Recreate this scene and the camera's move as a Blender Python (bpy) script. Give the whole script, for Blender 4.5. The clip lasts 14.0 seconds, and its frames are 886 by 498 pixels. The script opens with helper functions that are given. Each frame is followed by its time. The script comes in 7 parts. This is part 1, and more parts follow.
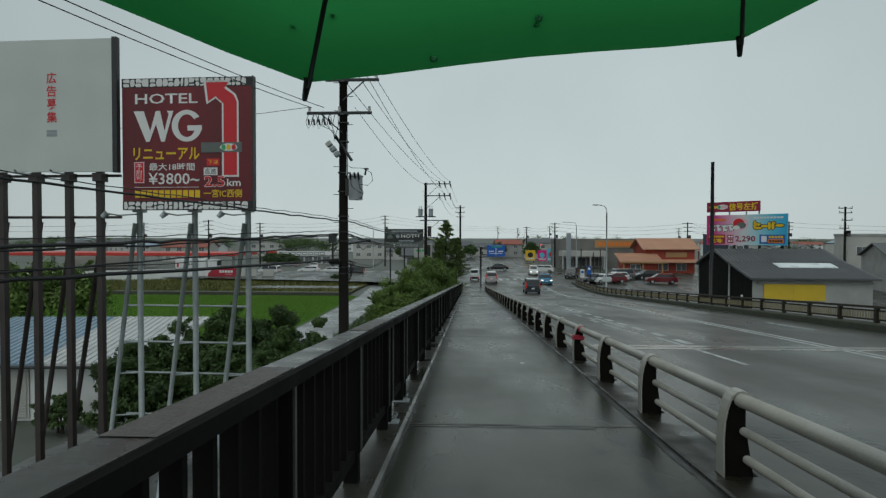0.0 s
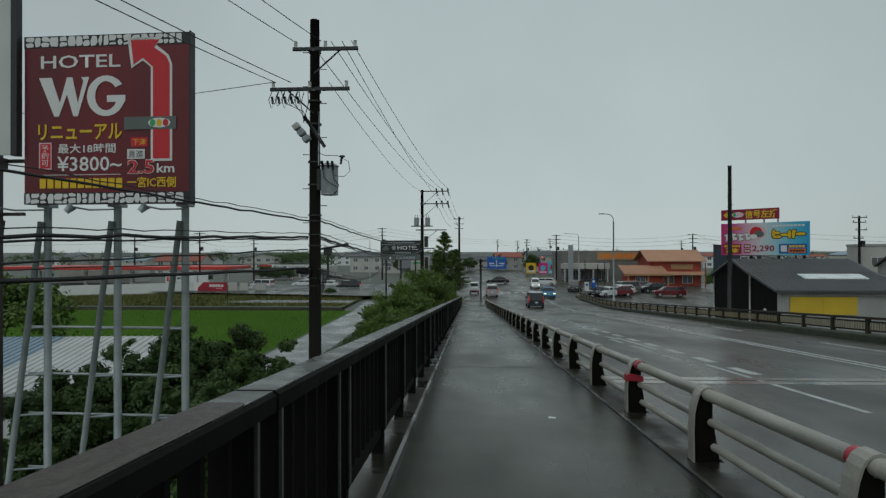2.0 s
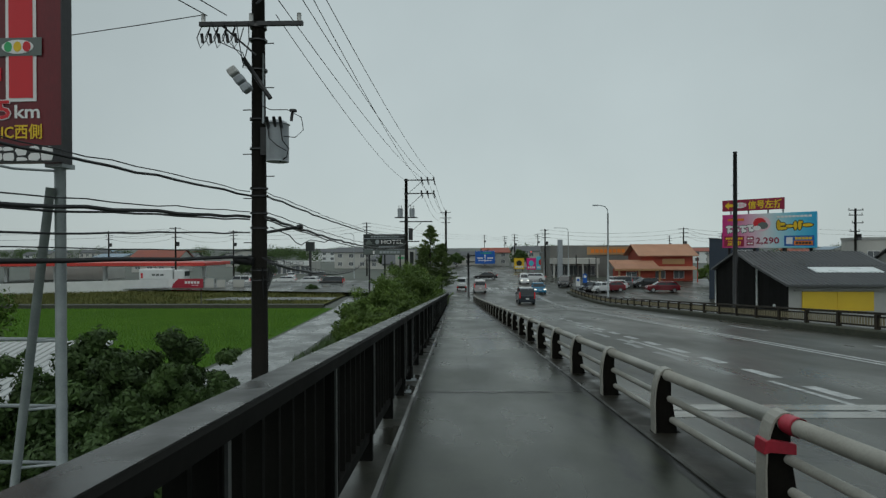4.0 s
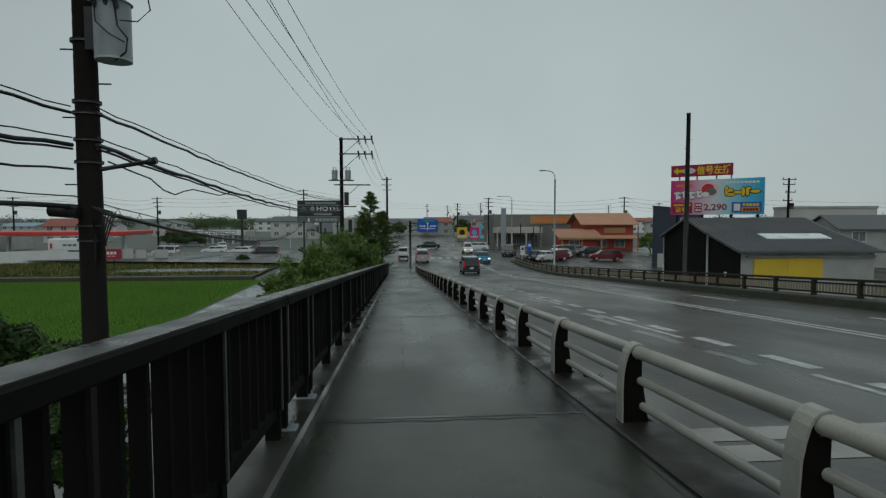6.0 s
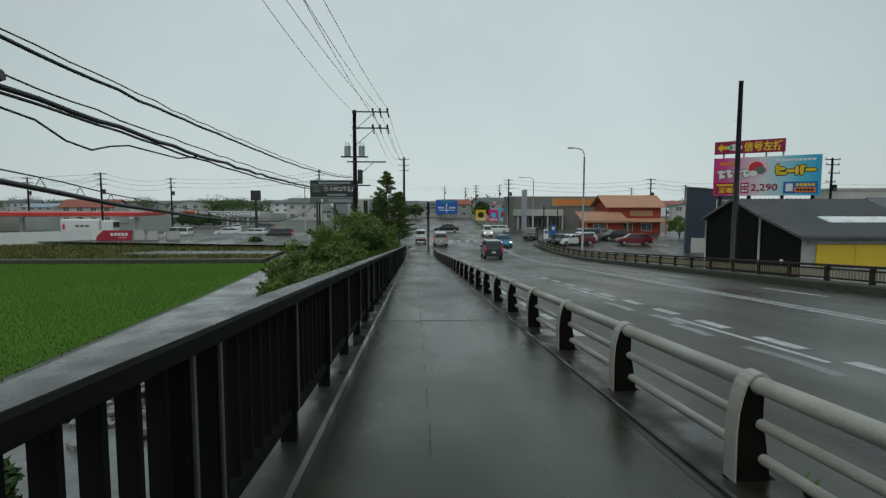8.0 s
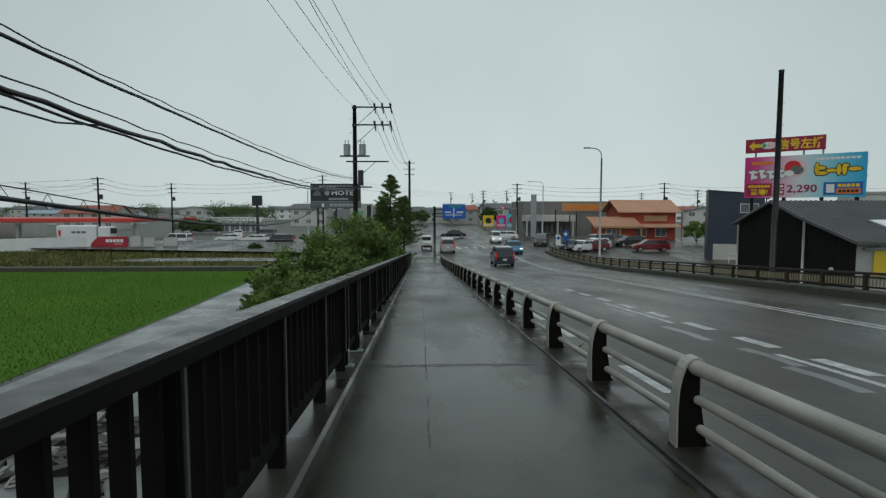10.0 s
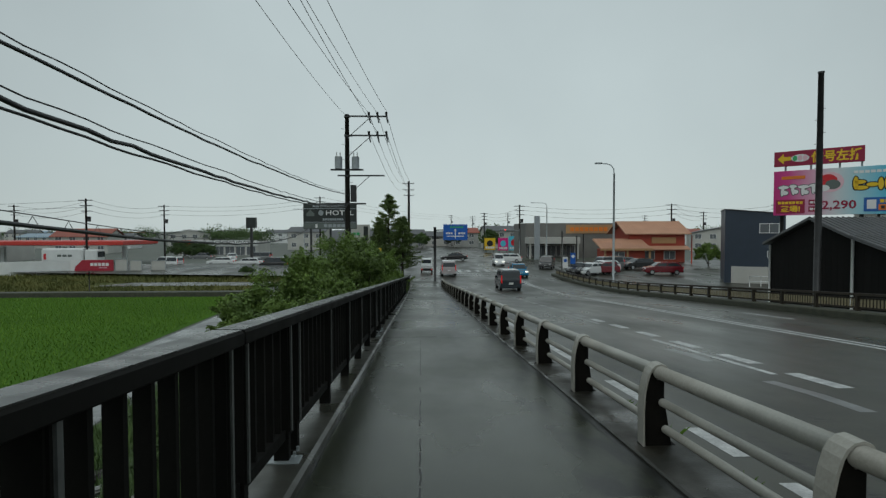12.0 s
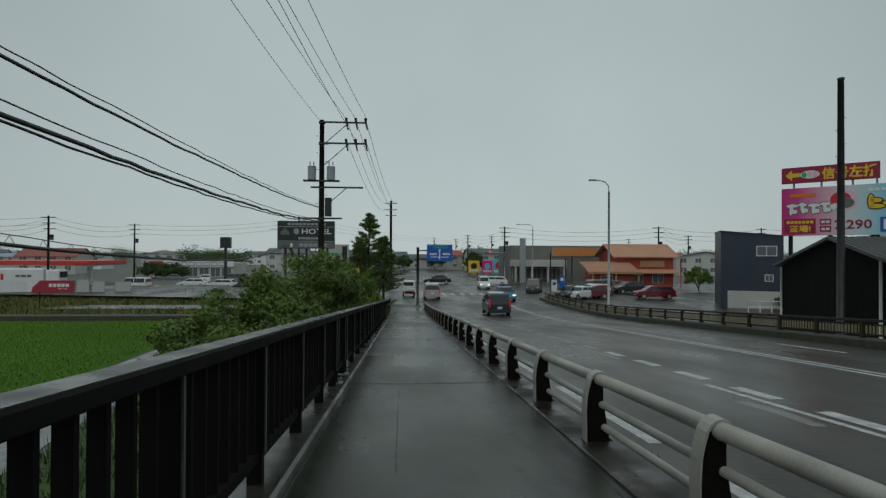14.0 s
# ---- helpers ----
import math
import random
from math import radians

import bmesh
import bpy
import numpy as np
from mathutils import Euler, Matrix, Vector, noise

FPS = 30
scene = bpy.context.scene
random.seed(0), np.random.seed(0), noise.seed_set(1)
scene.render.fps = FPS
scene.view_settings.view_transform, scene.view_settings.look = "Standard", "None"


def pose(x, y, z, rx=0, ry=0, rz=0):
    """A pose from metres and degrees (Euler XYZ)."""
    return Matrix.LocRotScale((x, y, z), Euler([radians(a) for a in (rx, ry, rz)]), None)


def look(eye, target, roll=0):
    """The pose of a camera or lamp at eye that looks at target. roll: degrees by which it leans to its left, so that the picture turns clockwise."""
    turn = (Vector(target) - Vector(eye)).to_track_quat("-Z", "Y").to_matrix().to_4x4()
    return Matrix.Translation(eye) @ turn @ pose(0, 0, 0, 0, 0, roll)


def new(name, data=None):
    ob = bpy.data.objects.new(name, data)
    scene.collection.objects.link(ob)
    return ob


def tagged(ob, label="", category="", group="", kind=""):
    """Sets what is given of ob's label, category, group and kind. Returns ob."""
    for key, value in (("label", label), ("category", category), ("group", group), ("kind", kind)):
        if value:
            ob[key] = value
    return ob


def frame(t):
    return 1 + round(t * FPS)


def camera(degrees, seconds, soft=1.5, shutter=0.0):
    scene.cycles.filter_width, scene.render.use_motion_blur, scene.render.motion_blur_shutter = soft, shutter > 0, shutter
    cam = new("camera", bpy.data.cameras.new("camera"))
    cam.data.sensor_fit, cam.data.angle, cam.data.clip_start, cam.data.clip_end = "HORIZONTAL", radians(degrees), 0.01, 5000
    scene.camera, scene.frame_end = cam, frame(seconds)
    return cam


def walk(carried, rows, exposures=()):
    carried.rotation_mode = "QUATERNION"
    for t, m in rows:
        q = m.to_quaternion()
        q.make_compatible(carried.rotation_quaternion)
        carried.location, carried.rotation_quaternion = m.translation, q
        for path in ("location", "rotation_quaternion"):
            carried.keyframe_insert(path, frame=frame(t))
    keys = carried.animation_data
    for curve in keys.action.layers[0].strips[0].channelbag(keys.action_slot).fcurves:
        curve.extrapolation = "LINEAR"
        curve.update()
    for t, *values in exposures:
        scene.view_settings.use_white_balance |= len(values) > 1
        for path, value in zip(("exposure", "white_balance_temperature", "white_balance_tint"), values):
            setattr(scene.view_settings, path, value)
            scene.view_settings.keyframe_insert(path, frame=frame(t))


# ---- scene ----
cam = camera(76.6, 14.0, soft=1.35)
PATH = [
    (0, (0.006, -0.018, 1.516), (-0.087, 1.979, 1.475), 0.1),
    (0.5, (-0.029, 0.718, 1.447), (-0.134, 2.715, 1.408), 0.0),
    (1, (-0.032, 1.622, 1.385), (-0.141, 3.618, 1.349), -0.1),
    (1.5, (-0.03, 2.413, 1.312), (-0.14, 4.409, 1.292), -0.2),
    (2, (-0.018, 3.36, 1.243), (-0.108, 5.358, 1.251), -0.1),
    (4.3, (-0.084, 7.127, 0.928), (-0.121, 9.127, 0.915), -0.1),
    (4.5, (-0.074, 7.444, 0.884), (-0.1, 9.443, 0.856), -0.0),
    (5, (0.008, 8.277, 0.82), (0.096, 10.274, 0.751), -0.1),
    (5.5, (0.053, 9.06, 0.747), (0.191, 11.054, 0.684), -0.1),
    (6, (0.097, 9.983, 0.646), (0.258, 11.973, 0.534), -0.1),
    (6.5, (0.114, 10.761, 0.613), (0.257, 12.746, 0.416), 0.0),
    (7, (0.094, 11.638, 0.561), (0.216, 13.624, 0.364), 0.1),
    (7.5, (0.068, 12.403, 0.54), (0.177, 14.391, 0.357), 0.1),
    (8, (0.05, 13.311, 0.46), (0.151, 15.301, 0.287), 0.1),
    (10.5, (0.105, 17.498, 0.141), (0.183, 19.491, -0.002), -0.0),
    (11, (0.083, 18.444, 0.038), (0.161, 20.438, -0.098), 0.0),
    (11.5, (0.107, 19.245, -0.004), (0.191, 21.240, -0.128), 0.0),
    (12, (0.170, 20.154, -0.086), (0.249, 22.151, -0.152), -0.1),
    (12.5, (0.237, 20.98, -0.168), (0.316, 22.978, -0.215), -0.2),
    (13, (0.270, 21.80, -0.230), (0.365, 23.798, -0.274), 0.0),
    (13.5, (0.242, 22.54, -0.288), (0.387, 24.534, -0.314), 0.1),
    (14, (0.212, 23.362, -0.345), (0.353, 25.357, -0.328), 0.3),
]
walk(cam, [(t, look(eye, target, roll)) for t, eye, target, roll in PATH],
     exposures=[(t, e + 0.07, 6500, 4.3) for t, e in ((0, 0.0), (1, -0.05), (2, -0.18), (4.5, -0.06), (5, -0.12), (6, -0.24), (6.5, -0.04), (7.5, 0.1), (10.5, 0.1), (12, 0.0), (12.5, -0.12), (13, 0.0), (13.5, -0.05), (14, -0.22))])

# ---- sky and light: a bright, even rain sky ----
world = bpy.data.worlds.new("rain_sky")
scene.world = world
world.use_nodes = True
wn, wl = world.node_tree.nodes, world.node_tree.links
wn.clear()
sky = wn.new("ShaderNodeTexSky")
sky.sky_type, sky.sun_disc = "NISHITA", False
sky.sun_elevation, sky.sun_rotation = radians(55), radians(200)
wcoord = wn.new("ShaderNodeTexCoord")
wsep = wn.new("ShaderNodeSeparateXYZ")
wl.new(wcoord.outputs["Generated"], wsep.inputs[0])
wramp = wn.new("ShaderNodeValToRGB")
wramp.color_ramp.elements[0].position, wramp.color_ramp.elements[0].color = 0.0, (0.530, 0.590, 0.606, 1)
wramp.color_ramp.elements[1].position, wramp.color_ramp.elements[1].color = 0.75, (0.40, 0.457, 0.490, 1)
wl.new(wsep.outputs["Z"], wramp.inputs[0])
wcloud = wn.new("ShaderNodeTexNoise")
wcloud.inputs["Scale"].default_value, wcloud.inputs["Detail"].default_value = 2.2, 6
wl.new(wcoord.outputs["Generated"], wcloud.inputs["Vector"])
wvar = wn.new("ShaderNodeMapRange")
wvar.inputs["To Min"].default_value, wvar.inputs["To Max"].default_value = 0.86, 1.16
wl.new(wcloud.outputs[0], wvar.inputs[0])
wmul = wn.new("ShaderNodeVectorMath")
wmul.operation = "SCALE"
wl.new(wramp.outputs[0], wmul.inputs[0])
wl.new(wvar.outputs[0], wmul.inputs["Scale"])
bg_cloud, bg_sky, wadd = wn.new("ShaderNodeBackground"), wn.new("ShaderNodeBackground"), wn.new("ShaderNodeAddShader")
# the cloud is thinnest to the north and thicker to both sides
woff, wsq, wside = wn.new("ShaderNodeMath"), wn.new("ShaderNodeMath"), wn.new("ShaderNodeMath")
woff.operation, woff.inputs[1].default_value = "SUBTRACT", 0.05
wsq.operation, wsq.inputs[1].default_value = "POWER", 2.0
wside.operation, wside.inputs[1].default_value, wside.inputs[2].default_value = "MULTIPLY_ADD", -0.42, 1.04
wl.new(wsep.outputs["X"], woff.inputs[0])
wl.new(woff.outputs[0], wsq.inputs[0])
wl.new(wsq.outputs[0], wside.inputs[0])
wthick = wn.new("ShaderNodeVectorMath")
wthick.operation = "SCALE"
wl.new(wmul.outputs[0], wthick.inputs[0])
wl.new(wside.outputs[0], wthick.inputs["Scale"])
wl.new(wthick.outputs[0], bg_cloud.inputs["Color"])
wl.new(sky.outputs[0], bg_sky.inputs["Color"])
bg_cloud.inputs["Strength"].default_value, bg_sky.inputs["Strength"].default_value = 0.93, 0.005
wl.new(bg_cloud.outputs[0], wadd.inputs[0])
wl.new(bg_sky.outputs[0], wadd.inputs[1])
wl.new(wadd.outputs[0], wn.new("ShaderNodeOutputWorld").inputs[0])
sun_data = bpy.data.lights.new("sun", "SUN")
sun_data.energy, sun_data.angle, sun_data.color = 0.5, radians(40), (1, 0.98, 0.95)
sun = new("sun", sun_data)
sun.matrix_world = look((0, 0, 40), (10, 23, 0))
scene.view_settings.exposure = 0.0


# ---- materials ----
def mat(name, a, b=None, rough=0.6, metal=0.0, scale=4.0, bump=0.15, detail=6.0, rough2=None, stretch=(1, 1, 1), spec=0.5, island=0.0, fine=40.0):
    """Two-scale mottled surface between colours a and b, with fine relief."""
    m = bpy.data.materials.new(name)
    m.use_nodes = True
    n, l = m.node_tree.nodes, m.node_tree.links
    p = n["Principled BSDF"]
    b = b or tuple(0.75 * c for c in a)
    co = n.new("ShaderNodeTexCoord")
    mp = n.new("ShaderNodeMapping")
    mp.inputs["Scale"].default_value = stretch
    l.new(co.outputs["Object"], mp.inputs["Vector"])
    n1, n2 = n.new("ShaderNodeTexNoise"), n.new("ShaderNodeTexNoise")
    n1.inputs["Scale"].default_value, n1.inputs["Detail"].default_value = scale, detail
    n2.inputs["Scale"].default_value, n2.inputs["Detail"].default_value = fine, 3
    l.new(mp.outputs[0], n1.inputs["Vector"])
    l.new(mp.outputs[0], n2.inputs["Vector"])
    mix = n.new("ShaderNodeMix")
    mix.data_type = "FLOAT"
    mix.inputs[0].default_value = 0.3
    l.new(n1.outputs[0], mix.inputs[2])
    l.new(n2.outputs[0], mix.inputs[3])
    ramp = n.new("ShaderNodeValToRGB")
    e = ramp.color_ramp.elements
    e[0].position, e[0].color, e[1].position, e[1].color = 0.35, (*b, 1), 0.65, (*a, 1)
    l.new(mix.outputs[0], ramp.inputs[0])
    colour = ramp.outputs[0]
    if island:
        geo, info, add = n.new("ShaderNodeNewGeometry"), n.new("ShaderNodeObjectInfo"), n.new("ShaderNodeMath")
        l.new(geo.outputs["Random Per Island"], add.inputs[0])
        l.new(info.outputs["Random"], add.inputs[1])
        rng = n.new("ShaderNodeMapRange")
        rng.inputs["From Max"].default_value = 2.0
        rng.inputs["To Min"].default_value, rng.inputs["To Max"].default_value = 1 - island, 1 + island
        l.new(add.outputs[0], rng.inputs[0])
        sc = n.new("ShaderNodeVectorMath")
        sc.operation = "SCALE"
        l.new(colour, sc.inputs[0])
        l.new(rng.outputs[0], sc.inputs["Scale"])
        colour = sc.outputs[0]
    l.new(colour, p.inputs["Base Color"])
    p.inputs["Metallic"].default_value = metal
    p.inputs["Specular IOR Level"].default_value = spec
    rr = n.new("ShaderNodeMapRange")
    rr.inputs["To Min"].default_value, rr.inputs["To Max"].default_value = rough, rough2 if rough2 is not None else min(1, rough * 1.25)
    rr.inputs["From Min"].default_value, rr.inputs["From Max"].default_value = 0.35, 0.65
    l.new(n1.outputs[0], rr.inputs[0])
    l.new(rr.outputs[0], p.inputs["Roughness"])
    if bump:
        bp = n.new("ShaderNodeBump")
        bp.inputs["Strength"].default_value, bp.inputs["Distance"].default_value = bump, 0.01
        l.new(mix.outputs[0], bp.inputs["Height"])
        l.new(bp.outputs[0], p.inputs["Normal"])
    return m


def plain(name, c, rough=0.5, metal=0.0, emit=0.0):
    m = bpy.data.materials.new(name)
    m.use_nodes = True
    p = m.node_tree.nodes["Principled BSDF"]
    p.inputs["Base Color"].default_value = (*c, 1)
    p.inputs["Roughness"].default_value, p.inputs["Metallic"].default_value = rough, metal
    if emit:
        p.inputs["Emission Color"].default_value, p.inputs["Emission Strength"].default_value = (*c, 1), emit
    return m


def wet(name, a, b, dry=0.5, pool=0.06, scale=0.5, bump=0.12, fine=90.0, stretch=(1, 1, 1)):
    """Rain-soaked paving: dark stone grain, with films of standing water in broad patches."""
    m = mat(name, a, b, rough=dry, scale=2.2, bump=bump, fine=fine)
    n, l = m.node_tree.nodes, m.node_tree.links
    p = n["Principled BSDF"]
    co = n.new("ShaderNodeTexCoord")
    mp = n.new("ShaderNodeMapping")
    mp.inputs["Scale"].default_value = stretch
    l.new(co.outputs["Object"], mp.inputs["Vector"])
    w = n.new("ShaderNodeTexNoise")
    w.inputs["Scale"].default_value, w.inputs["Detail"].default_value = scale, 5
    l.new(mp.outputs[0], w.inputs["Vector"])
    r = n.new("ShaderNodeMapRange")
    r.inputs["From Min"].default_value, r.inputs["From Max"].default_value = 0.4, 0.62
    r.inputs["To Min"].default_value, r.inputs["To Max"].default_value = pool, dry
    l.new(w.outputs[0], r.inputs[0])
    l.new(r.outputs[0], p.inputs["Roughness"])
    p.inputs["IOR"].default_value = 1.4
    return m


M_PAVE = wet("wet_footway_asphalt", (0.038, 0.043, 0.027), (0.021, 0.024, 0.015), dry=0.42, pool=0.24, scale=0.55, bump=0.24, stretch=(1, 0.4, 1), fine=150)
M_ROAD = wet("wet_road_asphalt", (0.047, 0.047, 0.033), (0.027, 0.027, 0.020), dry=0.46, pool=0.27, scale=0.35, bump=0.2, stretch=(1, 0.3, 1), fine=90)
M_CONC = wet("wet_concrete", (0.060, 0.058, 0.046), (0.024, 0.024, 0.018), dry=0.5, pool=0.2, scale=1.2, bump=0.3)
M_KERB = wet("wet_dirty_kerb", (0.034, 0.031, 0.023), (0.011, 0.011, 0.008), dry=0.55, pool=0.25, scale=1.6, bump=0.5, fine=60)


def stained(m, x0, x1, colour, scale, lo, hi, stretch, relief=0.0):
    """Blots of dirt or crumbled surface, thick between x0 and x1 and ragged at the sides."""
    n, l = m.node_tree.nodes, m.node_tree.links
    p = n["Principled BSDF"]
    old = p.inputs["Base Color"].links[0].from_socket
    co, mp, ns, sep, band, cut, mx = (n.new("ShaderNode" + k) for k in ("TexCoord", "Mapping", "TexNoise", "SeparateXYZ", "MapRange", "MapRange", "Mix"))
    mp.inputs["Scale"].default_value = stretch
    ns.inputs["Scale"].default_value, ns.inputs["Detail"].default_value, ns.inputs["Roughness"].default_value = scale, 8, 0.65
    l.new(co.outputs["Object"], mp.inputs["Vector"])
    l.new(mp.outputs[0], ns.inputs["Vector"])
    l.new(co.outputs["Object"], sep.inputs[0])
    mid, far = n.new("ShaderNodeMath"), n.new("ShaderNodeMath")
    mid.operation, mid.inputs[1].default_value = "SUBTRACT", (x0 + x1) / 2
    far.operation = "ABSOLUTE"
    l.new(sep.outputs["X"], mid.inputs[0])
    l.new(mid.outputs[0], far.inputs[0])
    half = (x1 - x0) / 2
    band.inputs["From Min"].default_value, band.inputs["From Max"].default_value = half * 0.3, half
    band.inputs["To Min"].default_value, band.inputs["To Max"].default_value = 0.0, -0.25
    l.new(far.outputs[0], band.inputs[0])
    both = n.new("ShaderNodeMath")
    l.new(ns.outputs[0], both.inputs[0])
    l.new(band.outputs[0], both.inputs[1])
    cut.inputs["From Min"].default_value, cut.inputs["From Max"].default_value = lo, hi
    l.new(both.outputs[0], cut.inputs[0])
    mx.data_type = "RGBA"
    l.new(cut.outputs[0], mx.inputs[0])
    l.new(old, mx.inputs[6])
    mx.inputs[7].default_value = (*colour, 1)
    l.new(mx.outputs[2], p.inputs["Base Color"])
    if relief:
        bp = n.new("ShaderNodeBump")
        bp.inputs["Distance"].default_value = 0.02
        gain = n.new("ShaderNodeMath")
        gain.operation, gain.inputs[1].default_value = "MULTIPLY", relief
        l.new(cut.outputs[0], gain.inputs[0])
        l.new(gain.outputs[0], bp.inputs["Strength"])
        fine = n.new("ShaderNodeTexNoise")
        fine.inputs["Scale"].default_value, fine.inputs["Detail"].default_value = 11, 6
        l.new(co.outputs["Object"], fine.inputs["Vector"])
        l.new(fine.outputs[0], bp.inputs["Height"])
        l.new(p.inputs["Normal"].links[0].from_socket, bp.inputs["Normal"])
        l.new(bp.outputs[0], p.inputs["Normal"])


stained(M_PAVE, 0.9, 2.2, (0.006, 0.0065, 0.005), 3.2, 0.50, 0.60, (1, 0.45, 1))
stained(M_PAVE, -1.1, 0.0, (0.010, 0.011, 0.008), 4.5, 0.53, 0.64, (1, 0.3, 1))
stained(M_ROAD, 2.4, 5.0, (0.020, 0.020, 0.018), 2.2, 0.46, 0.60, (1, 0.4, 1), 0.8)
M_STRIP = wet("road_joint_concrete", (0.26, 0.25, 0.22), (0.16, 0.155, 0.14), dry=0.4, pool=0.12)
M_WALLC = mat("stained_concrete", (0.34, 0.34, 0.32), (0.2, 0.2, 0.19), 0.7, scale=0.6)
M_SILT = mat("wet_black_silt", (0.018, 0.019, 0.016), (0.008, 0.0085, 0.007), 0.35, scale=6, bump=0.3)
M_MOSS = mat("mossy_concrete", (0.075, 0.075, 0.05), (0.03, 0.034, 0.02), 0.6, scale=4, bump=0.4)
M_CRACK = plain("crack_dark", (0.012, 0.012, 0.012), 0.5)
M_LINE = mat("worn_road_paint", (0.60, 0.61, 0.60), (0.28, 0.285, 0.285), 0.55, scale=5, bump=0.1)
M_LINE_OLD = mat("faded_road_paint", (0.22, 0.225, 0.225), (0.10, 0.105, 0.105), 0.3, scale=5, bump=0.1)
M_RAIL = mat("dark_brown_rail_paint", (0.0105, 0.0100, 0.0085), (0.006, 0.006, 0.005), 0.7, scale=3, bump=0.08, spec=0.12)
# wet cap top: base colour lightened over the rail paint for reflected sky
M_RAILTOP = mat("sheen_rail_cap", (0.036, 0.035, 0.032), (0.014, 0.0135, 0.012), 0.2, rough2=0.42, scale=4, bump=0.15)
M_RUST = mat("rusted_bare_cap", (0.105, 0.094, 0.082), (0.030, 0.021, 0.018), 0.4, rough2=0.65, scale=30, bump=0.8, fine=110, stretch=(1, 0.5, 1))
M_PIPE = mat("guard_pipe_beige", (0.41, 0.395, 0.35), (0.27, 0.26, 0.225), 0.34, scale=2.2, bump=0.12, fine=60)
# web and base plate of the guard posts, far darker than the beige front
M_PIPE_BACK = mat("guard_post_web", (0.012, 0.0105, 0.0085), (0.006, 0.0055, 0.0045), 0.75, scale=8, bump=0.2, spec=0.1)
M_RED = mat("red_tape", (0.50, 0.03, 0.06), (0.33, 0.02, 0.035), 0.35)
M_GALV = mat("galvanised_steel", (0.42, 0.45, 0.46), (0.30, 0.33, 0.34), 0.45, metal=0.3, scale=3)
M_RUSTPOST = mat("brown_steel_post", (0.06, 0.045, 0.042), (0.035, 0.028, 0.027), 0.5, scale=3)
M_POLE = mat("wet_pole_concrete", (0.026, 0.023, 0.019), (0.011, 0.010, 0.0085), 0.65, scale=1.6, bump=0.2, stretch=(1, 1, 0.3), spec=0.15)
M_CABLE = plain("black_cable", (0.012, 0.012, 0.013), 0.5)
M_DARKSTEEL = mat("dark_steel", (0.05, 0.05, 0.052), (0.03, 0.03, 0.03), 0.4, metal=0.3)
M_TRAFO = mat("transformer_grey", (0.36, 0.39, 0.41), (0.28, 0.3, 0.32), 0.4)
# lighter grey that stands for the wet highlight along each railing post
M_GLINT = mat("post_glint", (0.10, 0.105, 0.10), (0.05, 0.052, 0.05), 0.3, scale=6)
M_INSUL = plain("porcelain", (0.5, 0.5, 0.48), 0.2)
M_WHITE = mat("white_paint", (0.78, 0.79, 0.78), (0.7, 0.71, 0.70), 0.5, scale=1)
M_BOARD = mat("board_grey_white", (0.62, 0.65, 0.62), (0.55, 0.58, 0.55), 0.5, scale=0.7)
M_MAROON = mat("maroon_print", (0.20, 0.013, 0.020), (0.085, 0.008, 0.012), 0.35, scale=0.5, bump=0.02, stretch=(1.8, 1.8, 0.2))
M_INKW = plain("white_print", (0.78, 0.77, 0.76), 0.45)
M_INKY = plain("yellow_print", (0.80, 0.52, 0.02), 0.45)
M_INKR = plain("red_print", (0.62, 0.02, 0.03), 0.45)
M_INKB = plain("black_print", (0.02, 0.02, 0.022), 0.45)
M_INKP = plain("pink_print", (0.75, 0.02, 0.25), 0.45)
M_INKP2 = plain("light_pink_print", (0.8, 0.52, 0.58), 0.45)
M_INKC = plain("sky_blue_print", (0.10, 0.55, 0.72), 0.45)
M_INKG = plain("green_print", (0.05, 0.4, 0.14), 0.45)
M_INKM = plain("plum_print", (0.30, 0.012, 0.05), 0.45)
M_INKO = plain("orange_print", (0.75, 0.2, 0.02), 0.45)
M_GREYP = plain("grey_print", (0.13, 0.15, 0.14), 0.5)
M_BLUE = mat("road_sign_blue", (0.010, 0.12, 0.50), (0.008, 0.10, 0.44), 0.4, bump=0)
M_BLACKB = mat("black_board", (0.030, 0.036, 0.034), (0.02, 0.024, 0.023), 0.45, scale=1)
M_GRASS = mat("wet_grass", (0.075, 0.13, 0.025), (0.035, 0.065, 0.015), 0.7, scale=0.5, bump=0.5, fine=12)
M_RICE = mat("rice_blade", (0.145, 0.265, 0.034), (0.115, 0.22, 0.028), 0.7, scale=0.15, bump=0, island=0.2, spec=0.15)
M_DRYG = mat("rough_yellow_grass", (0.17, 0.165, 0.06), (0.085, 0.10, 0.035), 0.9, scale=0.4, bump=0.4, spec=0.1, fine=10)
M_MUD = mat("paddy_mud", (0.080, 0.165, 0.024), (0.058, 0.125, 0.018), 0.95, scale=0.25, bump=0.3, spec=0.03)
M_DIRT = mat("far_ground", (0.12, 0.125, 0.11), (0.07, 0.085, 0.06), 0.6, scale=0.05, bump=0.1, fine=1)
M_LEAF = mat("leaf_mid_green", (0.145, 0.225, 0.036), (0.065, 0.115, 0.02), 0.6, scale=0.8, bump=0, island=0.45)
M_LEAFD = mat("leaf_dark_green", (0.085, 0.145, 0.033), (0.036, 0.066, 0.018), 0.6, scale=0.8, bump=0, island=0.45)
M_NEEDLE = mat("conifer_needles", (0.20, 0.27, 0.085), (0.10, 0.15, 0.05), 0.7, scale=1, bump=0, island=0.4)
M_BARK = mat("bark", (0.06, 0.045, 0.03), (0.03, 0.024, 0.018), 0.8, scale=5, bump=0.6, stretch=(1, 1, 0.2))
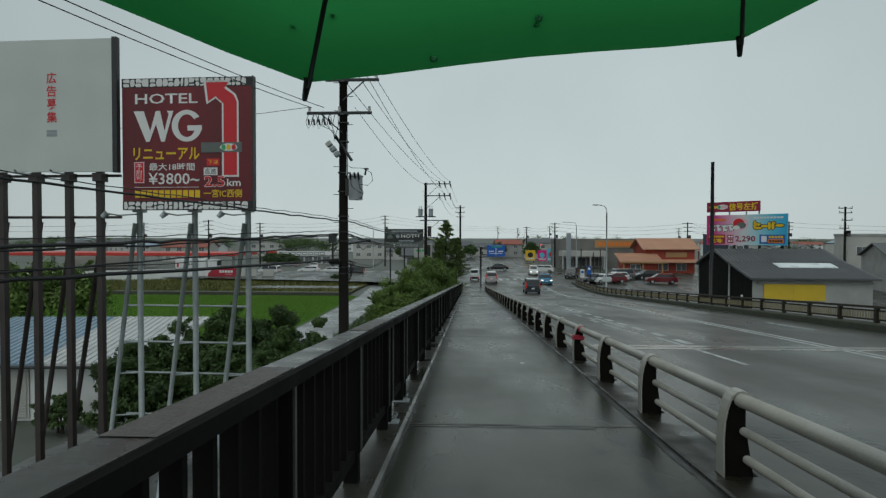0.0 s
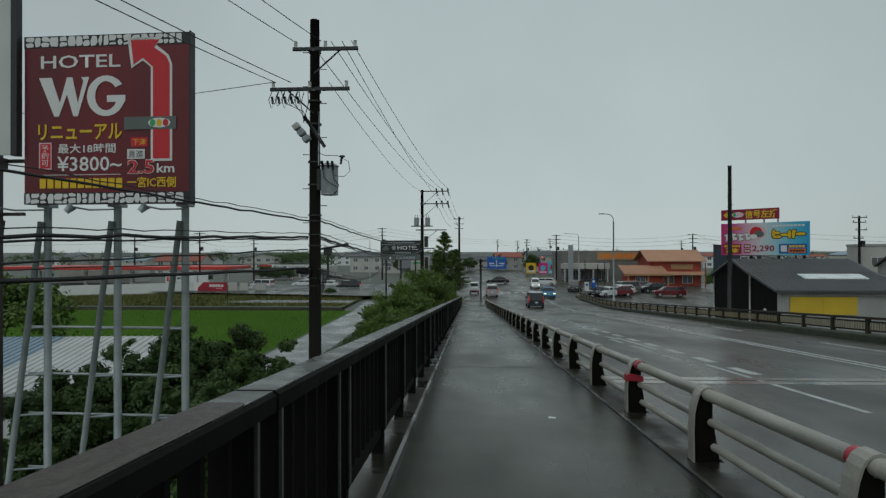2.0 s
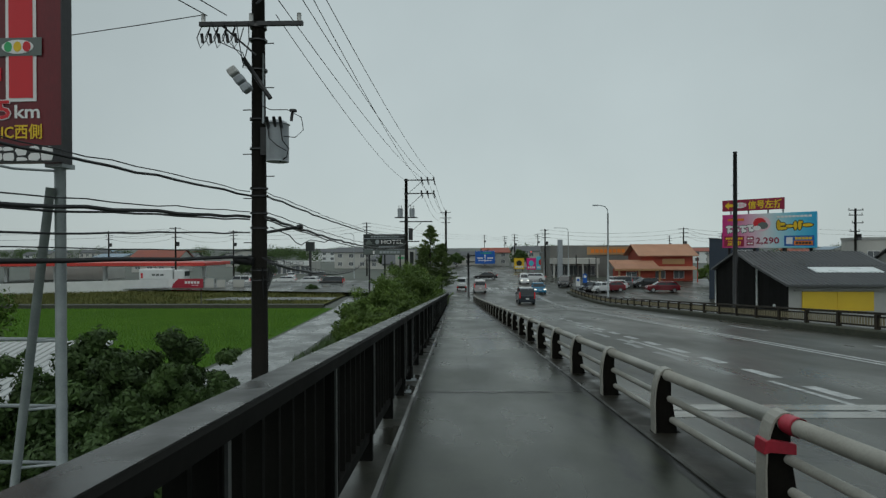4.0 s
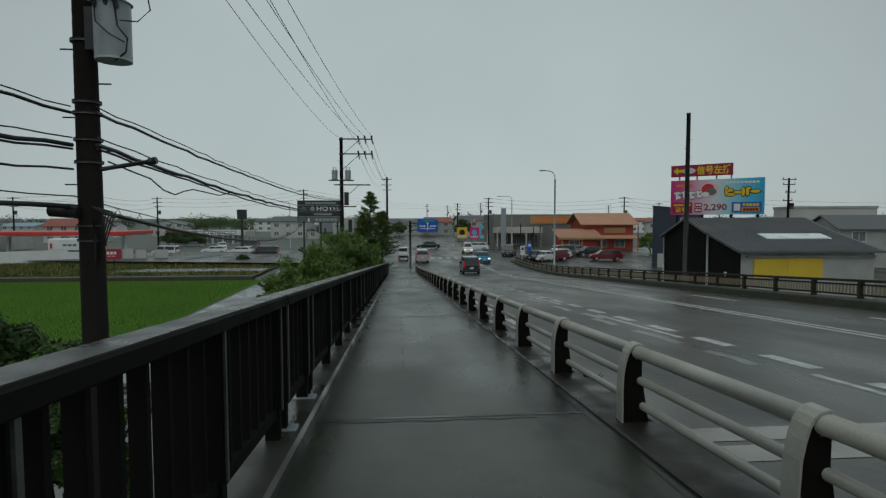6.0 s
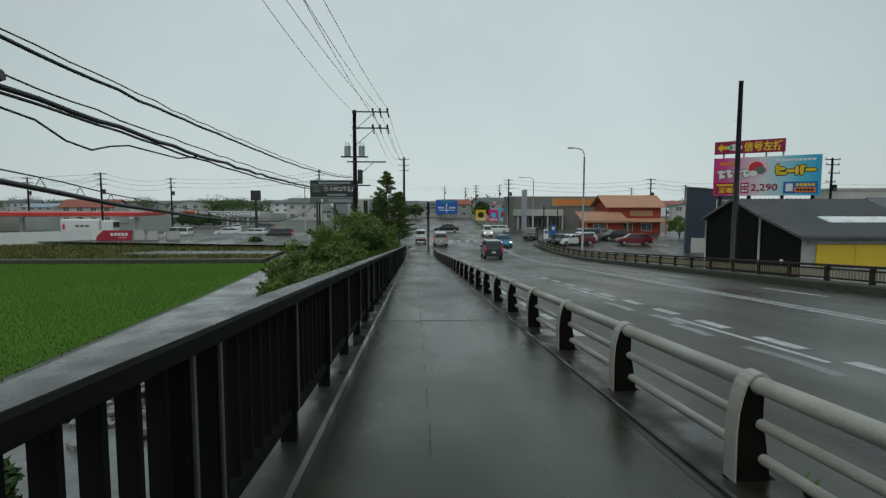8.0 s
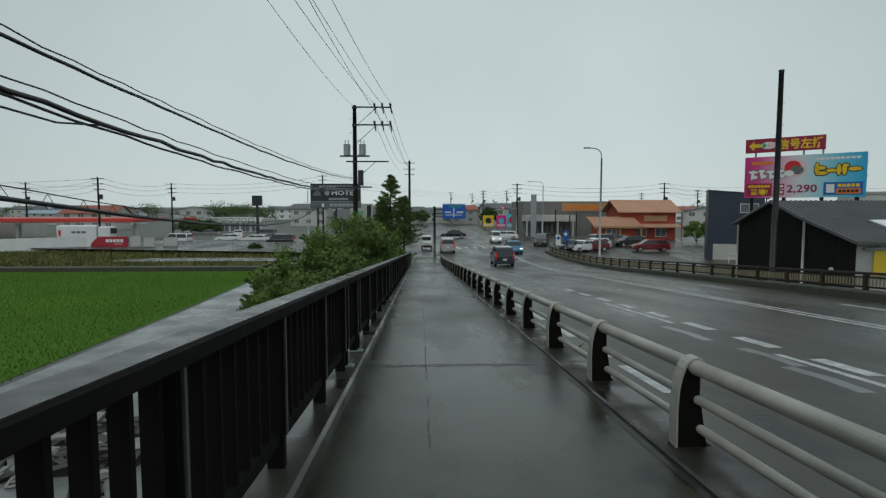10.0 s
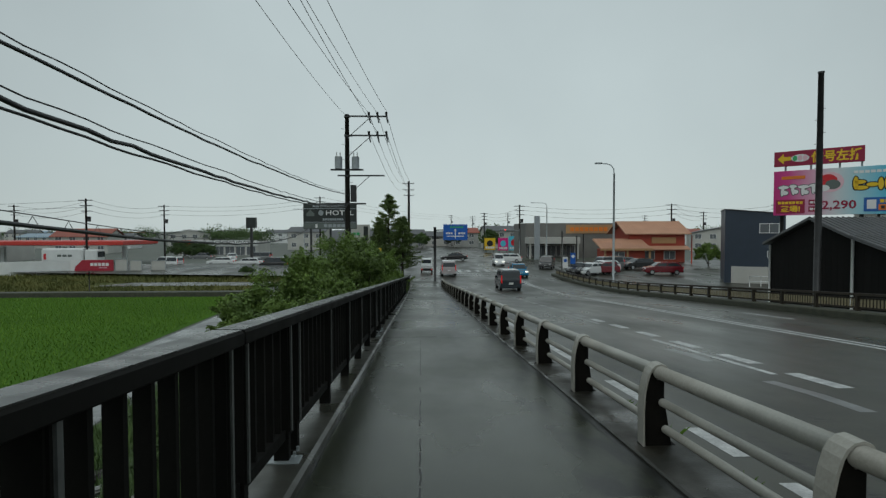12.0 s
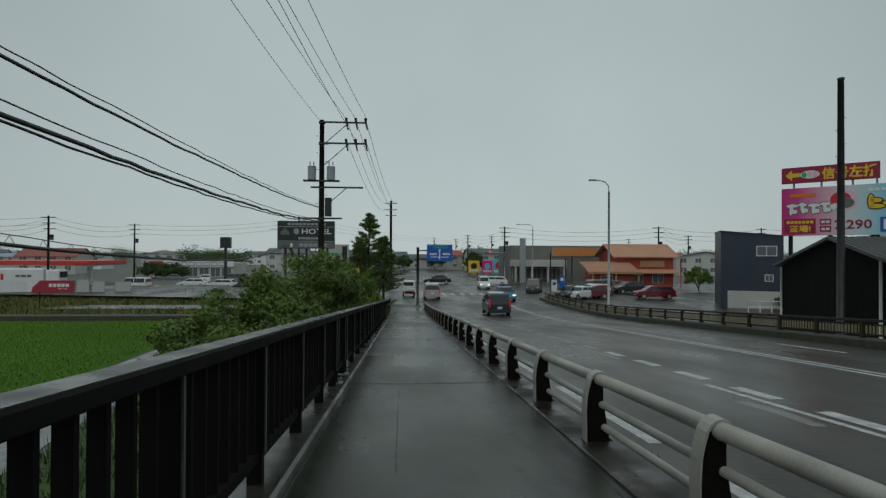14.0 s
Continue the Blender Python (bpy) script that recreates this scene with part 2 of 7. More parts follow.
M_ROOFG = mat("slate_grey_roof", (0.105, 0.108, 0.112), (0.065, 0.068, 0.07), 0.4, scale=0.8, island=0.12)
M_BLACKW = mat("black_boarded_wall", (0.017, 0.016, 0.015), (0.010, 0.010, 0.0095), 0.8, scale=2, island=0.2, spec=0.12)
M_GREYW = mat("grey_rendered_wall", (0.42, 0.42, 0.40), (0.3, 0.3, 0.285), 0.7, scale=0.7)
M_YELLOW = mat("yellow_shutter", (0.72, 0.50, 0.03), (0.62, 0.42, 0.03), 0.5, scale=0.5)
M_SKYL = mat("skylight_sheet", (0.80, 0.84, 0.84), (0.7, 0.75, 0.75), 0.25, scale=1)
M_ORANGE = mat("orange_red_wall", (0.42, 0.075, 0.045), (0.33, 0.055, 0.035), 0.7, scale=0.5)
M_ORROOF = mat("salmon_roof", (0.56, 0.31, 0.20), (0.46, 0.24, 0.15), 0.6, scale=0.6, island=0.12)
M_NAVY = mat("navy_cladding", (0.035, 0.05, 0.075), (0.028, 0.04, 0.06), 0.45, scale=1)
M_PALE = mat("pale_wall", (0.55, 0.54, 0.50), (0.45, 0.44, 0.41), 0.7, scale=0.4)
M_BROWNB = mat("grey_store_wall", (0.19, 0.185, 0.17), (0.14, 0.135, 0.125), 0.6, scale=0.5)
M_TAN = mat("tan_fascia", (0.45, 0.26, 0.12), (0.38, 0.21, 0.10), 0.5, scale=0.4)
M_CANOPY = mat("red_canopy", (0.60, 0.05, 0.035), (0.5, 0.04, 0.03), 0.4, scale=0.3)
M_CRIMSON = mat("crimson_panel", (0.42, 0.022, 0.045), (0.34, 0.018, 0.038), 0.4, scale=0.3)
M_REDROOF = mat("terracotta_roof", (0.36, 0.11, 0.075), (0.27, 0.08, 0.055), 0.6, scale=0.5, island=0.2)
M_BLUEROOF = mat("blue_sheet_roof", (0.25, 0.34, 0.42), (0.19, 0.27, 0.34), 0.35, scale=0.8)
M_WHITEROOF = mat("pale_sheet_roof", (0.58, 0.59, 0.58), (0.46, 0.47, 0.46), 0.4, scale=0.8)
M_GLASSD = plain("dark_window_glass", (0.03, 0.035, 0.04), 0.08)
# glass of distant buildings, its colour greyed to stand for rain haze
M_HAZEGLASS = plain("hazed_window_glass", (0.15, 0.16, 0.17), 0.15)
M_TYRE = mat("tyre_rubber", (0.02, 0.02, 0.02), (0.013, 0.013, 0.013), 0.7)
M_RIM = plain("alloy_rim", (0.5, 0.5, 0.51), 0.3, 0.8)
M_TAIL = plain("tail_lamp_red", (0.5, 0.01, 0.012), 0.2, 0, 0.35)
M_HEAD = plain("head_lamp_lit", (1.0, 0.95, 0.85), 0.2, 0, 1.0)
M_PLATE = plain("plate_white", (0.7, 0.7, 0.68), 0.4)
M_SIGNALR = plain("signal_red_lit", (1.0, 0.05, 0.03), 0.3, 0, 1.8)
M_UMB = mat("green_umbrella_nylon", (0.06, 0.25, 0.115), (0.05, 0.21, 0.095), 0.45, scale=3, bump=0.1)
un, ul = M_UMB.node_tree.nodes, M_UMB.node_tree.links
utr, umx = un.new("ShaderNodeBsdfTranslucent"), un.new("ShaderNodeMixShader")
utr.inputs["Color"].default_value, umx.inputs[0].default_value = (0.20, 0.57, 0.29, 1), 0.8
ul.new(un["Principled BSDF"].outputs[0], umx.inputs[1])
ul.new(utr.outputs[0], umx.inputs[2])
ul.new(umx.outputs[0], un["Material Output"].inputs[0])


# ---- mesh helpers ----
def mesh_of(name, bm, material):
    me = bpy.data.meshes.new(name)
    bm.to_mesh(me)
    bm.free()
    if material:
        me.materials.append(material)
    return me


def part(name, bm, material, parent=None, label="", smooth=False):
    me = mesh_of(name, bm, material)
    if smooth:
        for f in me.polygons:
            f.use_smooth = True
    ob = new(name, me)
    ob.parent = parent
    return tagged(ob, label)


def thing(name, label, category, m=None, group="", kind=""):
    ob = new(name)
    ob.empty_display_size = 0.2
    if m is not None:
        ob.matrix_world = m
    return tagged(ob, label, category, group, kind)


def raw(name, verts, faces, material, parent=None, label="", smooth=False):
    me = bpy.data.meshes.new(name)
    me.from_pydata([tuple(v) for v in verts], [], [tuple(f) for f in faces])
    me.materials.append(material)
    if smooth:
        for f in me.polygons:
            f.use_smooth = True
    ob = new(name, me)
    ob.parent = parent
    return tagged(ob, label)


def B():
    return bmesh.new()


def box(bm, x0, x1, y0, y1, z0, z1, bevel=0.0, m=None):
    """A box, with its edges rounded by bevel."""
    vs = [bm.verts.new((x, y, z)) for x in (x0, x1) for y in (y0, y1) for z in (z0, z1)]
    fs = [bm.faces.new([vs[i] for i in q]) for q in ((0, 1, 3, 2), (4, 6, 7, 5), (0, 4, 5, 1), (2, 3, 7, 6), (0, 2, 6, 4), (1, 5, 7, 3))]
    if bevel:
        r = bmesh.ops.bevel(bm, geom=list({e for f in fs for e in f.edges}), offset=bevel, segments=2, profile=0.5, affect="EDGES")
        vs = list({v for f in r["faces"] for v in f.verts} | {v for v in vs if v.is_valid})
    if m is not None:
        bmesh.ops.transform(bm, matrix=m, verts=vs)
    return bm


def tube(bm, pts, r, seg=10, cap=True, r2=None):
    """A round bar along pts."""
    pts = [Vector(p) for p in pts]
    rings = []
    for i, p in enumerate(pts):
        d = (pts[min(i + 1, len(pts) - 1)] - pts[max(i - 1, 0)]).normalized()
        up = Vector((0, 0, 1)) if abs(d.z) < 0.9 else Vector((1, 0, 0))
        a = d.cross(up).normalized()
        b = a.cross(d)
        rr = r if r2 is None else r + (r2 - r) * i / (len(pts) - 1)
        rings.append([bm.verts.new(p + rr * (math.cos(2 * math.pi * k / seg) * a + math.sin(2 * math.pi * k / seg) * b)) for k in range(seg)])
    for u, v in zip(rings, rings[1:]):
        for k in range(seg):
            bm.faces.new((u[k], u[(k + 1) % seg], v[(k + 1) % seg], v[k])).smooth = True
    if cap:
        bm.faces.new(rings[0])
        bm.faces.new(rings[-1][::-1])
    return bm


def prism(bm, outline, y0, y1, bevel=0.0, m=None):
    """An (x, z) outline drawn out from y0 to y1."""
    a = [bm.verts.new((x, y0, z)) for x, z in outline]
    b = [bm.verts.new((x, y1, z)) for x, z in outline]
    n = len(a)
    fs = [bm.faces.new(a), bm.faces.new(b[::-1])]
    fs += [bm.faces.new((a[i], b[i], b[(i + 1) % n], a[(i + 1) % n])) for i in range(n)]
    bmesh.ops.recalc_face_normals(bm, faces=fs)
    vs = a + b
    if bevel:
        r = bmesh.ops.bevel(bm, geom=list({e for f in fs for e in f.edges}), offset=bevel, segments=2, profile=0.5, affect="EDGES")
        vs = list({v for f in r["faces"] for v in f.verts} | {v for v in vs if v.is_valid})
    if m is not None:
        bmesh.ops.transform(bm, matrix=m, verts=vs)
    return bm


def sweep(name, section, ys, zof, material, parent=None, label="", xof=None):
    """A closed (x, dz) section swept along y, following the slope zof(y)."""
    n, verts, faces = len(section), [], []
    for y in ys:
        dx = xof(y) if xof else 0
        verts += [(x + dx, y, zof(y) + dz) for x, dz in section]
    for i in range(len(ys) - 1):
        for k in range(n):
            a, b = i * n + k, i * n + (k + 1) % n
            faces.append((a, b, b + n, a + n))
    faces += [tuple(range(n))[::-1], tuple(range((len(ys) - 1) * n, len(ys) * n))]
    ob = raw(name, verts, faces, material, parent, label)
    bm = bmesh.new()
    bm.from_mesh(ob.data)
    bmesh.ops.recalc_face_normals(bm, faces=bm.faces)
    bm.to_mesh(ob.data)
    bm.free()
    return ob


def lettering(name, words, x, z, w, h, material, parent, depth=-0.012, bold=0.0):
    """Words in the built-in font, fitted to a w by h field on the plane y = depth of a board, with its lower left corner at x, z."""
    cu = bpy.data.curves.new(name, "FONT")
    cu.body, cu.extrude, cu.resolution_u, cu.offset = words, 0.0, 2, bold
    tmp = bpy.data.objects.new(name, cu)
    scene.collection.objects.link(tmp)
    me = bpy.data.meshes.new_from_object(tmp.evaluated_get(bpy.context.evaluated_depsgraph_get()))
    bpy.data.objects.remove(tmp)
    co = np.array([v.co[:] for v in me.vertices])
    lo, hi = co.min(0), co.max(0)
    for v in me.vertices:
        v.co = (x + (v.co.x - lo[0]) / (hi[0] - lo[0]) * w, depth, z + (v.co.y - lo[1]) / (hi[1] - lo[1]) * h)
    me.name = name
    me.materials.clear()
    me.materials.append(material)
    ob = new(name, me)
    ob.parent = parent
    return ob


def patch(name, outline, material, parent, depth=-0.008, thick=0.004):
    """A flat (x, z) shape laid on the front of a board."""
    return part(name, prism(B(), outline, depth, depth + thick), material, parent)


def rect(x0, z0, x1, z1):
    return [(x0, z0), (x1, z0), (x1, z1), (x0, z1)]


def oval(cx, cz, rx, rz, n=20):
    return [(cx + rx * math.cos(2 * math.pi * k / n), cz + rz * math.sin(2 * math.pi * k / n)) for k in range(n)]


def bars(name, x, z, w, h, n, material, parent, depth=-0.010):
    """Unreadable or private writing: n plain bars in a w by h field."""
    for k in range(n):
        s = w / n
        patch(name, rect(x + k * s + 0.1 * s, z, x + (k + 1) * s - 0.1 * s, z + h), material, parent, depth)


def sag(a, b, drop, n=24):
    a, b = Vector(a), Vector(b)
    return [a.lerp(b, k / n) - Vector((0, 0, 4 * drop * (k / n) * (1 - k / n))) for k in range(n + 1)]


# ---- heights ----
def zp(y):
    """Footway height: a steady ramp down, easing onto the flat."""
    s, y0, y1 = -0.0747, 58.0, 84.0
    if y <= y0:
        return s * y
    t = min(y, y1) - y0
    return s * y0 + s * (t - t * t / (2 * (y1 - y0)))


def zr(y):
    """Road height beside the footway."""
    return zp(y) - 0.18 + 0.10 * min(1, max(0, (y - 60) / 20))


FLAT = zr(120)
FIELD = -6.0
YS = [-14 + 2 * k for k in range(36)] + [58 + 1.5 * k for k in range(1, 19)]


# ---- ground, road, footway ----
def ground_z(x, y):
    """Paddy level to the west, lots a little higher to the east and beyond the crossing."""
    k = min(1, max(0, (x - 1) / 8))
    far = min(1, max(0, (y - 96) / 8))
    k = max(k, far * 0.6)
    return FIELD + (FLAT - 0.06 - FIELD) * k


def build_ground():
    xs = [-4000, -1500, -700, -350, -200, -140, -100, -80, -60, -45, -30, -20, -14, -10, -6, -3.5, -1, 1, 3, 6, 9, 12, 16, 20, 30, 45, 60, 80, 110, 160, 250, 400, 800, 1600, 4000]
    ys = [-1500, -300, -100, -40, -14, 0, 20, 40, 60, 75, 90, 96, 98, 100, 102, 104, 115, 130, 150, 180, 230, 320, 500, 900, 1800, 4500]
    verts = [(x, y, ground_z(x, y)) for y in ys for x in xs]
    n = len(xs)
    faces = [(j * n + i, j * n + i + 1, (j + 1) * n + i + 1, (j + 1) * n + i) for j in range(len(ys) - 1) for i in range(n - 1)]
    return tagged(raw("ground", verts, faces, M_DIRT), "dull grey-green wet ground reaching to the horizon", "ground", kind="structure")


build_ground()
fence_x = lambda y: 13.6 + 0.025 * y  # noqa: E731

footway = sweep("footway", [(-0.95, -0.6), (-0.95, 0.0), (1.9, 0.0), (1.9, -0.6)], YS, zp, M_PAVE)
tagged(footway, "wet dark asphalt footway with puddles on the ramp", "footway", kind="structure")
road = sweep("road", [(2.2, -0.9), (2.2, 0.0), (11.55, 0.0), (11.55, -0.9)], YS, zr, M_ROAD)
# the road widens a little to the far parapet
for v in road.data.vertices:
    if v.co.x > 5:
        v.co.x = fence_x(v.co.y) - 0.2
tagged(road, "wet dark asphalt road with glossy water film", "road", kind="structure")


def build_embankment():
    """The solid body of the ramp, with a concrete face to the west."""
    verts, faces = [], []
    for y in YS:
        verts += [(-1.12, y, zp(y) - 0.25), (-1.35, y, FIELD - 0.1), (fence_x(y) + 0.5, y, FIELD - 0.1), (fence_x(y) + 0.45, y, zr(y) - 0.25)]
    for i in range(len(YS) - 1):
        for k in range(4):
            a, b = 4 * i + k, 4 * i + (k + 1) % 4
            faces.append((a, a + 4, b + 4, b))
    m = 4 * (len(YS) - 1)
    faces += [(0, 1, 2, 3), (m + 3, m + 2, m + 1, m)]
    tagged(raw("ramp_wall", verts, faces, M_WALLC), "stained concrete retaining walls of the ramp", "retaining wall", kind="structure")


build_embankment()
ledge = sweep("parapet_ledge", [(-1.16, -0.35), (-1.16, 0.06), (-1.13, 0.08), (-0.655, 0.08), (-0.625, 0.06), (-0.625, -0.1)], YS, zp, M_CONC)
tagged(ledge, "wet grey concrete ledge under the dark railing", "ledge", kind="structure")
kerb = sweep("kerb", [(1.82, -0.3), (1.82, 0.02), (1.84, 0.03), (2.38, 0.03), (2.42, 0.0), (2.42, -0.35)], YS, zp, M_KERB)
tagged(kerb, "low wet concrete kerb between footway and road", "kerb", kind="structure")
far_kerb = sweep("far_kerb", [(-0.35, -0.3), (-0.35, 0.22), (-0.31, 0.26), (0.31, 0.26), (0.35, 0.22), (0.35, -0.3)], YS, zr, M_MOSS, xof=fence_x)
tagged(far_kerb, "mossy concrete kerb under the far parapet", "kerb", kind="structure")

# the wide flat crossing and the road beyond
crossing = raw("junction_road", [(x, y, FLAT - 0.004) for x, y in ((-60, 96), (-3, 84), (1, 83.5), (15.5, 83.5), (19, 85), (24, 92), (70, 100), (70, 116), (21, 118), (18, 124), (14, 330), (0.5, 330), (-3, 124), (-6, 118), (-60, 108))],
               [tuple(range(15))], M_ROAD)
tagged(crossing, "wet asphalt road crossing at the foot of the ramp", "road", kind="structure")
lot = raw("parking_lot", [(x, y, FLAT - 0.03) for x, y in ((16.2, 60), (60, 60), (60, 99), (24, 92), (19, 85), (16.2, 83))], [tuple(range(6))], M_ROAD)
tagged(lot, "wet asphalt parking lot beside the restaurant", "parking lot", kind="structure")


def ribbon(name, pts, width, zof, material, label, parent, lift=0.003):
    """A painted line or crack lying on a paved surface."""
    verts, faces = [], []
    for i, (x, y) in enumerate(pts):
        a, b = Vector(pts[max(i - 1, 0)]), Vector(pts[min(i + 1, len(pts) - 1)])
        d = (b - a).normalized()
        nx, ny = -d.y * width / 2, d.x * width / 2
        verts += [(x + nx, y + ny, zof(y + ny) + lift), (x - nx, y - ny, zof(y - ny) + lift)]
    for i in range(len(pts) - 1):
        faces.append((2 * i, 2 * i + 1, 2 * i + 3, 2 * i + 2))
    return raw(name, verts, faces, material, parent, label)


cx = lambda y: 9.35 + 0.022 * (y - 18)  # noqa: E731
LONG = [-12 + 2 * k for k in range(48)]
for off in (-0.14, 0.14):
    ribbon("centre_line", [(cx(y) + off, y) for y in LONG], 0.13, zr, M_LINE, "worn double white centre line", road)
for k in range(0, 26):
    y = 15.22 + 2.04 * k
    if y > 15:
        ribbon("lane_dash", [(5.92, y), (5.92, y + 1.12)], 0.25, zr, M_LINE if k < 12 else M_LINE_OLD, "", road)
for y0, y1, mt in ((11.5, 16.9, M_LINE), (20.4, 24.9, M_LINE), (28.5, 33, M_LINE), (-6, 3, M_LINE), (37, 41, M_LINE_OLD)):
    ribbon("lane_line", [(5.6, y0), (5.58, y1)], 0.12, zr, mt, "", road)
for y0, y1 in ((22.7, 24.2), (24.8, 25.7), (26.75, 28.2), (29.2, 33.0), (34.5, 40), (41, 48), (49, 64)):
    ribbon("edge_line", [(2.93, y0), (2.93, y1)], 0.17, zr, M_LINE, "", road)
for y0 in (-8.5, 0.2, 14.15, 14.62):
    ribbon("expansion_strip", [(x, y0) for x in (2.43, 6, 10, fence_x(y0) - 0.36)], 0.36, zr, M_STRIP, "pale concrete joint strip across the road", road, 0.004)
for y0, y1, x in ((17.6, 18.9, 5.25), (19.7, 21.6, 5.2), (22.6, 24.0, 5.15), (26.2, 28.0, 5.2), (29.8, 31.4, 5.25), (24.0, 25.4, 5.35)):
    ribbon("ghost_line", [(x, y0), (x + 0.05, (y0 + y1) / 2), (x - 0.02, y1)], 0.2, zr, M_LINE_OLD, "", road, 0.002)
for y0, y1, x in ((29.0, 32.2, 12.2), (38, 41, 12.4), (20, 23.2, 12.0)):
    ribbon("edge_line", [(x, y0), (x + 0.06, y1)], 0.15, zr, M_LINE, "", road)
for y0 in (86, 89):
    ribbon("stop_line", [(2.6, y0), (9.5, y0)], 0.4, lambda y: FLAT, M_LINE, "", crossing)
for k in range(9):
    ribbon("crosswalk_bar", [(2.8 + 1.2 * k, 91.5), (2.8 + 1.2 * k, 95)], 0.5, lambda y: FLAT, M_LINE, "", crossing)


def crack(x0, x1, y, seed, w=0.022):
    rnd = random.Random(seed)
    n = 16
    pts = [(x0 + (x1 - x0) * k / n, y + rnd.uniform(-0.022, 0.022)) for k in range(n + 1)]
    ribbon("crack", pts, w, zp, M_CRACK, "dark wandering crack across the footway", footway, 0.004)


for i, y in enumerate((5.7, 14.72, 23.45, 32.3, 41.2, 50)):
    crack(-0.62, 1.45 if i == 2 else 1.3, y, i)
    ribbon("joint_band", [(-0.66, y + 0.10), (1.75, y + 0.10)], 0.05, zp, M_CONC, "", footway, 0.003)
# a broken lengthwise seam
rnd = random.Random(4)
for k in range(44):
    y = 17.0 + 0.36 * k
    if rnd.random() < 0.75:
        ribbon("seam_crack", [(0.16 + rnd.uniform(-0.007, 0.007), y), (0.16 + rnd.uniform(-0.007, 0.007), y + 0.16), (0.16 + rnd.uniform(-0.007, 0.007), y + 0.3)], 0.012, zp, M_CRACK, "", footway, 0.004)
# silt along both edges
for x0, w in ((-0.645, 0.07), (1.785, 0.085)):
    rnd = random.Random(int(x0 * 100))
    ribbon("silt_line", [(x0 + rnd.uniform(-0.012, 0.012), -10 + 0.6 * k) for k in range(125)], w, zp, M_SILT, "black wet silt along the footway edge", footway, 0.003)
paper = raw("paper_scrap", [(0.93, 10.10, zp(10.1) + 0.005), (1.02, 10.08, zp(10.08) + 0.008), (1.03, 10.17, zp(10.17) + 0.005), (0.95, 10.2, zp(10.2) + 0.009)], [(0, 1, 2, 3)], M_WHITE)
tagged(paper, "small white paper scrap stuck to the wet footway", "litter")


# ---- the dark railing on the west side ----
TOP, UNDER = 1.13, 1.05


def railing_section(y0, y1):
    """One length of railing between two joints."""
    t = thing("railing", "dark brown steel railing with upright slats and a wet cap", "railing", group="railing lengths along the footway")
    ys = [y0 + (y1 - y0) * k / 6 for k in range(7)]
    cap = [(-0.875, UNDER), (-0.89, UNDER + 0.01), (-0.89, TOP - 0.012), (-0.878, TOP), (-0.735, TOP), (-0.72, TOP - 0.012), (-0.72, UNDER + 0.01), (-0.735, UNDER)]
    sweep("cap_rail", cap, ys, zp, M_RAIL, t)
    sweep("cap_plate", [(-0.88, TOP - 0.003), (-0.88, TOP + 0.004), (-0.733, TOP + 0.004), (-0.733, TOP - 0.003)], ys, zp, M_RAILTOP, t, "flat wet cap plate, toned lighter for the sky sheen")
    sweep("bottom_rail", [(-0.875, 0.24), (-0.875, 0.31), (-0.785, 0.31), (-0.785, 0.24)], ys, zp, M_RAIL, t)
    posts = [y0 + 0.11]
    for d in (1.1, 1.38, 2.88, 4.37, 5.86, 7.36):
        if y0 + d < y1 - 0.3:
            posts.append(y0 + d)
    posts.append(y1 - 0.11)
    for y in posts:
        z = zp(y)
        bm = box(B(), -0.87, -0.765, y - 0.035, y + 0.035, z + 0.07, z + UNDER + 0.002)
        part("post", box(bm, -0.775, -0.755, y - 0.025, y + 0.025, z + 0.3, z + UNDER + 0.001), M_RAIL, t)
        # thin added strip: the post's wet glint put into colour
        part("glint_strip", box(B(), -0.756, -0.744, y - 0.012, y + 0.012, z + 0.3, z + UNDER - 0.001), M_GLINT, t, "pale strip painted as the wet highlight on the post")
    for y in (posts[0], posts[1]):
        z = zp(y)
        foot = box(B(), -0.93, -0.69, y - 0.07, y + 0.07, z + 0.078, z + 0.095, 0.004)
        for dx, dy in ((-0.72, 0.05), (-0.72, -0.05)):
            tube(foot, [(dx, y + dy, z + 0.13), (dx, y + dy, z + 0.165)], 0.012, 6)
        part("foot_plate", foot, M_GALV, t, "pale galvanised foot plate with bolts")
    n = int((y1 - y0 - 0.3) / 0.19)
    me = None
    for k in range(n):
        y = y0 + 0.22 + k * (y1 - y0 - 0.44) / max(1, n - 1)
        if min(abs(y - q) for q in posts) < 0.06:
            continue
        if me is None:
            me = mesh_of("slat", box(B(), -0.866, -0.798, -0.015, 0.015, 0.30, UNDER + 0.004), M_RAIL)
        s = new("slat", me)
        s.parent, s.location = t, (0, y, zp(y))


JOINTS = [-3.5, 5.4, 14.22, 23.02, 31.8, 40.6, 49.4, 58.2, 66.5]
for a, b in zip(JOINTS, JOINTS[1:]):
    railing_section(a + 0.015, b - 0.015)
# bare, rusted stretches of the cap
first_rail = [o for o in scene.objects if o.name.startswith("railing")][0]
rnd = random.Random(31)
for y0, y1 in ((1.27, 2.33), (4.05, 5.16)):
    n = 26
    verts = []
    for k in range(n + 1):
        y = y0 + (y1 - y0) * k / n
        verts += [(-0.879, y, zp(y) + TOP + 0.0065), (-0.734 - (0.02 * rnd.random() if k in (0, n) else 0), y, zp(y) + TOP + 0.0065)]
    raw("rust_patch", verts, [(2 * k, 2 * k + 1, 2 * k + 3, 2 * k + 2) for k in range(n)], M_RUST, first_rail, "flaking rust on the cap")


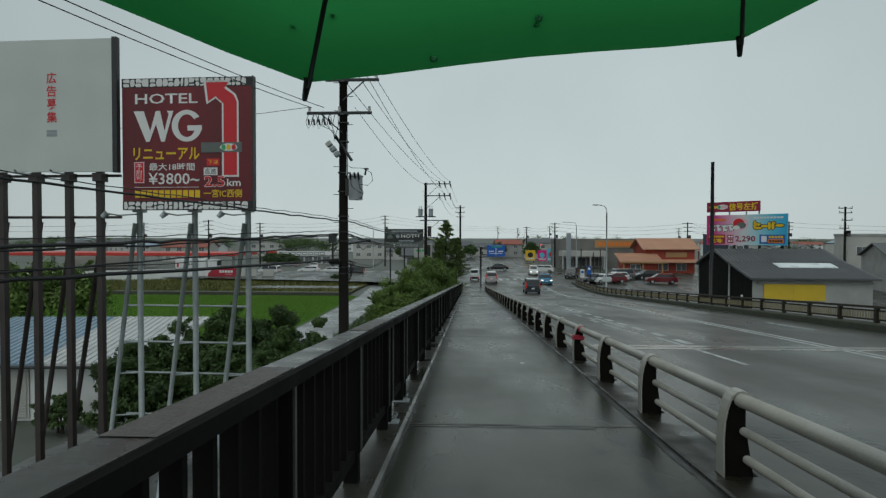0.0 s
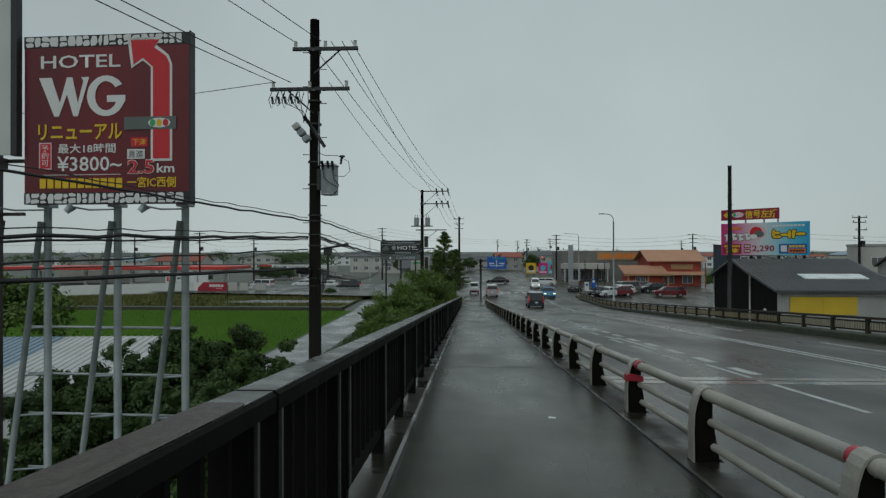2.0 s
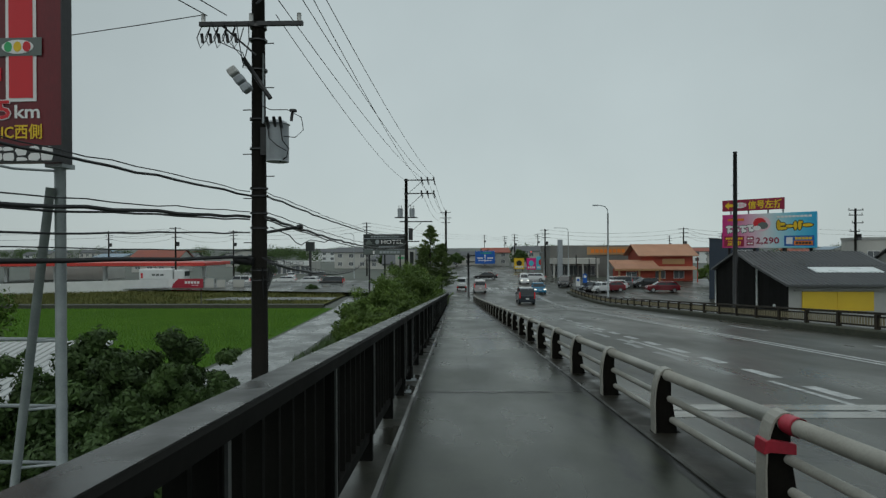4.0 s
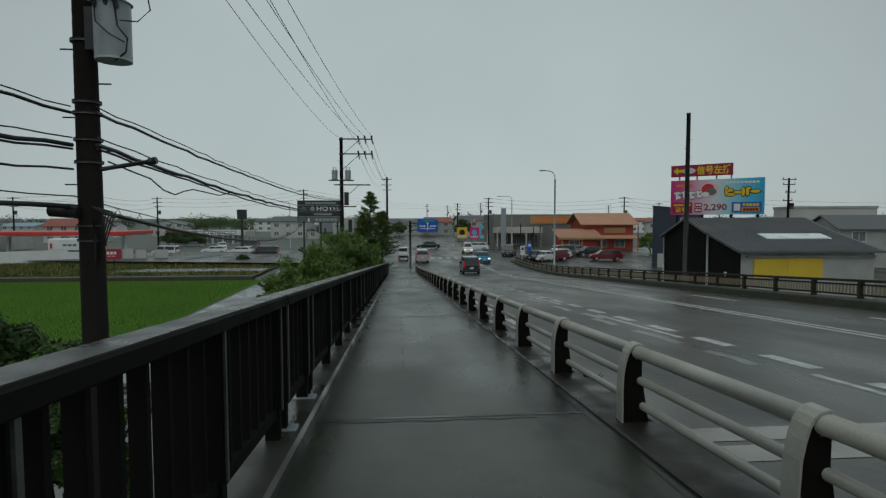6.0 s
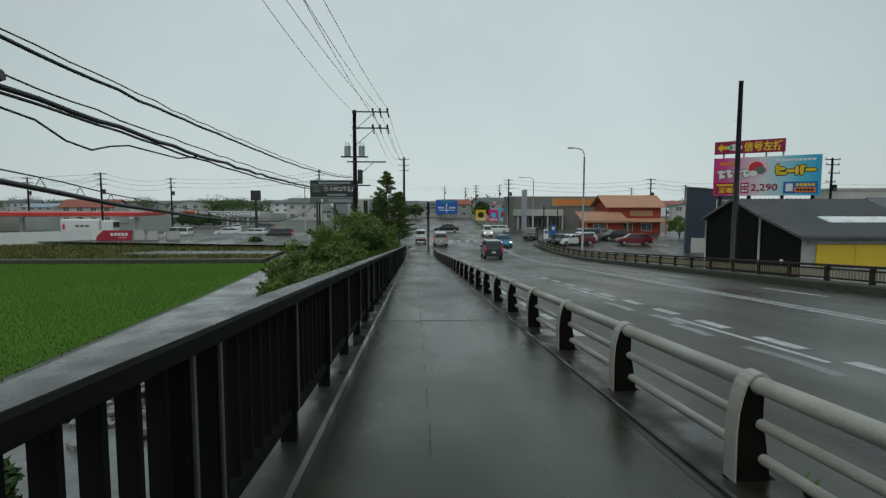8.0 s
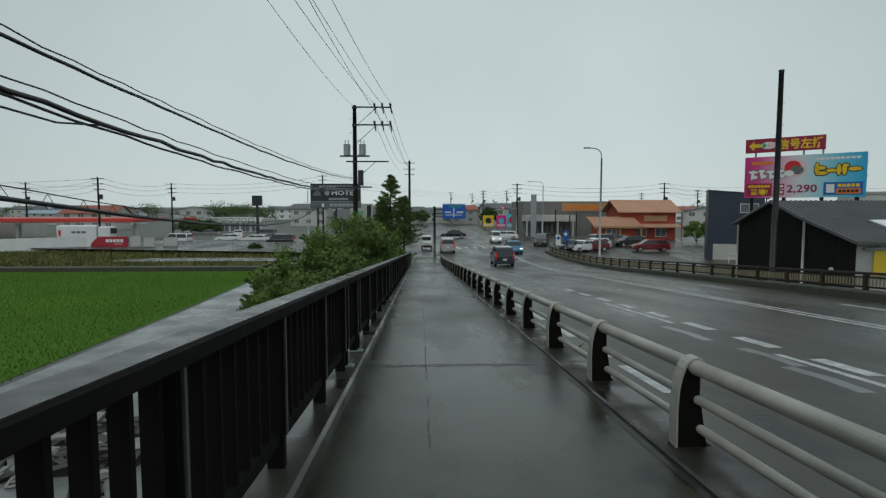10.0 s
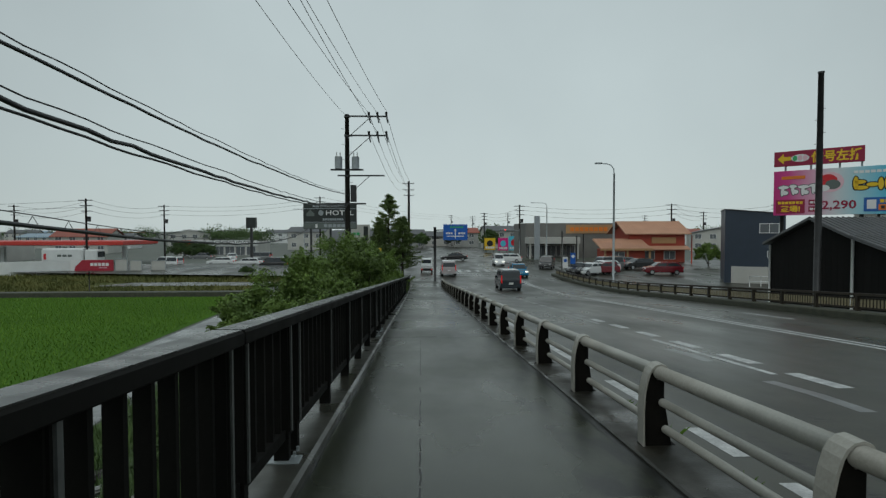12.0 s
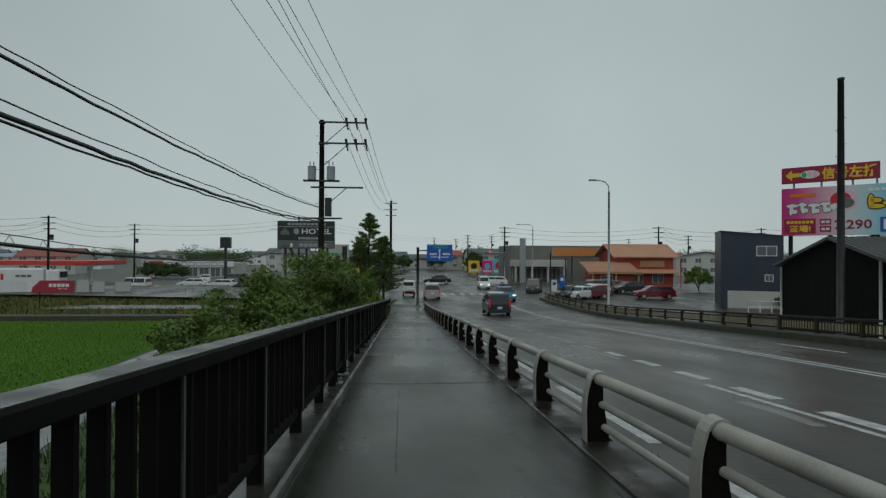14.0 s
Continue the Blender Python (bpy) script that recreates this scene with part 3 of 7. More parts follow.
# ---- the beige pipe guard beside the road ----
def guard_post(y, taped=False):
    t = thing("guard_post", "beige guard post topped with red tape" if taped else "beige steel guard post with a near-black web", "guard post", pose(0, y, zp(y) - 0.085), group="posts of the pipe guard")
    prof = [(1.955, 0.07), (1.945, 0.45), (1.965, 0.62), (2.0, 0.70), (2.08, 0.72), (2.1, 0.66), (2.10, 0.5), (2.17, 0.07)]
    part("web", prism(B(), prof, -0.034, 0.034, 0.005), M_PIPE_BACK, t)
    outer = [(1.925, 0.07), (1.92, 0.40), (1.928, 0.54), (1.945, 0.63), (1.966, 0.70), (1.990, 0.742), (2.025, 0.768), (2.065, 0.775), (2.105, 0.760), (2.128, 0.725)]
    inner = [(2.114, 0.720), (2.096, 0.748), (2.064, 0.761), (2.030, 0.755), (2.002, 0.733), (1.980, 0.695), (1.959, 0.626), (1.942, 0.54), (1.934, 0.40), (1.939, 0.07)]
    part("front_plate", prism(B(), outer + inner, -0.058, 0.058), M_PIPE, t, "beige curved front plate")
    if taped:
        part("tape", tube(B(), [(2.06, -0.20, 0.70 + 0.015), (2.06, -0.06, 0.70 + 0.0045)], 0.060, 16, cap=False), M_RED, t, "red tape wrapped round the pipe at the post")
        part("tape", prism(B(), [(1.912, 0.50), (1.92, 0.585), (1.955, 0.60), (2.12, 0.57), (2.12, 0.50), (1.955, 0.515)], -0.064, 0.064, 0.004), M_RED, t, "red tape wrapped round the post")
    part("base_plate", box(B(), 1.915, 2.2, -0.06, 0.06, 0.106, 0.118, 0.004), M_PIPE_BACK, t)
    return t


GY = [4.33 + 2.02 * k for k in range(-4, 33)]
for k, y in enumerate(GY):
    guard_post(y, k == 7)
for a, b in zip(GY[:-1], GY[1:]):
    rail = thing("guard_pipe", "three wet beige steel pipes between guard posts", "guard rail", group="pipe lengths of the guard")
    top = part("top_pipe", tube(B(), [(2.06, a + 0.004, zp(a) + 0.615), (2.06, b - 0.004, zp(b) + 0.615)], 0.054, 14), M_PIPE, rail)
    for x, z in ((2.085, 0.375), (2.11, 0.16)):
        part("lower_pipe", tube(B(), [(x, a, zp(a) + z), (x, b, zp(b) + z)], 0.033, 12), M_PIPE, rail)
    part("collar", tube(B(), [(2.06, a - 0.03, zp(a - 0.03) + 0.615), (2.06, a + 0.03, zp(a + 0.03) + 0.615)], 0.060, 14), M_PIPE, rail)
for y, w in ((10.2, 0.12), (6.42, 0.06)):
    tape = part("red_tape", tube(B(), [(2.06, y, zp(y) + 0.615), (2.06, y + w, zp(y + w) + 0.615)], 0.064, 14, cap=False), M_RED)
    tagged(tape, "band of red tape round the top guard pipe", "tape")


# ---- far parapet: low steel fence on a kerb ----
def far_fence(y0, y1):
    t = thing("parapet_fence", "low dark brown steel parapet fence with thin uprights", "fence", group="lengths of the far parapet")
    f = fence_x
    ys = [y0, (y0 + y1) / 2, y1]
    sweep("top_rail", [(-0.07, 0.77), (-0.07, 0.85), (0.07, 0.85), (0.07, 0.77)], ys, zr, M_FENCE, t, xof=f)
    sweep("mid_rail", [(-0.03, 0.66), (-0.03, 0.71), (0.03, 0.71), (0.03, 0.66)], ys, zr, M_FENCE, t, xof=f)
    sweep("bottom_rail", [(-0.03, 0.34), (-0.03, 0.40), (0.03, 0.40), (0.03, 0.34)], ys, zr, M_FENCE, t, xof=f)
    part("post", box(B(), f(y0) - 0.07, f(y0) + 0.07, y0 - 0.06, y0 + 0.06, zr(y0) + 0.25, zr(y0) + 0.78), M_FENCE, t)
    n = 14
    me = mesh_of("bar", box(B(), -0.014, 0.014, -0.030, 0.030, 0.39, 0.67), M_TANBAR)
    for k in range(1, n):
        y = y0 + (y1 - y0) * k / n
        s = new("bar", me)
        s.parent, s.location = t, (f(y), y, zr(y))


M_TANBAR = mat("tan_bar_paint", (0.36, 0.31, 0.18), (0.24, 0.20, 0.12), 0.45, scale=3)
M_FENCE = mat("brown_fence_paint", (0.050, 0.040, 0.028), (0.024, 0.019, 0.014), 0.5, scale=3, spec=0.25)
fy = -10.0
while fy < 83:
    far_fence(fy, fy + 2.0)
    fy += 2.0

# ---- paddy and banks to the west ----
M_LANE = wet("wet_lane_concrete", (0.20, 0.205, 0.20), (0.13, 0.135, 0.13), dry=0.45, pool=0.2, scale=0.5)
paddy = raw("rice_paddy", [(x, y, FIELD + 0.02) for x, y in ((-90, 26), (-15.2, 26), (-14.3, 50), (-14.2, 71), (-90, 71))], [(0, 1, 2, 3, 4)], M_MUD)
tagged(paddy, "flooded paddy under rows of young rice", "paddy", kind="structure")
lane = raw("farm_lane", [(x, y, FIELD + 0.025) for x, y in ((-15.0, 12), (-6.4, 12), (-5.3, 20), (-5.3, 28.5), (-7.4, 32.5), (-9.6, 36), (-10.3, 42), (-10.2, 71), (-12, 92), (-15.5, 92), (-13.9, 71), (-14.0, 50))], [tuple(range(12))], M_LANE)
tagged(lane, "narrow wet concrete farm lane beside the paddy", "lane", kind="structure")
verge = raw("verge", [(x, y, FIELD + 0.015) for x, y in ((-10.5, -10), (-1.2, -10), (-1.2, 70), (-10.2, 70), (-9.6, 45))], [tuple(range(5))], M_GRASS)
tagged(verge, "weedy wet verge at the foot of the ramp", "verge", kind="structure")
bank = raw("grass_bank", [(-90, 72.5, FIELD + 0.3), (-15.6, 72.5, FIELD + 0.3), (-16, 95, FIELD + 0.1), (-90, 95, FIELD + 0.1)], [(0, 1, 2, 3)], M_DRYG)
tagged(bank, "rough wet grass strip behind the paddy", "grass", kind="structure")
dyke = part("paddy_wall", box(B(), -90, -15.4, 71.2, 72.5, FIELD - 0.1, FIELD + 0.42, 0.03), M_MOSS)
tagged(dyke, "low stained concrete wall along the paddy", "wall", kind="structure")
path = raw("wet_path", [(-33, 78, FIELD + 0.33), (-16, 78, FIELD + 0.33), (-16, 82, FIELD + 0.33), (-31, 82, FIELD + 0.33)], [(0, 1, 2, 3)], M_CONC)
tagged(path, "wet shiny concrete apron in the grass", "apron", kind="structure")


M_DEBRIS = mat("dark_wet_debris", (0.050, 0.045, 0.038), (0.018, 0.016, 0.013), 0.5, scale=3, bump=0.4, island=0.4)


def rubble():
    """Broken slabs dumped by the lane."""
    rnd = random.Random(41)
    for k in range(110):
        x, y = rnd.gauss(-8.6, 0.95), rnd.gauss(31.3, 1.15)
        w, d, h = rnd.uniform(0.15, 0.75), rnd.uniform(0.15, 0.5), rnd.uniform(0.05, 0.22)
        bm = box(B(), -w / 2, w / 2, -d / 2, d / 2, -0.05, h, 0.02)
        for v in bm.verts:
            v.co += Vector((rnd.uniform(-0.05, 0.05), rnd.uniform(-0.05, 0.05), rnd.uniform(-0.03, 0.03)))
        ob = part("rubble_slab", bm, M_WALLC if k % 3 == 0 else M_DEBRIS)
        ob.matrix_world = pose(x, y, FIELD + 0.04, rnd.uniform(-12, 12), rnd.uniform(-12, 12), rnd.uniform(0, 180))
        tagged(ob, "broken wet slab or board lying beside the lane", "rubble", "rubble heap")


rubble()


def tuft(x, y, z, seed, h=0.16, n=22):
    rnd = random.Random(seed)
    v, f = [], []
    for k in range(n):
        a, L, t_ = rnd.uniform(0, 6.28), rnd.uniform(0.4, 1) * h, rnd.uniform(0.3, 0.9)
        px, py = x + rnd.gauss(0, 0.03), y + rnd.gauss(0, 0.05)
        c, s_ = math.cos(a), math.sin(a)
        i = len(v)
        v += [(px - 0.006 * s_, py + 0.006 * c, z), (px + 0.006 * s_, py - 0.006 * c, z), (px + 0.5 * t_ * L * c + 0.005 * s_, py + 0.5 * t_ * L * s_, z + 0.7 * L), (px + t_ * L * c, py + t_ * L * s_, z + L)]
        f += [(i, i + 1, i + 2), (i, i + 2, i + 3)]
    tagged(raw("weed_tuft", v, f, M_RICE), "small green weed tuft sprouting at the kerb", "weed", "weeds at the kerb")


for k, (x, y) in enumerate(((2.5, 16.6), (2.48, 17.3), (2.5, 24.0), (2.52, 25.3), (2.5, 26.4), (2.48, 28.2), (2.5, 20.2), (2.5, 30), (2.5, 33))):
    tuft(x, y, zr(y) - 0.005, 200 + k)
rgx, rgy = 2.28, 16.2
ring_pts = [(rgx + 0.05 * math.cos(0.5236 * k), rgy + 0.05 * math.sin(0.5236 * k), zp(rgy) + 0.04 - 0.0747 * 0.05 * math.sin(0.5236 * k)) for k in range(13)]
tagged(part("rubber_ring", tube(B(), ring_pts, 0.012, 6), M_TYRE), "small black rubber ring lying on the kerb", "litter")


def rice():
    """Clumps of upright blades in rows."""
    rg = np.random.default_rng(5)
    gx, gy = np.meshgrid(np.arange(-58, -14.2, 0.20), np.arange(27, 70.8, 0.30))
    gx = (gx + rg.normal(0, 0.05, gx.shape)).ravel()
    gy = (gy + rg.normal(0, 0.06, gy.shape)).ravel()
    keep = gx < -14.6
    gx, gy = gx[keep], gy[keep]
    n, k = len(gx), 4
    ang = rg.uniform(0, 2 * np.pi, (n, k))
    h = rg.uniform(0.08, 0.15, (n, k))
    lean = rg.uniform(0.02, 0.14, (n, k))
    w = 0.022
    bx, by = gx[:, None], gy[:, None]
    z0 = np.full((n, k), FIELD + 0.02)
    a = np.stack([bx - w * np.sin(ang), by + w * np.cos(ang), z0], -1)
    b = np.stack([bx + w * np.sin(ang), by - w * np.cos(ang), z0], -1)
    c = np.stack([bx + lean * np.cos(ang), by + lean * np.sin(ang), z0 + h], -1)
    v = np.stack([a, b, c], 2).reshape(-1, 3)
    f = np.arange(len(v)).reshape(-1, 3)
    ob = raw("rice_plants", v.tolist(), f.tolist(), M_RICE)
    tagged(ob, "bright green young rice standing in rows", "rice", kind="stuff")


rice()


# ---- billboards on the west side ----
def wg_sign():
    W, Hh = 3.62, 3.5
    t = thing("hotel_billboard", "maroon hotel billboard with white lettering on grey steel posts", "billboard", pose(-9.34, 14.74, 2.24, 0, 0, -2) @ Matrix.Diagonal((1, 1, 1.006, 1)))
    board = part("board", box(B(), 0, W, 0, 0.16, 0, Hh, 0.01), M_MAROON, t)
    part("side_trim", box(B(), W - 0.004, W + 0.02, -0.01, 0.18, -0.02, Hh + 0.02), M_DARKSTEEL, t)
    for z0 in (0, Hh - 0.24):
        patch("stone_band", rect(0, z0, W, z0 + 0.24), M_INKB, board, -0.006, 0.004)
        rn = random.Random(int(z0 * 7) + 1)
        # cobbles of uneven shape, two and three deep
        x = 0.03
        while x < W - 0.16:
            w = rn.uniform(0.11, 0.21)
            cut = rn.choice((0.0, 0.09, 0.12, 0.15))
            for a, b in ((0.02, 0.22),) if not cut else ((0.02, cut - 0.012), (cut + 0.012, 0.225)):
                ring = [(px + rn.uniform(-0.018, 0.018), pz + rn.uniform(-0.01, 0.01)) for px, pz in ((0.025, a), (w - 0.035, a), (w - 0.012, a + (b - a) * 0.35), (w - 0.02, b - 0.012), (w * 0.6, b), (0.03, b - 0.008), (0.004, a + (b - a) * 0.5))]
                patch("painted_stone", [(x + px, z0 + pz) for px, pz in ring], M_INKW, board, -0.012, 0.004)
            x += w
    lettering("word", "HOTEL", 0.38, 2.82, 1.75, 0.27, M_INKW, board, -0.014, 0.012)
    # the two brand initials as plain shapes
    zig = [(0.34, 2.63), (0.62, 2.63), (0.80, 2.10), (0.96, 2.63), (1.08, 2.63), (1.2, 2.10), (1.32, 2.55), (1.27, 2.63), (1.45, 2.63), (1.2, 1.82), (1.1, 1.82), (0.96, 2.28), (0.78, 1.82), (0.68, 1.82)]
    patch("brand_shape", zig, M_INKW, board, -0.014)
    ring_o = [(1.82 + 0.42 * math.cos(a), 2.23 + 0.42 * math.sin(a)) for a in [0.6 + k * (2 * math.pi - 0.75) / 24 for k in range(25)]]
    ring_i = [(1.82 + 0.24 * math.cos(a), 2.23 + 0.30 * math.sin(a)) for a in [0.6 + k * (2 * math.pi - 0.75) / 24 for k in range(25)]]
    for i in range(24):
        patch("brand_shape", [ring_o[i], ring_o[i + 1], ring_i[i + 1], ring_i[i]], M_INKW, board, -0.014)
    patch("brand_shape", rect(1.84, 2.1, 2.24, 2.24), M_INKW, board, -0.0145)
    lettering("word", "リニューアル", 0.32, 1.33, 1.85, 0.33, M_INKY, board, -0.014, 0.02)
    patch("tag_panel", rect(0.34, 0.72, 0.62, 1.28), M_INKP2, board, -0.012)
    patch("tag_panel", rect(0.365, 0.745, 0.595, 1.255), M_INKR, board, -0.016)
    lettering("word", "予\n約\n可", 0.40, 0.79, 0.16, 0.43, M_INKW, board, -0.020)
    lettering("word", "最大18時間", 0.76, 1.05, 1.27, 0.2, M_INKW, board, -0.014, 0.01)
    lettering("word", "¥3800~", 0.74, 0.68, 1.42, 0.31, M_INKW, board, -0.014, 0.01)
    patch("rule", rect(0.34, 0.60, 2.14, 0.612), M_INKW, board, -0.014)
    bars("number_bar", 0.34, 0.33, 1.85, 0.2, 11, M_INKY, board, -0.014)
    patch("tag_panel", rect(2.36, 1.17, 2.72, 1.36), M_INKR, board, -0.012)
    lettering("word", "下津", 2.40, 1.2, 0.28, 0.13, M_INKY, board, -0.016)
    patch("tag_panel", rect(2.28, 0.92, 2.66, 1.12), M_INKW, board, -0.012)
    lettering("word", "直進", 2.31, 0.945, 0.32, 0.15, M_INKB, board, -0.016)
    lettering("word", "2.5", 2.3, 0.62, 0.56, 0.27, M_INKR, board, -0.020, 0.015)
    lettering("word", "2.5", 2.285, 0.605, 0.59, 0.30, M_INKW, board, -0.014, 0.035)
    lettering("word", "km", 2.92, 0.63, 0.38, 0.19, M_INKW, board, -0.014, 0.02)
    lettering("word", "一宮IC西側", 2.28, 0.33, 1.05, 0.22, M_INKY, board, -0.014, 0.015)
    for grow, mt, dp in ((0.05, M_INKW, -0.012), (0, M_INKR, -0.018)):
        g = grow
        patch("arrow", [(2.84 - g, 0.92 - g), (3.2 + g, 0.92 - g), (3.2 + g, 2.85), (3.12 + g, 3.02 + g * .5), (2.86 + g, 3.2 + g), (2.98 + g, 3.36 + g), (2.36 - g * 1.5, 3.36 + g), (2.42 - g, 2.86 - g * 1.5), (2.62, 2.99 - g), (2.84 - g, 2.8)], mt, board, dp)
    patch("signal_panel", rect(2.22, 1.52, 3.34, 1.78), M_GREYP, board, -0.022)
    patch("signal_panel", [(x, z) for x, z in oval(2.98, 1.65, 0.24, 0.1)], M_INKW, board, -0.026)
    for dx, mt in ((-0.14, M_INKG), (0, M_INKY), (0.14, M_INKR)):
        patch("signal_dot", oval(2.98 + dx, 1.65, 0.06, 0.075, 12), mt, board, -0.030)
    # frame: posts, raking legs, cross pipes, lamps
    base = FIELD - 2.28
    for x in (0.28, 1.86, 3.36):
        part("post", tube(B(), [(x, 0.3, base), (x, 0.3, Hh - 0.2)], 0.075, 12), M_GALV, t)
        part("raking_leg", tube(B(), [(x - 1.05, 0.1, base), (x - 0.04, 0.16, -0.35)], 0.062, 10), M_GALV, t)
        part("foot_bracket", box(B(), x - 0.13, x + 0.13, 0.16, 0.44, -0.05, 0.02, 0.005), M_GALV, t)
        lamp = part("spotlight_arm", tube(B(), [(x, 0.2, -0.1), (x - 0.05, -0.5, -0.16), (x - 0.2, -0.75, -0.12)], 0.018, 8), M_GALV, t)
        head = tube(B(), [(x - 0.3, -0.8, -0.22), (x - 0.2, -0.74, -0.10)], 0.055, 10, r2=0.085)
        part("spotlight", head, M_GALV, lamp, "small galvanised floodlight")
    for z in (-2.6, -3.6, -4.45, -5.6):
        part("cross_pipe", tube(B(), [(-0.2, 0.36, z), (3.4, 0.36, z)], 0.028, 8), M_GALV, t)
        for x in (0.28, 1.86, 3.36):
            f = (z + 0.35) / (base + 0.35)
            part("strut", tube(B(), [(x, 0.34, z), (x - 0.04 - 1.01 * f, 0.16 - 0.06 * f, z)], 0.022, 8), M_GALV, t)
    return t


wg_sign()


def blank_board():
    t = thing("blank_billboard", "blank grey-white billboard with red lettering on brown posts", "billboard", pose(-13.98, 14.80, 3.27, 0, 0, -2))
    W, Hh = 4.58, 3.56
    board = part("board", box(B(), 0, W - 0.14, 0, 0.06, 0, Hh, 0.008), M_BOARD, t)
    part("frame", box(B(), W - 0.14, W, -0.03, 0.12, -0.02, Hh + 0.03, 0.01), M_DARKSTEEL, t, "dark steel edge frame")
    for k, ch in enumerate("広告募集"):
        lettering("word", ch, 2.57, 2.38 - 0.35 * k, 0.29, 0.3, M_INKR, board, -0.008, 0.012)
    patch("small_plate", rect(2.56, 1.06, 2.86, 1.13), M_TRAFO, board, -0.006)
    patch("small_plate", rect(2.56, 0.96, 2.86, 1.05), M_TRAFO, board, -0.006)
    base = FIELD - 3.27
    for x in (0.05, 1.08, 2.08, 3.03, 3.93):
        bm = box(B(), x - 0.075, x + 0.075, 0.12, 0.28, base, 0.05)
        part("post", bm, M_RUSTPOST, t, "rusty brown steel post")
        part("raking_leg", tube(B(), [(x - 1.9, 1.1, base), (x + 0.02, 0.3, -1.35)], 0.065, 8), M_RUSTPOST, t)
        part("bracket", box(B(), x - 0.13, x + 0.13, 0.05, 0.34, -0.25, -0.02, 0.005), M_RUSTPOST, t)
    for z in (-0.06, -1.2):
        part("cross_beam", box(B(), 0, W - 0.15, 0.31, 0.38, z - 0.05, z + 0.02), M_RUSTPOST, t)
    for x in (0.7, 2.0, 3.0):
        part("lamp_bracket", tube(B(), [(x, 0.1, -0.05), (x, -0.35, -0.05), (x, -0.45, 0.02)], 0.02, 8), M_GALV, t)


blank_board()


# ---- the karaoke-style double sign beyond the far parapet ----
M_FADE = bpy.data.materials.new("pink_to_blue_print")
M_FADE.use_nodes = True
fn, fl = M_FADE.node_tree.nodes, M_FADE.node_tree.links
fco, fsep, framp = fn.new("ShaderNodeTexCoord"), fn.new("ShaderNodeSeparateXYZ"), fn.new("ShaderNodeValToRGB")
fdiv = fn.new("ShaderNodeMath")
fdiv.operation, fdiv.inputs[1].default_value = "DIVIDE", 7.0
fl.new(fco.outputs["Object"], fsep.inputs[0])
fl.new(fsep.outputs["X"], fdiv.inputs[0])
fl.new(fdiv.outputs[0], framp.inputs[0])
framp.color_ramp.elements[0].color, framp.color_ramp.elements[1].color = (0.55, 0.02, 0.19, 1), (0.03, 0.38, 0.66, 1)
for fp, fc in ((0.12, (0.62, 0.06, 0.26, 1)), (0.32, (0.72, 0.40, 0.52, 1)), (0.48, (0.66, 0.68, 0.70, 1)), (0.62, (0.42, 0.66, 0.72, 1)), (0.82, (0.12, 0.52, 0.70, 1))):
    framp.color_ramp.elements.new(fp).color = fc
fl.new(framp.outputs[0], fn["Principled BSDF"].inputs["Base Color"])
fn["Principled BSDF"].inputs["Roughness"].default_value = 0.4


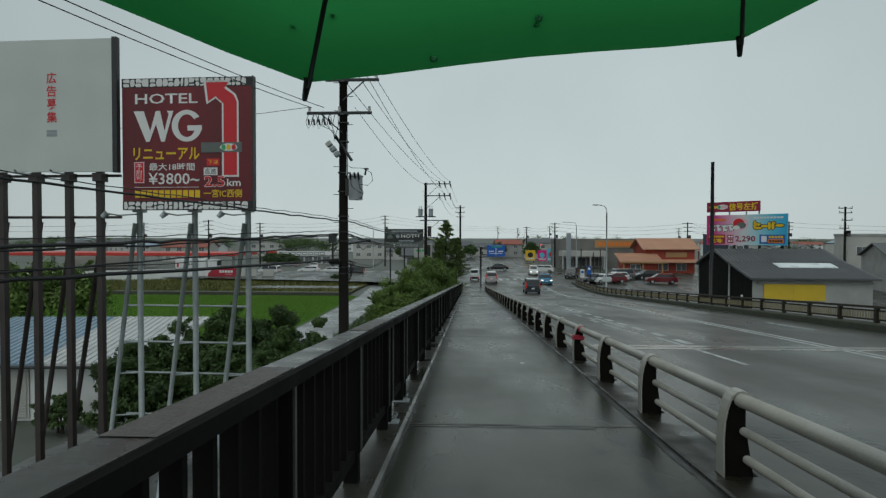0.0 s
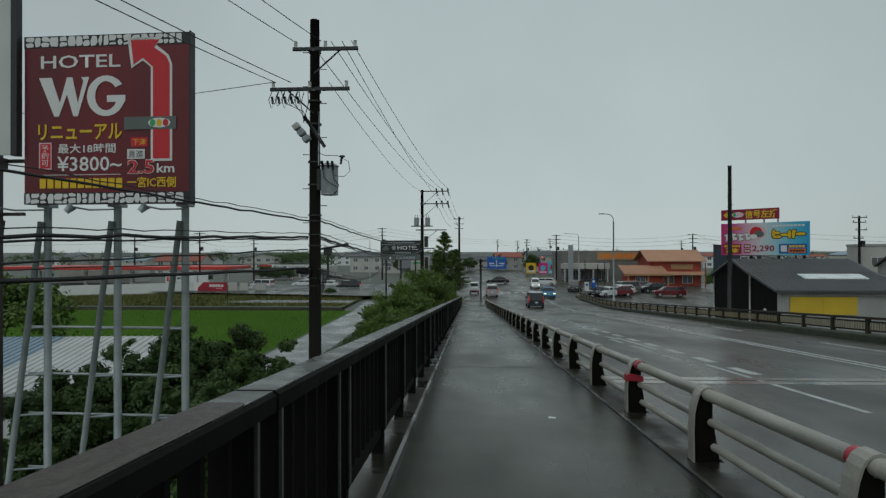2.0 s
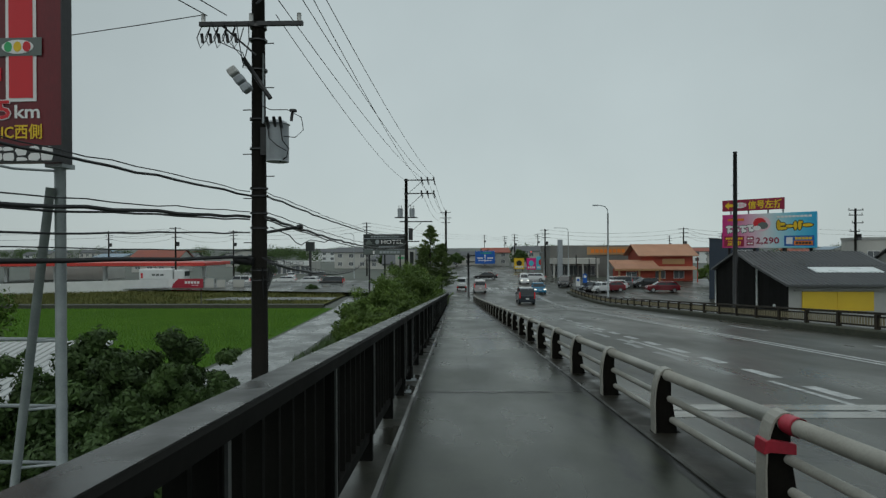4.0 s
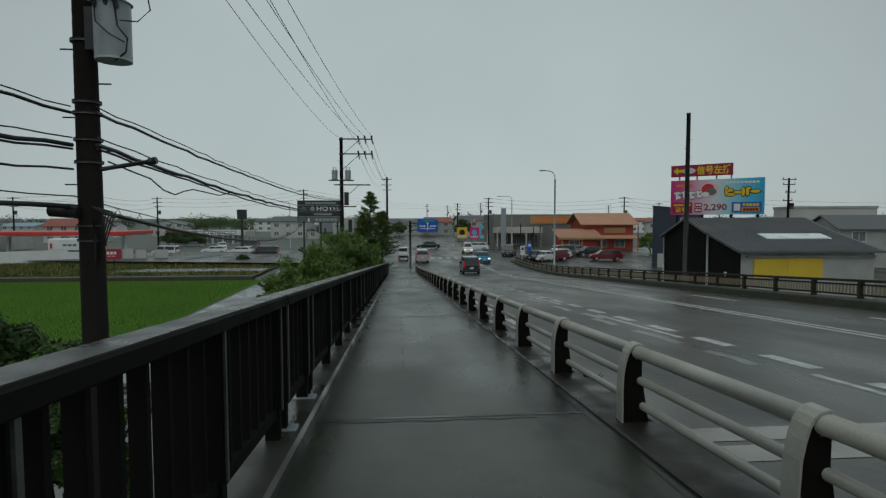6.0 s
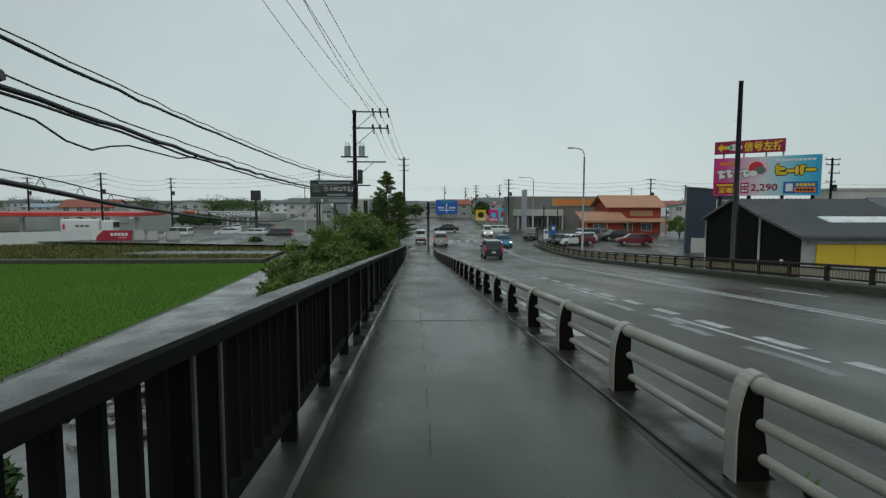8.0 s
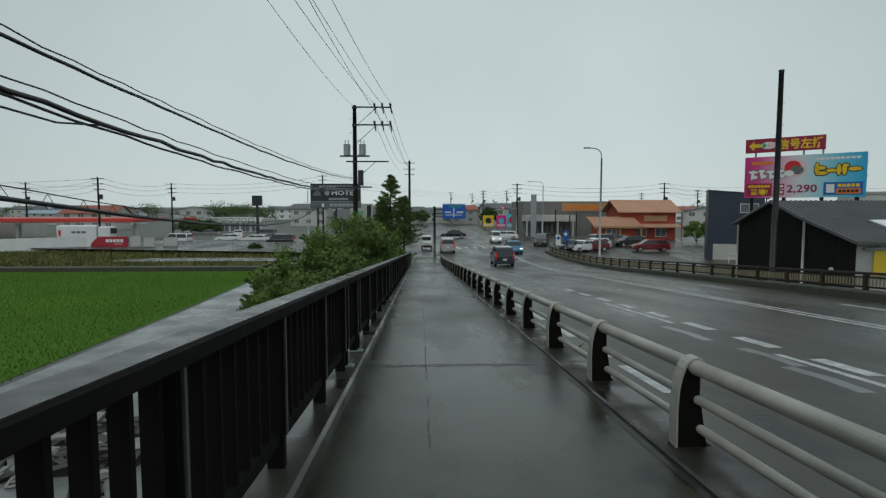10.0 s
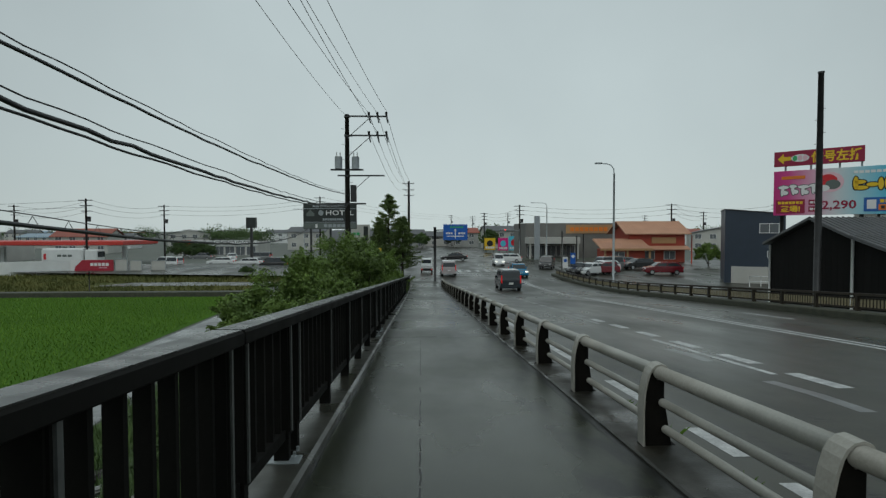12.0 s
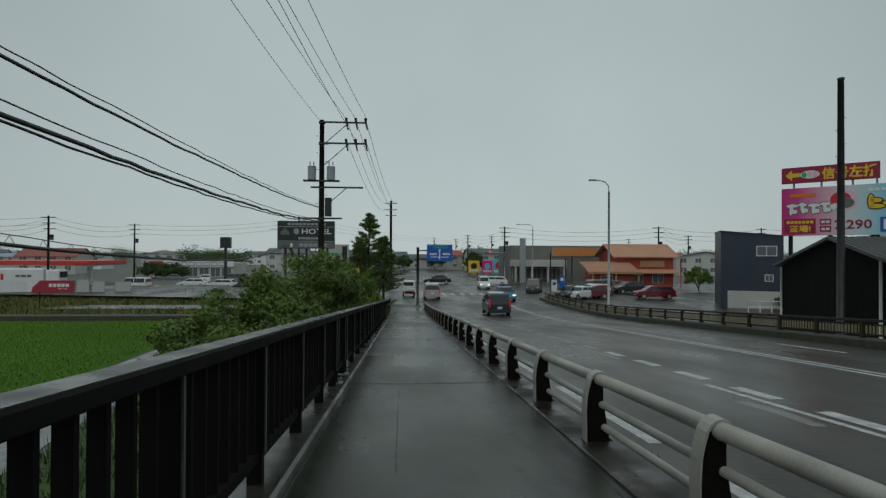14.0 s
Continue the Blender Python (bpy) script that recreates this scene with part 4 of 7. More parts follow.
def bv_sign():
    ang = math.degrees(math.atan2(-4.6, 4.6))
    t = thing("twin_billboard", "bright pink and blue billboard below a plum arrow sign", "billboard", pose(23.2, 56.0, 0.85, 0, 0, ang))
    W = 7.0
    big = part("board", box(B(), 0, W, 0, 0.25, 0, 2.85, 0.01), M_FADE, t)
    patch("price_panel", oval(3.05, 2.0, 0.72, 0.62), M_INKP2, big, -0.014)
    # the two brand words as plain rounded strokes with a dark rim
    for k, (w, h, tilt) in enumerate(((0.30, 0.36, 0.1), (0.22, 0.34, -0.1), (0.32, 0.33, 0.05), (0.26, 0.30, 0.0))):
        x, z = 0.55 + 0.56 * k, 1.62 + 0.05 * (k % 2)
        for g, mt, dp in ((0.05, M_GREYP, -0.016), (0.0, M_INKW, -0.020)):
            patch("brand_stroke", [(px + tilt * (pz - z), pz) for px, pz in oval(x, z + 0.17, w + g, 0.10 + g, 14)], mt, big, dp)
            patch("brand_stroke", [(px + tilt * (pz - z), pz) for px, pz in oval(x - 0.03, z - 0.04, 0.09 + g, h + g, 14)], mt, big, dp - 0.001)
            patch("brand_stroke", oval(x + 0.12, z - 0.18, 0.16 + g, 0.13 + g, 14), mt, big, dp - 0.002)
    patch("date_bar", rect(0.45, 2.3, 1.75, 2.5), M_INKO, big, -0.018)
    patch("round_shape", oval(2.95, 2.05, 0.5, 0.45, 14), M_INKR, big, -0.020)
    patch("round_shape", oval(3.2, 1.85, 0.4, 0.3, 14), M_GREYP, big, -0.022)
    patch("round_shape", oval(2.75, 1.65, 0.3, 0.2, 12), M_INKW, big, -0.024)
    for px, pz, rx, rz in ((4.35, 1.86, 0.13, 0.40), (4.55, 1.92, 0.30, 0.12), (4.62, 1.58, 0.34, 0.12), (5.15, 1.75, 0.30, 0.12), (5.55, 1.78, 0.13, 0.36), (5.85, 1.80, 0.13, 0.38), (6.0, 2.05, 0.07, 0.09), (6.4, 1.80, 0.36, 0.13)):
        patch("brand_stroke", oval(px, pz, rx + 0.06, rz + 0.06, 16), M_INKB, big, -0.016)
        patch("brand_stroke", oval(px, pz, rx, rz, 16), M_INKY, big, -0.022)
    bars("text_bar", 4.2, 2.45, 2.5, 0.16, 9, M_INKW, big, -0.014)
    patch("price_panel", rect(0.15, 0.12, 1.75, 1.0), M_INKM, big, -0.018)
    bars("text_bar", 0.25, 0.72, 1.4, 0.16, 7, M_INKY, big, -0.022)
    lettering("word", "登場!", 0.4, 0.2, 1.1, 0.42, M_INKY, big, -0.022, 0.03)
    for z in (0.2, 0.62):
        patch("price_panel", rect(1.95, z, 2.5, z + 0.34), M_INKM, big, -0.018)
        bars("text_bar", 2.0, z + 0.1, 0.45, 0.14, 2, M_INKW, big, -0.022)
    lettering("word", "2,290", 2.65, 0.25, 1.75, 0.62, M_INKM, big, -0.018, 0.02)
    patch("price_panel", rect(4.75, 0.15, 6.85, 0.98), plain("deep_blue_print", (0.02, 0.12, 0.4), 0.45), big, -0.016)
    patch("cup_shape", rect(4.9, 0.3, 5.35, 0.85), M_INKW, big, -0.020)
    bars("text_bar", 5.5, 0.66, 1.2, 0.2, 5, M_INKY, big, -0.020)
    patch("price_panel", rect(5.45, 0.22, 6.75, 0.56), M_INKO, big, -0.020)
    bars("text_bar", 5.55, 0.3, 1.1, 0.18, 5, M_INKB, big, -0.024)
    top = part("arrow_board", box(B(), 0, 4.75, 0, 0.2, 3.15, 4.1, 0.01), M_INKM, t, "plum arrow board with yellow lettering")
    patch("arrow", [(0.2, 3.62), (0.55, 3.95), (0.55, 3.75), (0.95, 3.75), (0.95, 3.5), (0.55, 3.5), (0.55, 3.3)], M_INKY, top, -0.01)
    patch("signal_panel", oval(1.45, 3.62, 0.5, 0.24), M_INKW, top, -0.01)
    for dx, mt in ((-0.28, M_INKG), (0, M_INKP2), (0.28, M_INKP2)):
        patch("signal_dot", oval(1.45 + dx, 3.62, 0.13, 0.17, 12), mt, top, -0.016)
    lettering("word", "信号左折", 2.05, 3.26, 2.58, 0.72, M_INKY, top, -0.012, 0.03)
    for x in (0.6, 2.0, 3.5, 4.6):
        part("upright", box(B(), x - 0.05, x + 0.05, 0.26, 0.36, 0.3, 4.0), M_GALV, t)
    for x in (0.4, 2.4, 4.6, 6.5):
        part("post", tube(B(), [(x, 0.5, FIELD - 0.85), (x, 0.5, 2.6)], 0.12, 10), M_DARKSTEEL, t)
        part("bracket", box(B(), x - 0.06, x + 0.06, 0.24, 0.5, 1.0, 1.1), M_DARKSTEEL, t)
    for z in (0.2, 2.4):
        part("rear_beam", box(B(), 0.1, W - 0.1, 0.26, 0.38, z, z + 0.1), M_GALV, t)


bv_sign()
tall = thing("tall_dark_pole", "tall dark bare pole standing before the black warehouse", "pole", pose(20.2, 47.7, FIELD + 0.4))
part("shaft", tube(B(), [(0, 0, -0.5), (0, 0, 6), (0, 0, 13.35)], 0.19, 12, r2=0.13), M_DARKSTEEL, tall)
part("top_cap", tube(B(), [(0, 0, 13.34), (0, 0, 13.42)], 0.15, 12), M_DARKSTEEL, tall)
for k in range(12):
    part("step_bolt", tube(B(), [(0.12 if k % 2 else -0.12, 0, 5 + 0.6 * k), (0.28 if k % 2 else -0.28, 0, 5 + 0.6 * k)], 0.012, 6), M_DARKSTEEL, tall)


def g_sign():
    t = thing("hotel_sign", "black hotel sign board on two steel posts above the bushes", "sign", pose(-11.6, 77.0, 0.08, 0, 0, 2))
    W, Hh = 5.3, 2.6
    b = part("board", box(B(), 0, W, 0, 0.3, 0, Hh, 0.02), M_BLACKB, t)
    patch("lower_band", rect(0.05, 0.05, W - 0.05, 0.6), M_GREYP, b, -0.01)
    patch("rule", rect(0.1, 2.02, W - 0.1, 2.08), M_TRAFO, b, -0.01)
    patch("rule", rect(0.1, 0.66, W - 0.1, 0.72), M_TRAFO, b, -0.01)
    bars("text_bar", 0.9, 2.2, 3.6, 0.2, 10, M_TRAFO, b, -0.012)
    patch("brand_shape", [(0.3, 1.3), (1.1, 1.3), (1.1, 1.55), (0.7, 1.95), (0.3, 1.55)], M_GREYP, b, -0.012)
    patch("brand_shape", oval(1.75, 1.62, 0.26, 0.28), M_TRAFO, b, -0.012)
    lettering("word", "HOTEL", 2.25, 1.38, 2.75, 0.5, M_INKW, b, -0.012, 0.01)
    bars("number_bar", 1.9, 0.86, 2.1, 0.22, 9, M_TRAFO, b, -0.012)
    bars("text_bar", 2.0, 0.18, 2.6, 0.3, 6, M_TRAFO, b, -0.014)
    patch("white_figure", rect(1.2, 0.12, 1.4, 0.5), M_INKW, b, -0.014)
    for x in (0.7, 2.65, 4.6):
        part("post", box(B(), x - 0.1, x + 0.1, 0.31, 0.5, FIELD - 0.3, 2.3), M_DARKSTEEL, t)


g_sign()


def road_sign():
    t = thing("direction_sign", "blue overhead direction sign on a grey steel post", "road sign", pose(1.6, 77.0, zp(77)))
    h = 0.2 - zp(77)
    part("post", tube(B(), [(0, 0, -0.2), (0, 0, h)], 0.13, 12), M_DARKSTEEL, t)
    part("post_cap", tube(B(), [(0, 0, h), (0, 0, h + 0.05)], 0.15, 12), M_DARKSTEEL, t)
    for z in (h - 0.25, h - 1.05):
        part("arm", tube(B(), [(0, 0, z), (3.4, 0, z + 0.05)], 0.06, 10), M_DARKSTEEL, t)
    b = part("panel", box(B(), 0.85, 3.3, -0.12, -0.06, h - 1.28, h + 0.34, 0.01), M_BLUE, t)
    z0 = h - 1.28
    patch("border", rect(0.88, z0 + 1.54, 3.27, z0 + 1.56), M_INKW, b, -0.128)
    bars("text_bar", 1.5, z0 + 1.25, 1.4, 0.16, 5, M_INKG, b, -0.13)
    patch("arrow", rect(2.02, z0 + 0.2, 2.12, z0 + 1.05), M_INKW, b, -0.13)
    patch("arrow", [(1.92, z0 + 1.0), (2.22, z0 + 1.0), (2.07, z0 + 1.18)], M_INKW, b, -0.13)
    patch("arrow", rect(1.2, z0 + 0.38, 2.95, z0 + 0.46), M_INKW, b, -0.132)
    bars("text_bar", 1.1, z0 + 0.62, 0.7, 0.18, 3, M_INKW, b, -0.13)
    bars("text_bar", 2.35, z0 + 0.62, 0.75, 0.18, 3, M_INKW, b, -0.13)


road_sign()


# ---- poles and wires ----
def big_pole(x, y, top, tip, label, arms, base=FIELD, r0=0.19, r1=0.12, seats=()):
    """A concrete line pole; arms: (height, from x, to x, braced); seats: where insulators sit on the upper arms."""
    t = thing("utility_pole", label, "utility pole", pose(x, y, base))
    h = top - base
    part("shaft", tube(B(), [(0, 0, -0.3), (0, 0, h * 0.5), (0, 0, h)], r0, 14, r2=r1), M_POLE, t)
    for z, a, b, braced in arms:
        z -= base
        arm = part("cross_arm", box(B(), a, b, -0.16, -0.09, z - 0.045, z + 0.045, 0.006), M_DARKSTEEL, t)
        part("clamp", tube(B(), [(0, 0, z - 0.06), (0, 0, z + 0.06)], r1 + 0.05, 12), M_DARKSTEEL, t)
        if braced:
            e = b if abs(b) > abs(a) else a
            part("brace", tube(B(), [(e * 0.6, -0.12, z - 0.03), (0, -0.12, z - abs(e) * 0.55)], 0.022, 6), M_DARKSTEEL, t)
        if seats and b < 2.3:
            continue
        for px in seats or [a + 0.08 + (b - a - 0.16) * k / 2 for k in range(3)]:
            if seats:
                part("strain_insulator", tube(B(), [(px - 0.02, -0.13, z + 0.24), (px + 0.02, -0.16, z - 0.05), (px + 0.1, -0.3, z - 0.42)], 0.075, 8, r2=0.035), M_DARKSTEEL, arm)
                continue
            ins = tube(B(), [(px, -0.125, z + 0.04), (px, -0.125, z + 0.10), (px, -0.125, z + 0.16), (px, -0.125, z + 0.2)], 0.045, 8)
            part("insulator", ins, M_INSUL, arm, "pale porcelain insulator")
    return t


def step_bolts(t, z0, z1, r):
    k = 0
    z = z0
    while z < z1:
        s = 1 if k % 2 else -1
        part("step_bolt", tube(B(), [(s * r, 0, z), (s * (r + 0.17), 0, z)], 0.011, 6), M_DARKSTEEL, t)
        z += 0.45
        k += 1


def bands(t, heights, r):
    for z in heights:
        part("steel_band", tube(B(), [(0, 0, z - 0.02), (0, 0, z + 0.02)], r, 14), M_DARKSTEEL, t)


P1 = (-4.06, 18.0)
p1 = big_pole(*P1, 7.35, 0, "dark wet concrete utility pole with transformer and cross arms", [(6.55, -0.55, 1.18, True), (5.50, -1.15, 0.95, True)])
step_bolts(p1, 6.2, 12.6, 0.15)
bands(p1, [6.35, 6.55, 7.4, 7.7, 8.05, 8.2, 9.0, 9.6, 10.6, 11.2], 0.178)
can = part("transformer", tube(B(), [(0.42, -0.12, 8.72), (0.42, -0.12, 8.76), (0.42, -0.12, 9.42), (0.42, -0.12, 9.47)], 0.225, 18), M_TRAFO, p1, "grey cylindrical transformer")
part("lid", tube(B(), [(0.42, -0.12, 9.47), (0.42, -0.12, 9.52), (0.42, -0.12, 9.55)], 0.25, 18, r2=0.12), M_TRAFO, can)
for dx in (-0.12, 0.02, 0.14):
    part("bushing", tube(B(), [(0.42 + dx, -0.3, 9.36), (0.42 + dx, -0.42, 9.56)], 0.032, 8), M_CABLE, can)
part("hanger", box(B(), 0.1, 0.22, -0.2, -0.02, 8.85, 9.4), M_DARKSTEEL, can)
part("coil_lead", tube(B(), [(0.1, -0.2, 9.85), (0.35, -0.32, 9.72), (0.7, -0.4, 9.70), (0.98, -0.4, 9.55), (1.02, -0.4, 9.3), (0.85, -0.38, 9.16), (0.6, -0.3, 9.2)], 0.009, 6), M_CABLE, p1)
part("coil_lead", tube(B(), [(0.55, -0.34, 9.4), (0.6, -0.38, 9.1), (0.72, -0.38, 8.95), (0.66, -0.3, 8.8), (0.5, -0.25, 8.7)], 0.012, 6), M_CABLE, p1)
part("coil_lead", tube(B(), [(0.3, -0.34, 9.4), (0.34, -0.4, 9.15), (0.5, -0.4, 9.0), (0.68, -0.38, 8.9)], 0.010, 6), M_CABLE, p1)
pod = part("pin_insulator", tube(B(), [(0.78, -0.4, 9.48), (0.8, -0.4, 9.62), (0.82, -0.4, 9.68)], 0.03, 8), M_CABLE, p1)
part("insulator_skirt", tube(B(), [(0.82, -0.4, 9.66), (0.82, -0.4, 9.70)], 0.07, 10), M_CABLE, pod)
part("switch_bar", tube(B(), [(-0.2, -0.28, 10.75), (0.34, -0.3, 9.95)], 0.045, 8), M_CABLE, p1, "black slanting switch bar")
for k in range(3):
    q = pose(-0.36 + 0.13 * k, -0.34, 10.5 - 0.16 * k, 0, -34, 0)
    part("switch_box", box(B(), -0.13, 0.06, -0.1, 0.1, -0.09, 0.07, 0.03, q), M_TRAFO if k else M_INSUL, p1, "pale grey cutout switch")
for k in range(5):
    x = -1.1 + 0.17 * k
    part("drop_wire", tube(B(), [(x, -0.14, 11.45), (x - 0.06, -0.22, 11.2), (x + 0.02, -0.25, 10.98 + 0.05 * (k % 2)), (x + 0.13, -0.22, 11.15), (x + 0.17, -0.14, 11.42)], 0.010, 6), M_CABLE, p1)
    part("pin_insulator", tube(B(), [(x, -0.14, 11.3), (x + 0.03, -0.16, 11.12)], 0.032, 8), M_CABLE, p1)
part("conduit", tube(B(), [(0.13, -0.12, 9.5), (0.14, -0.12, 10.9)], 0.02, 8), M_GALV, p1)
lb = part("side_bracket", tube(B(), [(0.1, 0, 7.3), (0.85, -0.05, 7.42)], 0.03, 8), M_DARKSTEEL, p1)
part("bracket_cap", tube(B(), [(0.8, -0.05, 7.41), (0.9, -0.05, 7.43)], 0.05, 8), M_DARKSTEEL, lb)
part("closure", tube(B(), [(-0.42, -0.18, 6.75), (-0.05, -0.2, 6.72)], 0.085, 10), M_CABLE, p1, "black cable closure")
for k in range(5):
    z = 6.62 - 0.07 * k
    part("cable_loop", tube(B(), [(0.12, -0.2, 6.8), (0.3 + 0.04 * k, -0.3, 6.72), (0.28, -0.3, z - 0.15), (0.16, -0.22, z - 0.35), (0.13, -0.2, z)], 0.010, 6), M_CABLE, p1)
for k in range(4):
    part("drop_wire", tube(B(), [(-0.9 + 0.25 * k, -0.14, 11.55), (-0.7 + 0.2 * k, -0.25, 11.1), (-0.25, -0.2, 10.9 - 0.1 * k), (-0.15, -0.14, 10.6)], 0.010, 6), M_CABLE, p1)

P2 = (-4.15, 53.6)
p2 = big_pole(*P2, 6.75, 0, "dark utility pole with twin transformers above the bushes", [(6.62, -0.15, 2.35, True), (5.5, -0.15, 2.35, True), (3.15, -0.55, 2.2, True), (1.5, -1.2, 1.1, False)], seats=(1.3, 1.8, 2.32))
step_bolts(p2, 6.5, 12, 0.16)
for sx in (-0.5, 0.5):
    c2 = part("transformer", tube(B(), [(sx, -0.1, 9.55), (sx, -0.1, 9.6), (sx, -0.1, 10.2), (sx, -0.1, 10.25)], 0.22, 14), M_TRAFO, p2, "grey cylindrical transformer")
    for dx in (-0.1, 0.1):
        part("bushing", tube(B(), [(sx + dx, -0.1, 10.25), (sx + dx, -0.15, 10.5)], 0.03, 8), M_INSUL, c2)
part("platform", box(B(), -0.95, 0.95, -0.2, 0.0, 9.45, 9.54), M_DARKSTEEL, p2)
part("rack", box(B(), 0.2, 0.55, -0.2, -0.1, 7.6, 8.6), M_DARKSTEEL, p2)
P3 = (-1.75, 111.5)
p3 = big_pole(*P3, 7.9, 0, "distant utility pole beside the road", [(7.5, -1.0, 0.9, True), (6.5, -1.0, 0.9, True), (5.6, -0.8, 0.8, False)], r0=0.24, r1=0.17)
P0 = (-8.8, -11)
p0 = big_pole(*P0, 7.6, 0, "dark concrete utility pole behind the start", [(6.9, -1, 1, True), (5.8, -1, 1, True)])


def wire(a, b, drop, r, label="thin black overhead wire", n=24):
    pts = sag(a, b, drop, n)
    if "lashed" in label:
        # sheathed cables bound to their carrier hang a little unevenly
        for k in range(1, n):
            pts[k] += Vector((0, 0, 0.035 * noise.noise(Vector((k * 0.9, r * 400, a[2])))))
    w = part("overhead_wire", tube(B(), pts, r, 6), M_CABLE)
    return tagged(w, label, "wire", "overhead wires")


for dx, dx2, z1, z2 in ((-0.1, 1.3, 6.75, 6.8), (0.46, 1.8, 6.75, 6.8), (1.0, 2.4, 6.75, 6.8), (0.75, 1.8, 6.75, 5.7)):
    wire((P1[0] + dx, P1[1] - 0.12, z1), (P2[0] + dx2, P2[1] - 0.12, z2), 0.5, 0.011)
wire((P1[0] + 0.4, P1[1] - 0.12, 5.68), (P2[0], P2[1] - 0.12, 6.6), 0.5, 0.009)
for dx, z in ((1.3, 6.8), (1.8, 6.8), (2.32, 6.8), (1.3, 5.7), (2.32, 5.7)):
    wire((P2[0] + dx, P2[1] - 0.12, z), (P3[0] - 1.0 + (dx - 1.3) * 1.7, P3[1], z + 0.7), 1.1, 0.014)
for dx, z in ((-0.5, 6.77), (0.2, 6.77), (-1.0, 5.7), (-0.6, 5.7)):
    wire((P1[0] + dx, P1[1] - 0.12, z - 0.02), (P0[0] + dx, P0[1], z), 0.6, 0.010)
wire((P1[0] - 1.1, P1[1] - 0.1, 5.7), (-40, 22, 6.5), 1.0, 0.009)
# heavy messenger cables
for z1, z2, z0, r, dr in ((2.05, 2.05, 2.85, 0.021, 0.40), (1.62, 1.35, 1.2, 0.030, 0.50), (1.57, 1.31, 1.15, 0.017, 0.54), (1.30, 1.1, 0.85, 0.016, 0.7), (2.13, 2.1, 2.93, 0.009, 0.37), (1.72, 1.42, 1.3, 0.010, 0.45)):
    if r != 0.016:
        wire((P1[0] + 0.16, P1[1] - 0.1, z1), (P2[0], P2[1] - 0.15, z2), dr, r, "thick black lashed overhead cable", 64)
    wire((P1[0] - 0.16, P1[1] - 0.1, z1), (P0[0], P0[1], z0), 0.08, r, "thick black lashed overhead cable", 64)
for z1, r in ((0.80, 0.035), (0.94, 0.009)):
    wire((P1[0] - 0.15, P1[1] - 0.1, z1), (-10.9, 78, z1 - 0.35), 1.3, r, "thick black lashed overhead cable", 40)
    wire((P1[0] - 0.15, P1[1] - 0.1, z1), (P0[0], P0[1], z1 + 0.5), 0.05, r, "thick black lashed overhead cable", 40)
# hangers that lash the low cable to its messenger
for k in range(60):
    f = (k + 0.5) / 60
    q = Vector((P1[0] - 0.15, P1[1] - 0.1, 0.80)).lerp(Vector((-10.9, 78, 0.45)), f) - Vector((0, 0, 4 * 1.3 * f * (1 - f)))
    if k < 34:
        part("cable_hanger", tube(B(), [q + Vector((0, -0.12, 0.01)), q + Vector((0, 0, 0.14)), q + Vector((0, 0.12, 0.01))], 0.006, 4), M_CABLE, [o for o in scene.objects if o.name.startswith("overhead_wire")][-4])
lp = [(P1[0] + 0.2, 18.1, 1.42), (P1[0] + 0.2, 18.8, 1.34), (P1[0] + 0.2, 19.4, 1.28), (P1[0] + 0.2, 19.9, 1.12), (P1[0] + 0.2, 20.4, 1.06), (P1[0] + 0.2, 20.8, 1.14), (P1[0] + 0.2, 21.3, 1.2)]
lp += [(P1[0] + 0.17, 23, 1.15), (P1[0] + 0.12, 24.2, 1.28)]
tagged(part("slack_cable", tube(B(), lp, 0.012, 6), M_CABLE), "slack loop of black cable below the lines", "cable")


def line_pole(px, d, top, t0=18.4, n=3, label="distant utility pole with cross arms"):
    x, y = 0.1 + ((px - 784) / 993 + 0.038) * d, t0 + d
    t = thing("utility_pole", label, "utility pole", pose(x, y, ground_z(x, y)), group="distant utility poles")
    h = top - ground_z(x, y)
    part("shaft", tube(B(), [(0, 0, -0.2), (0, 0, h)], 0.2, 8, r2=0.13), M_POLE, t)
    for k in range(n):
        part("cross_arm", box(B(), -1.1 + 0.2 * k, 1.0, -0.08, 0.08, h - 0.3 - 0.85 * k, h - 0.18 - 0.85 * k), M_DARKSTEEL, t)
    part("transformer", tube(B(), [(0.45, 0, h - 3.6), (0.45, 0, h - 2.8)], 0.28, 8), M_DARKSTEEL, t)
    return Vector((x, y, top))


far_tops = [line_pole(px, d, z) for px, d, z in ((60, 114, 5), (181, 92, 5), (309, 114, 5), (573, 120, 7), (920, 114, 5), (858, 163, 5), (1190, 106, 4.9), (1145, 190, 5), (1250, 148, 4.8), (900, 200, 6), (838, 240, 6), (800, 260, 7), (1380, 120, 5.5))]
t = thing("utility_pole", "dark utility pole with crowded cross arms beside a beige block", "utility pole", pose(56.4, 87.0, FLAT - 0.06), group="distant utility poles")
part("shaft", tube(B(), [(0, 0, -0.2), (0, 0, 11.7)], 0.2, 10, r2=0.14), M_POLE, t)
for z, a, b in ((11.4, -1.1, 1.0), (10.7, -1.0, 0.9), (9.6, -0.6, 1.0), (8.4, -0.9, 0.5)):
    arm = part("cross_arm", box(B(), a, b, -0.2, -0.1, z, z + 0.12), M_DARKSTEEL, t)
    for px in (a + 0.1, b - 0.1):
        part("insulator", tube(B(), [(px, -0.15, z + 0.1), (px, -0.15, z + 0.35)], 0.06, 8), M_INSUL, arm)
part("transformer", tube(B(), [(0.5, 0, 7.2), (0.5, 0, 8.1)], 0.3, 12), M_DARKSTEEL, t)
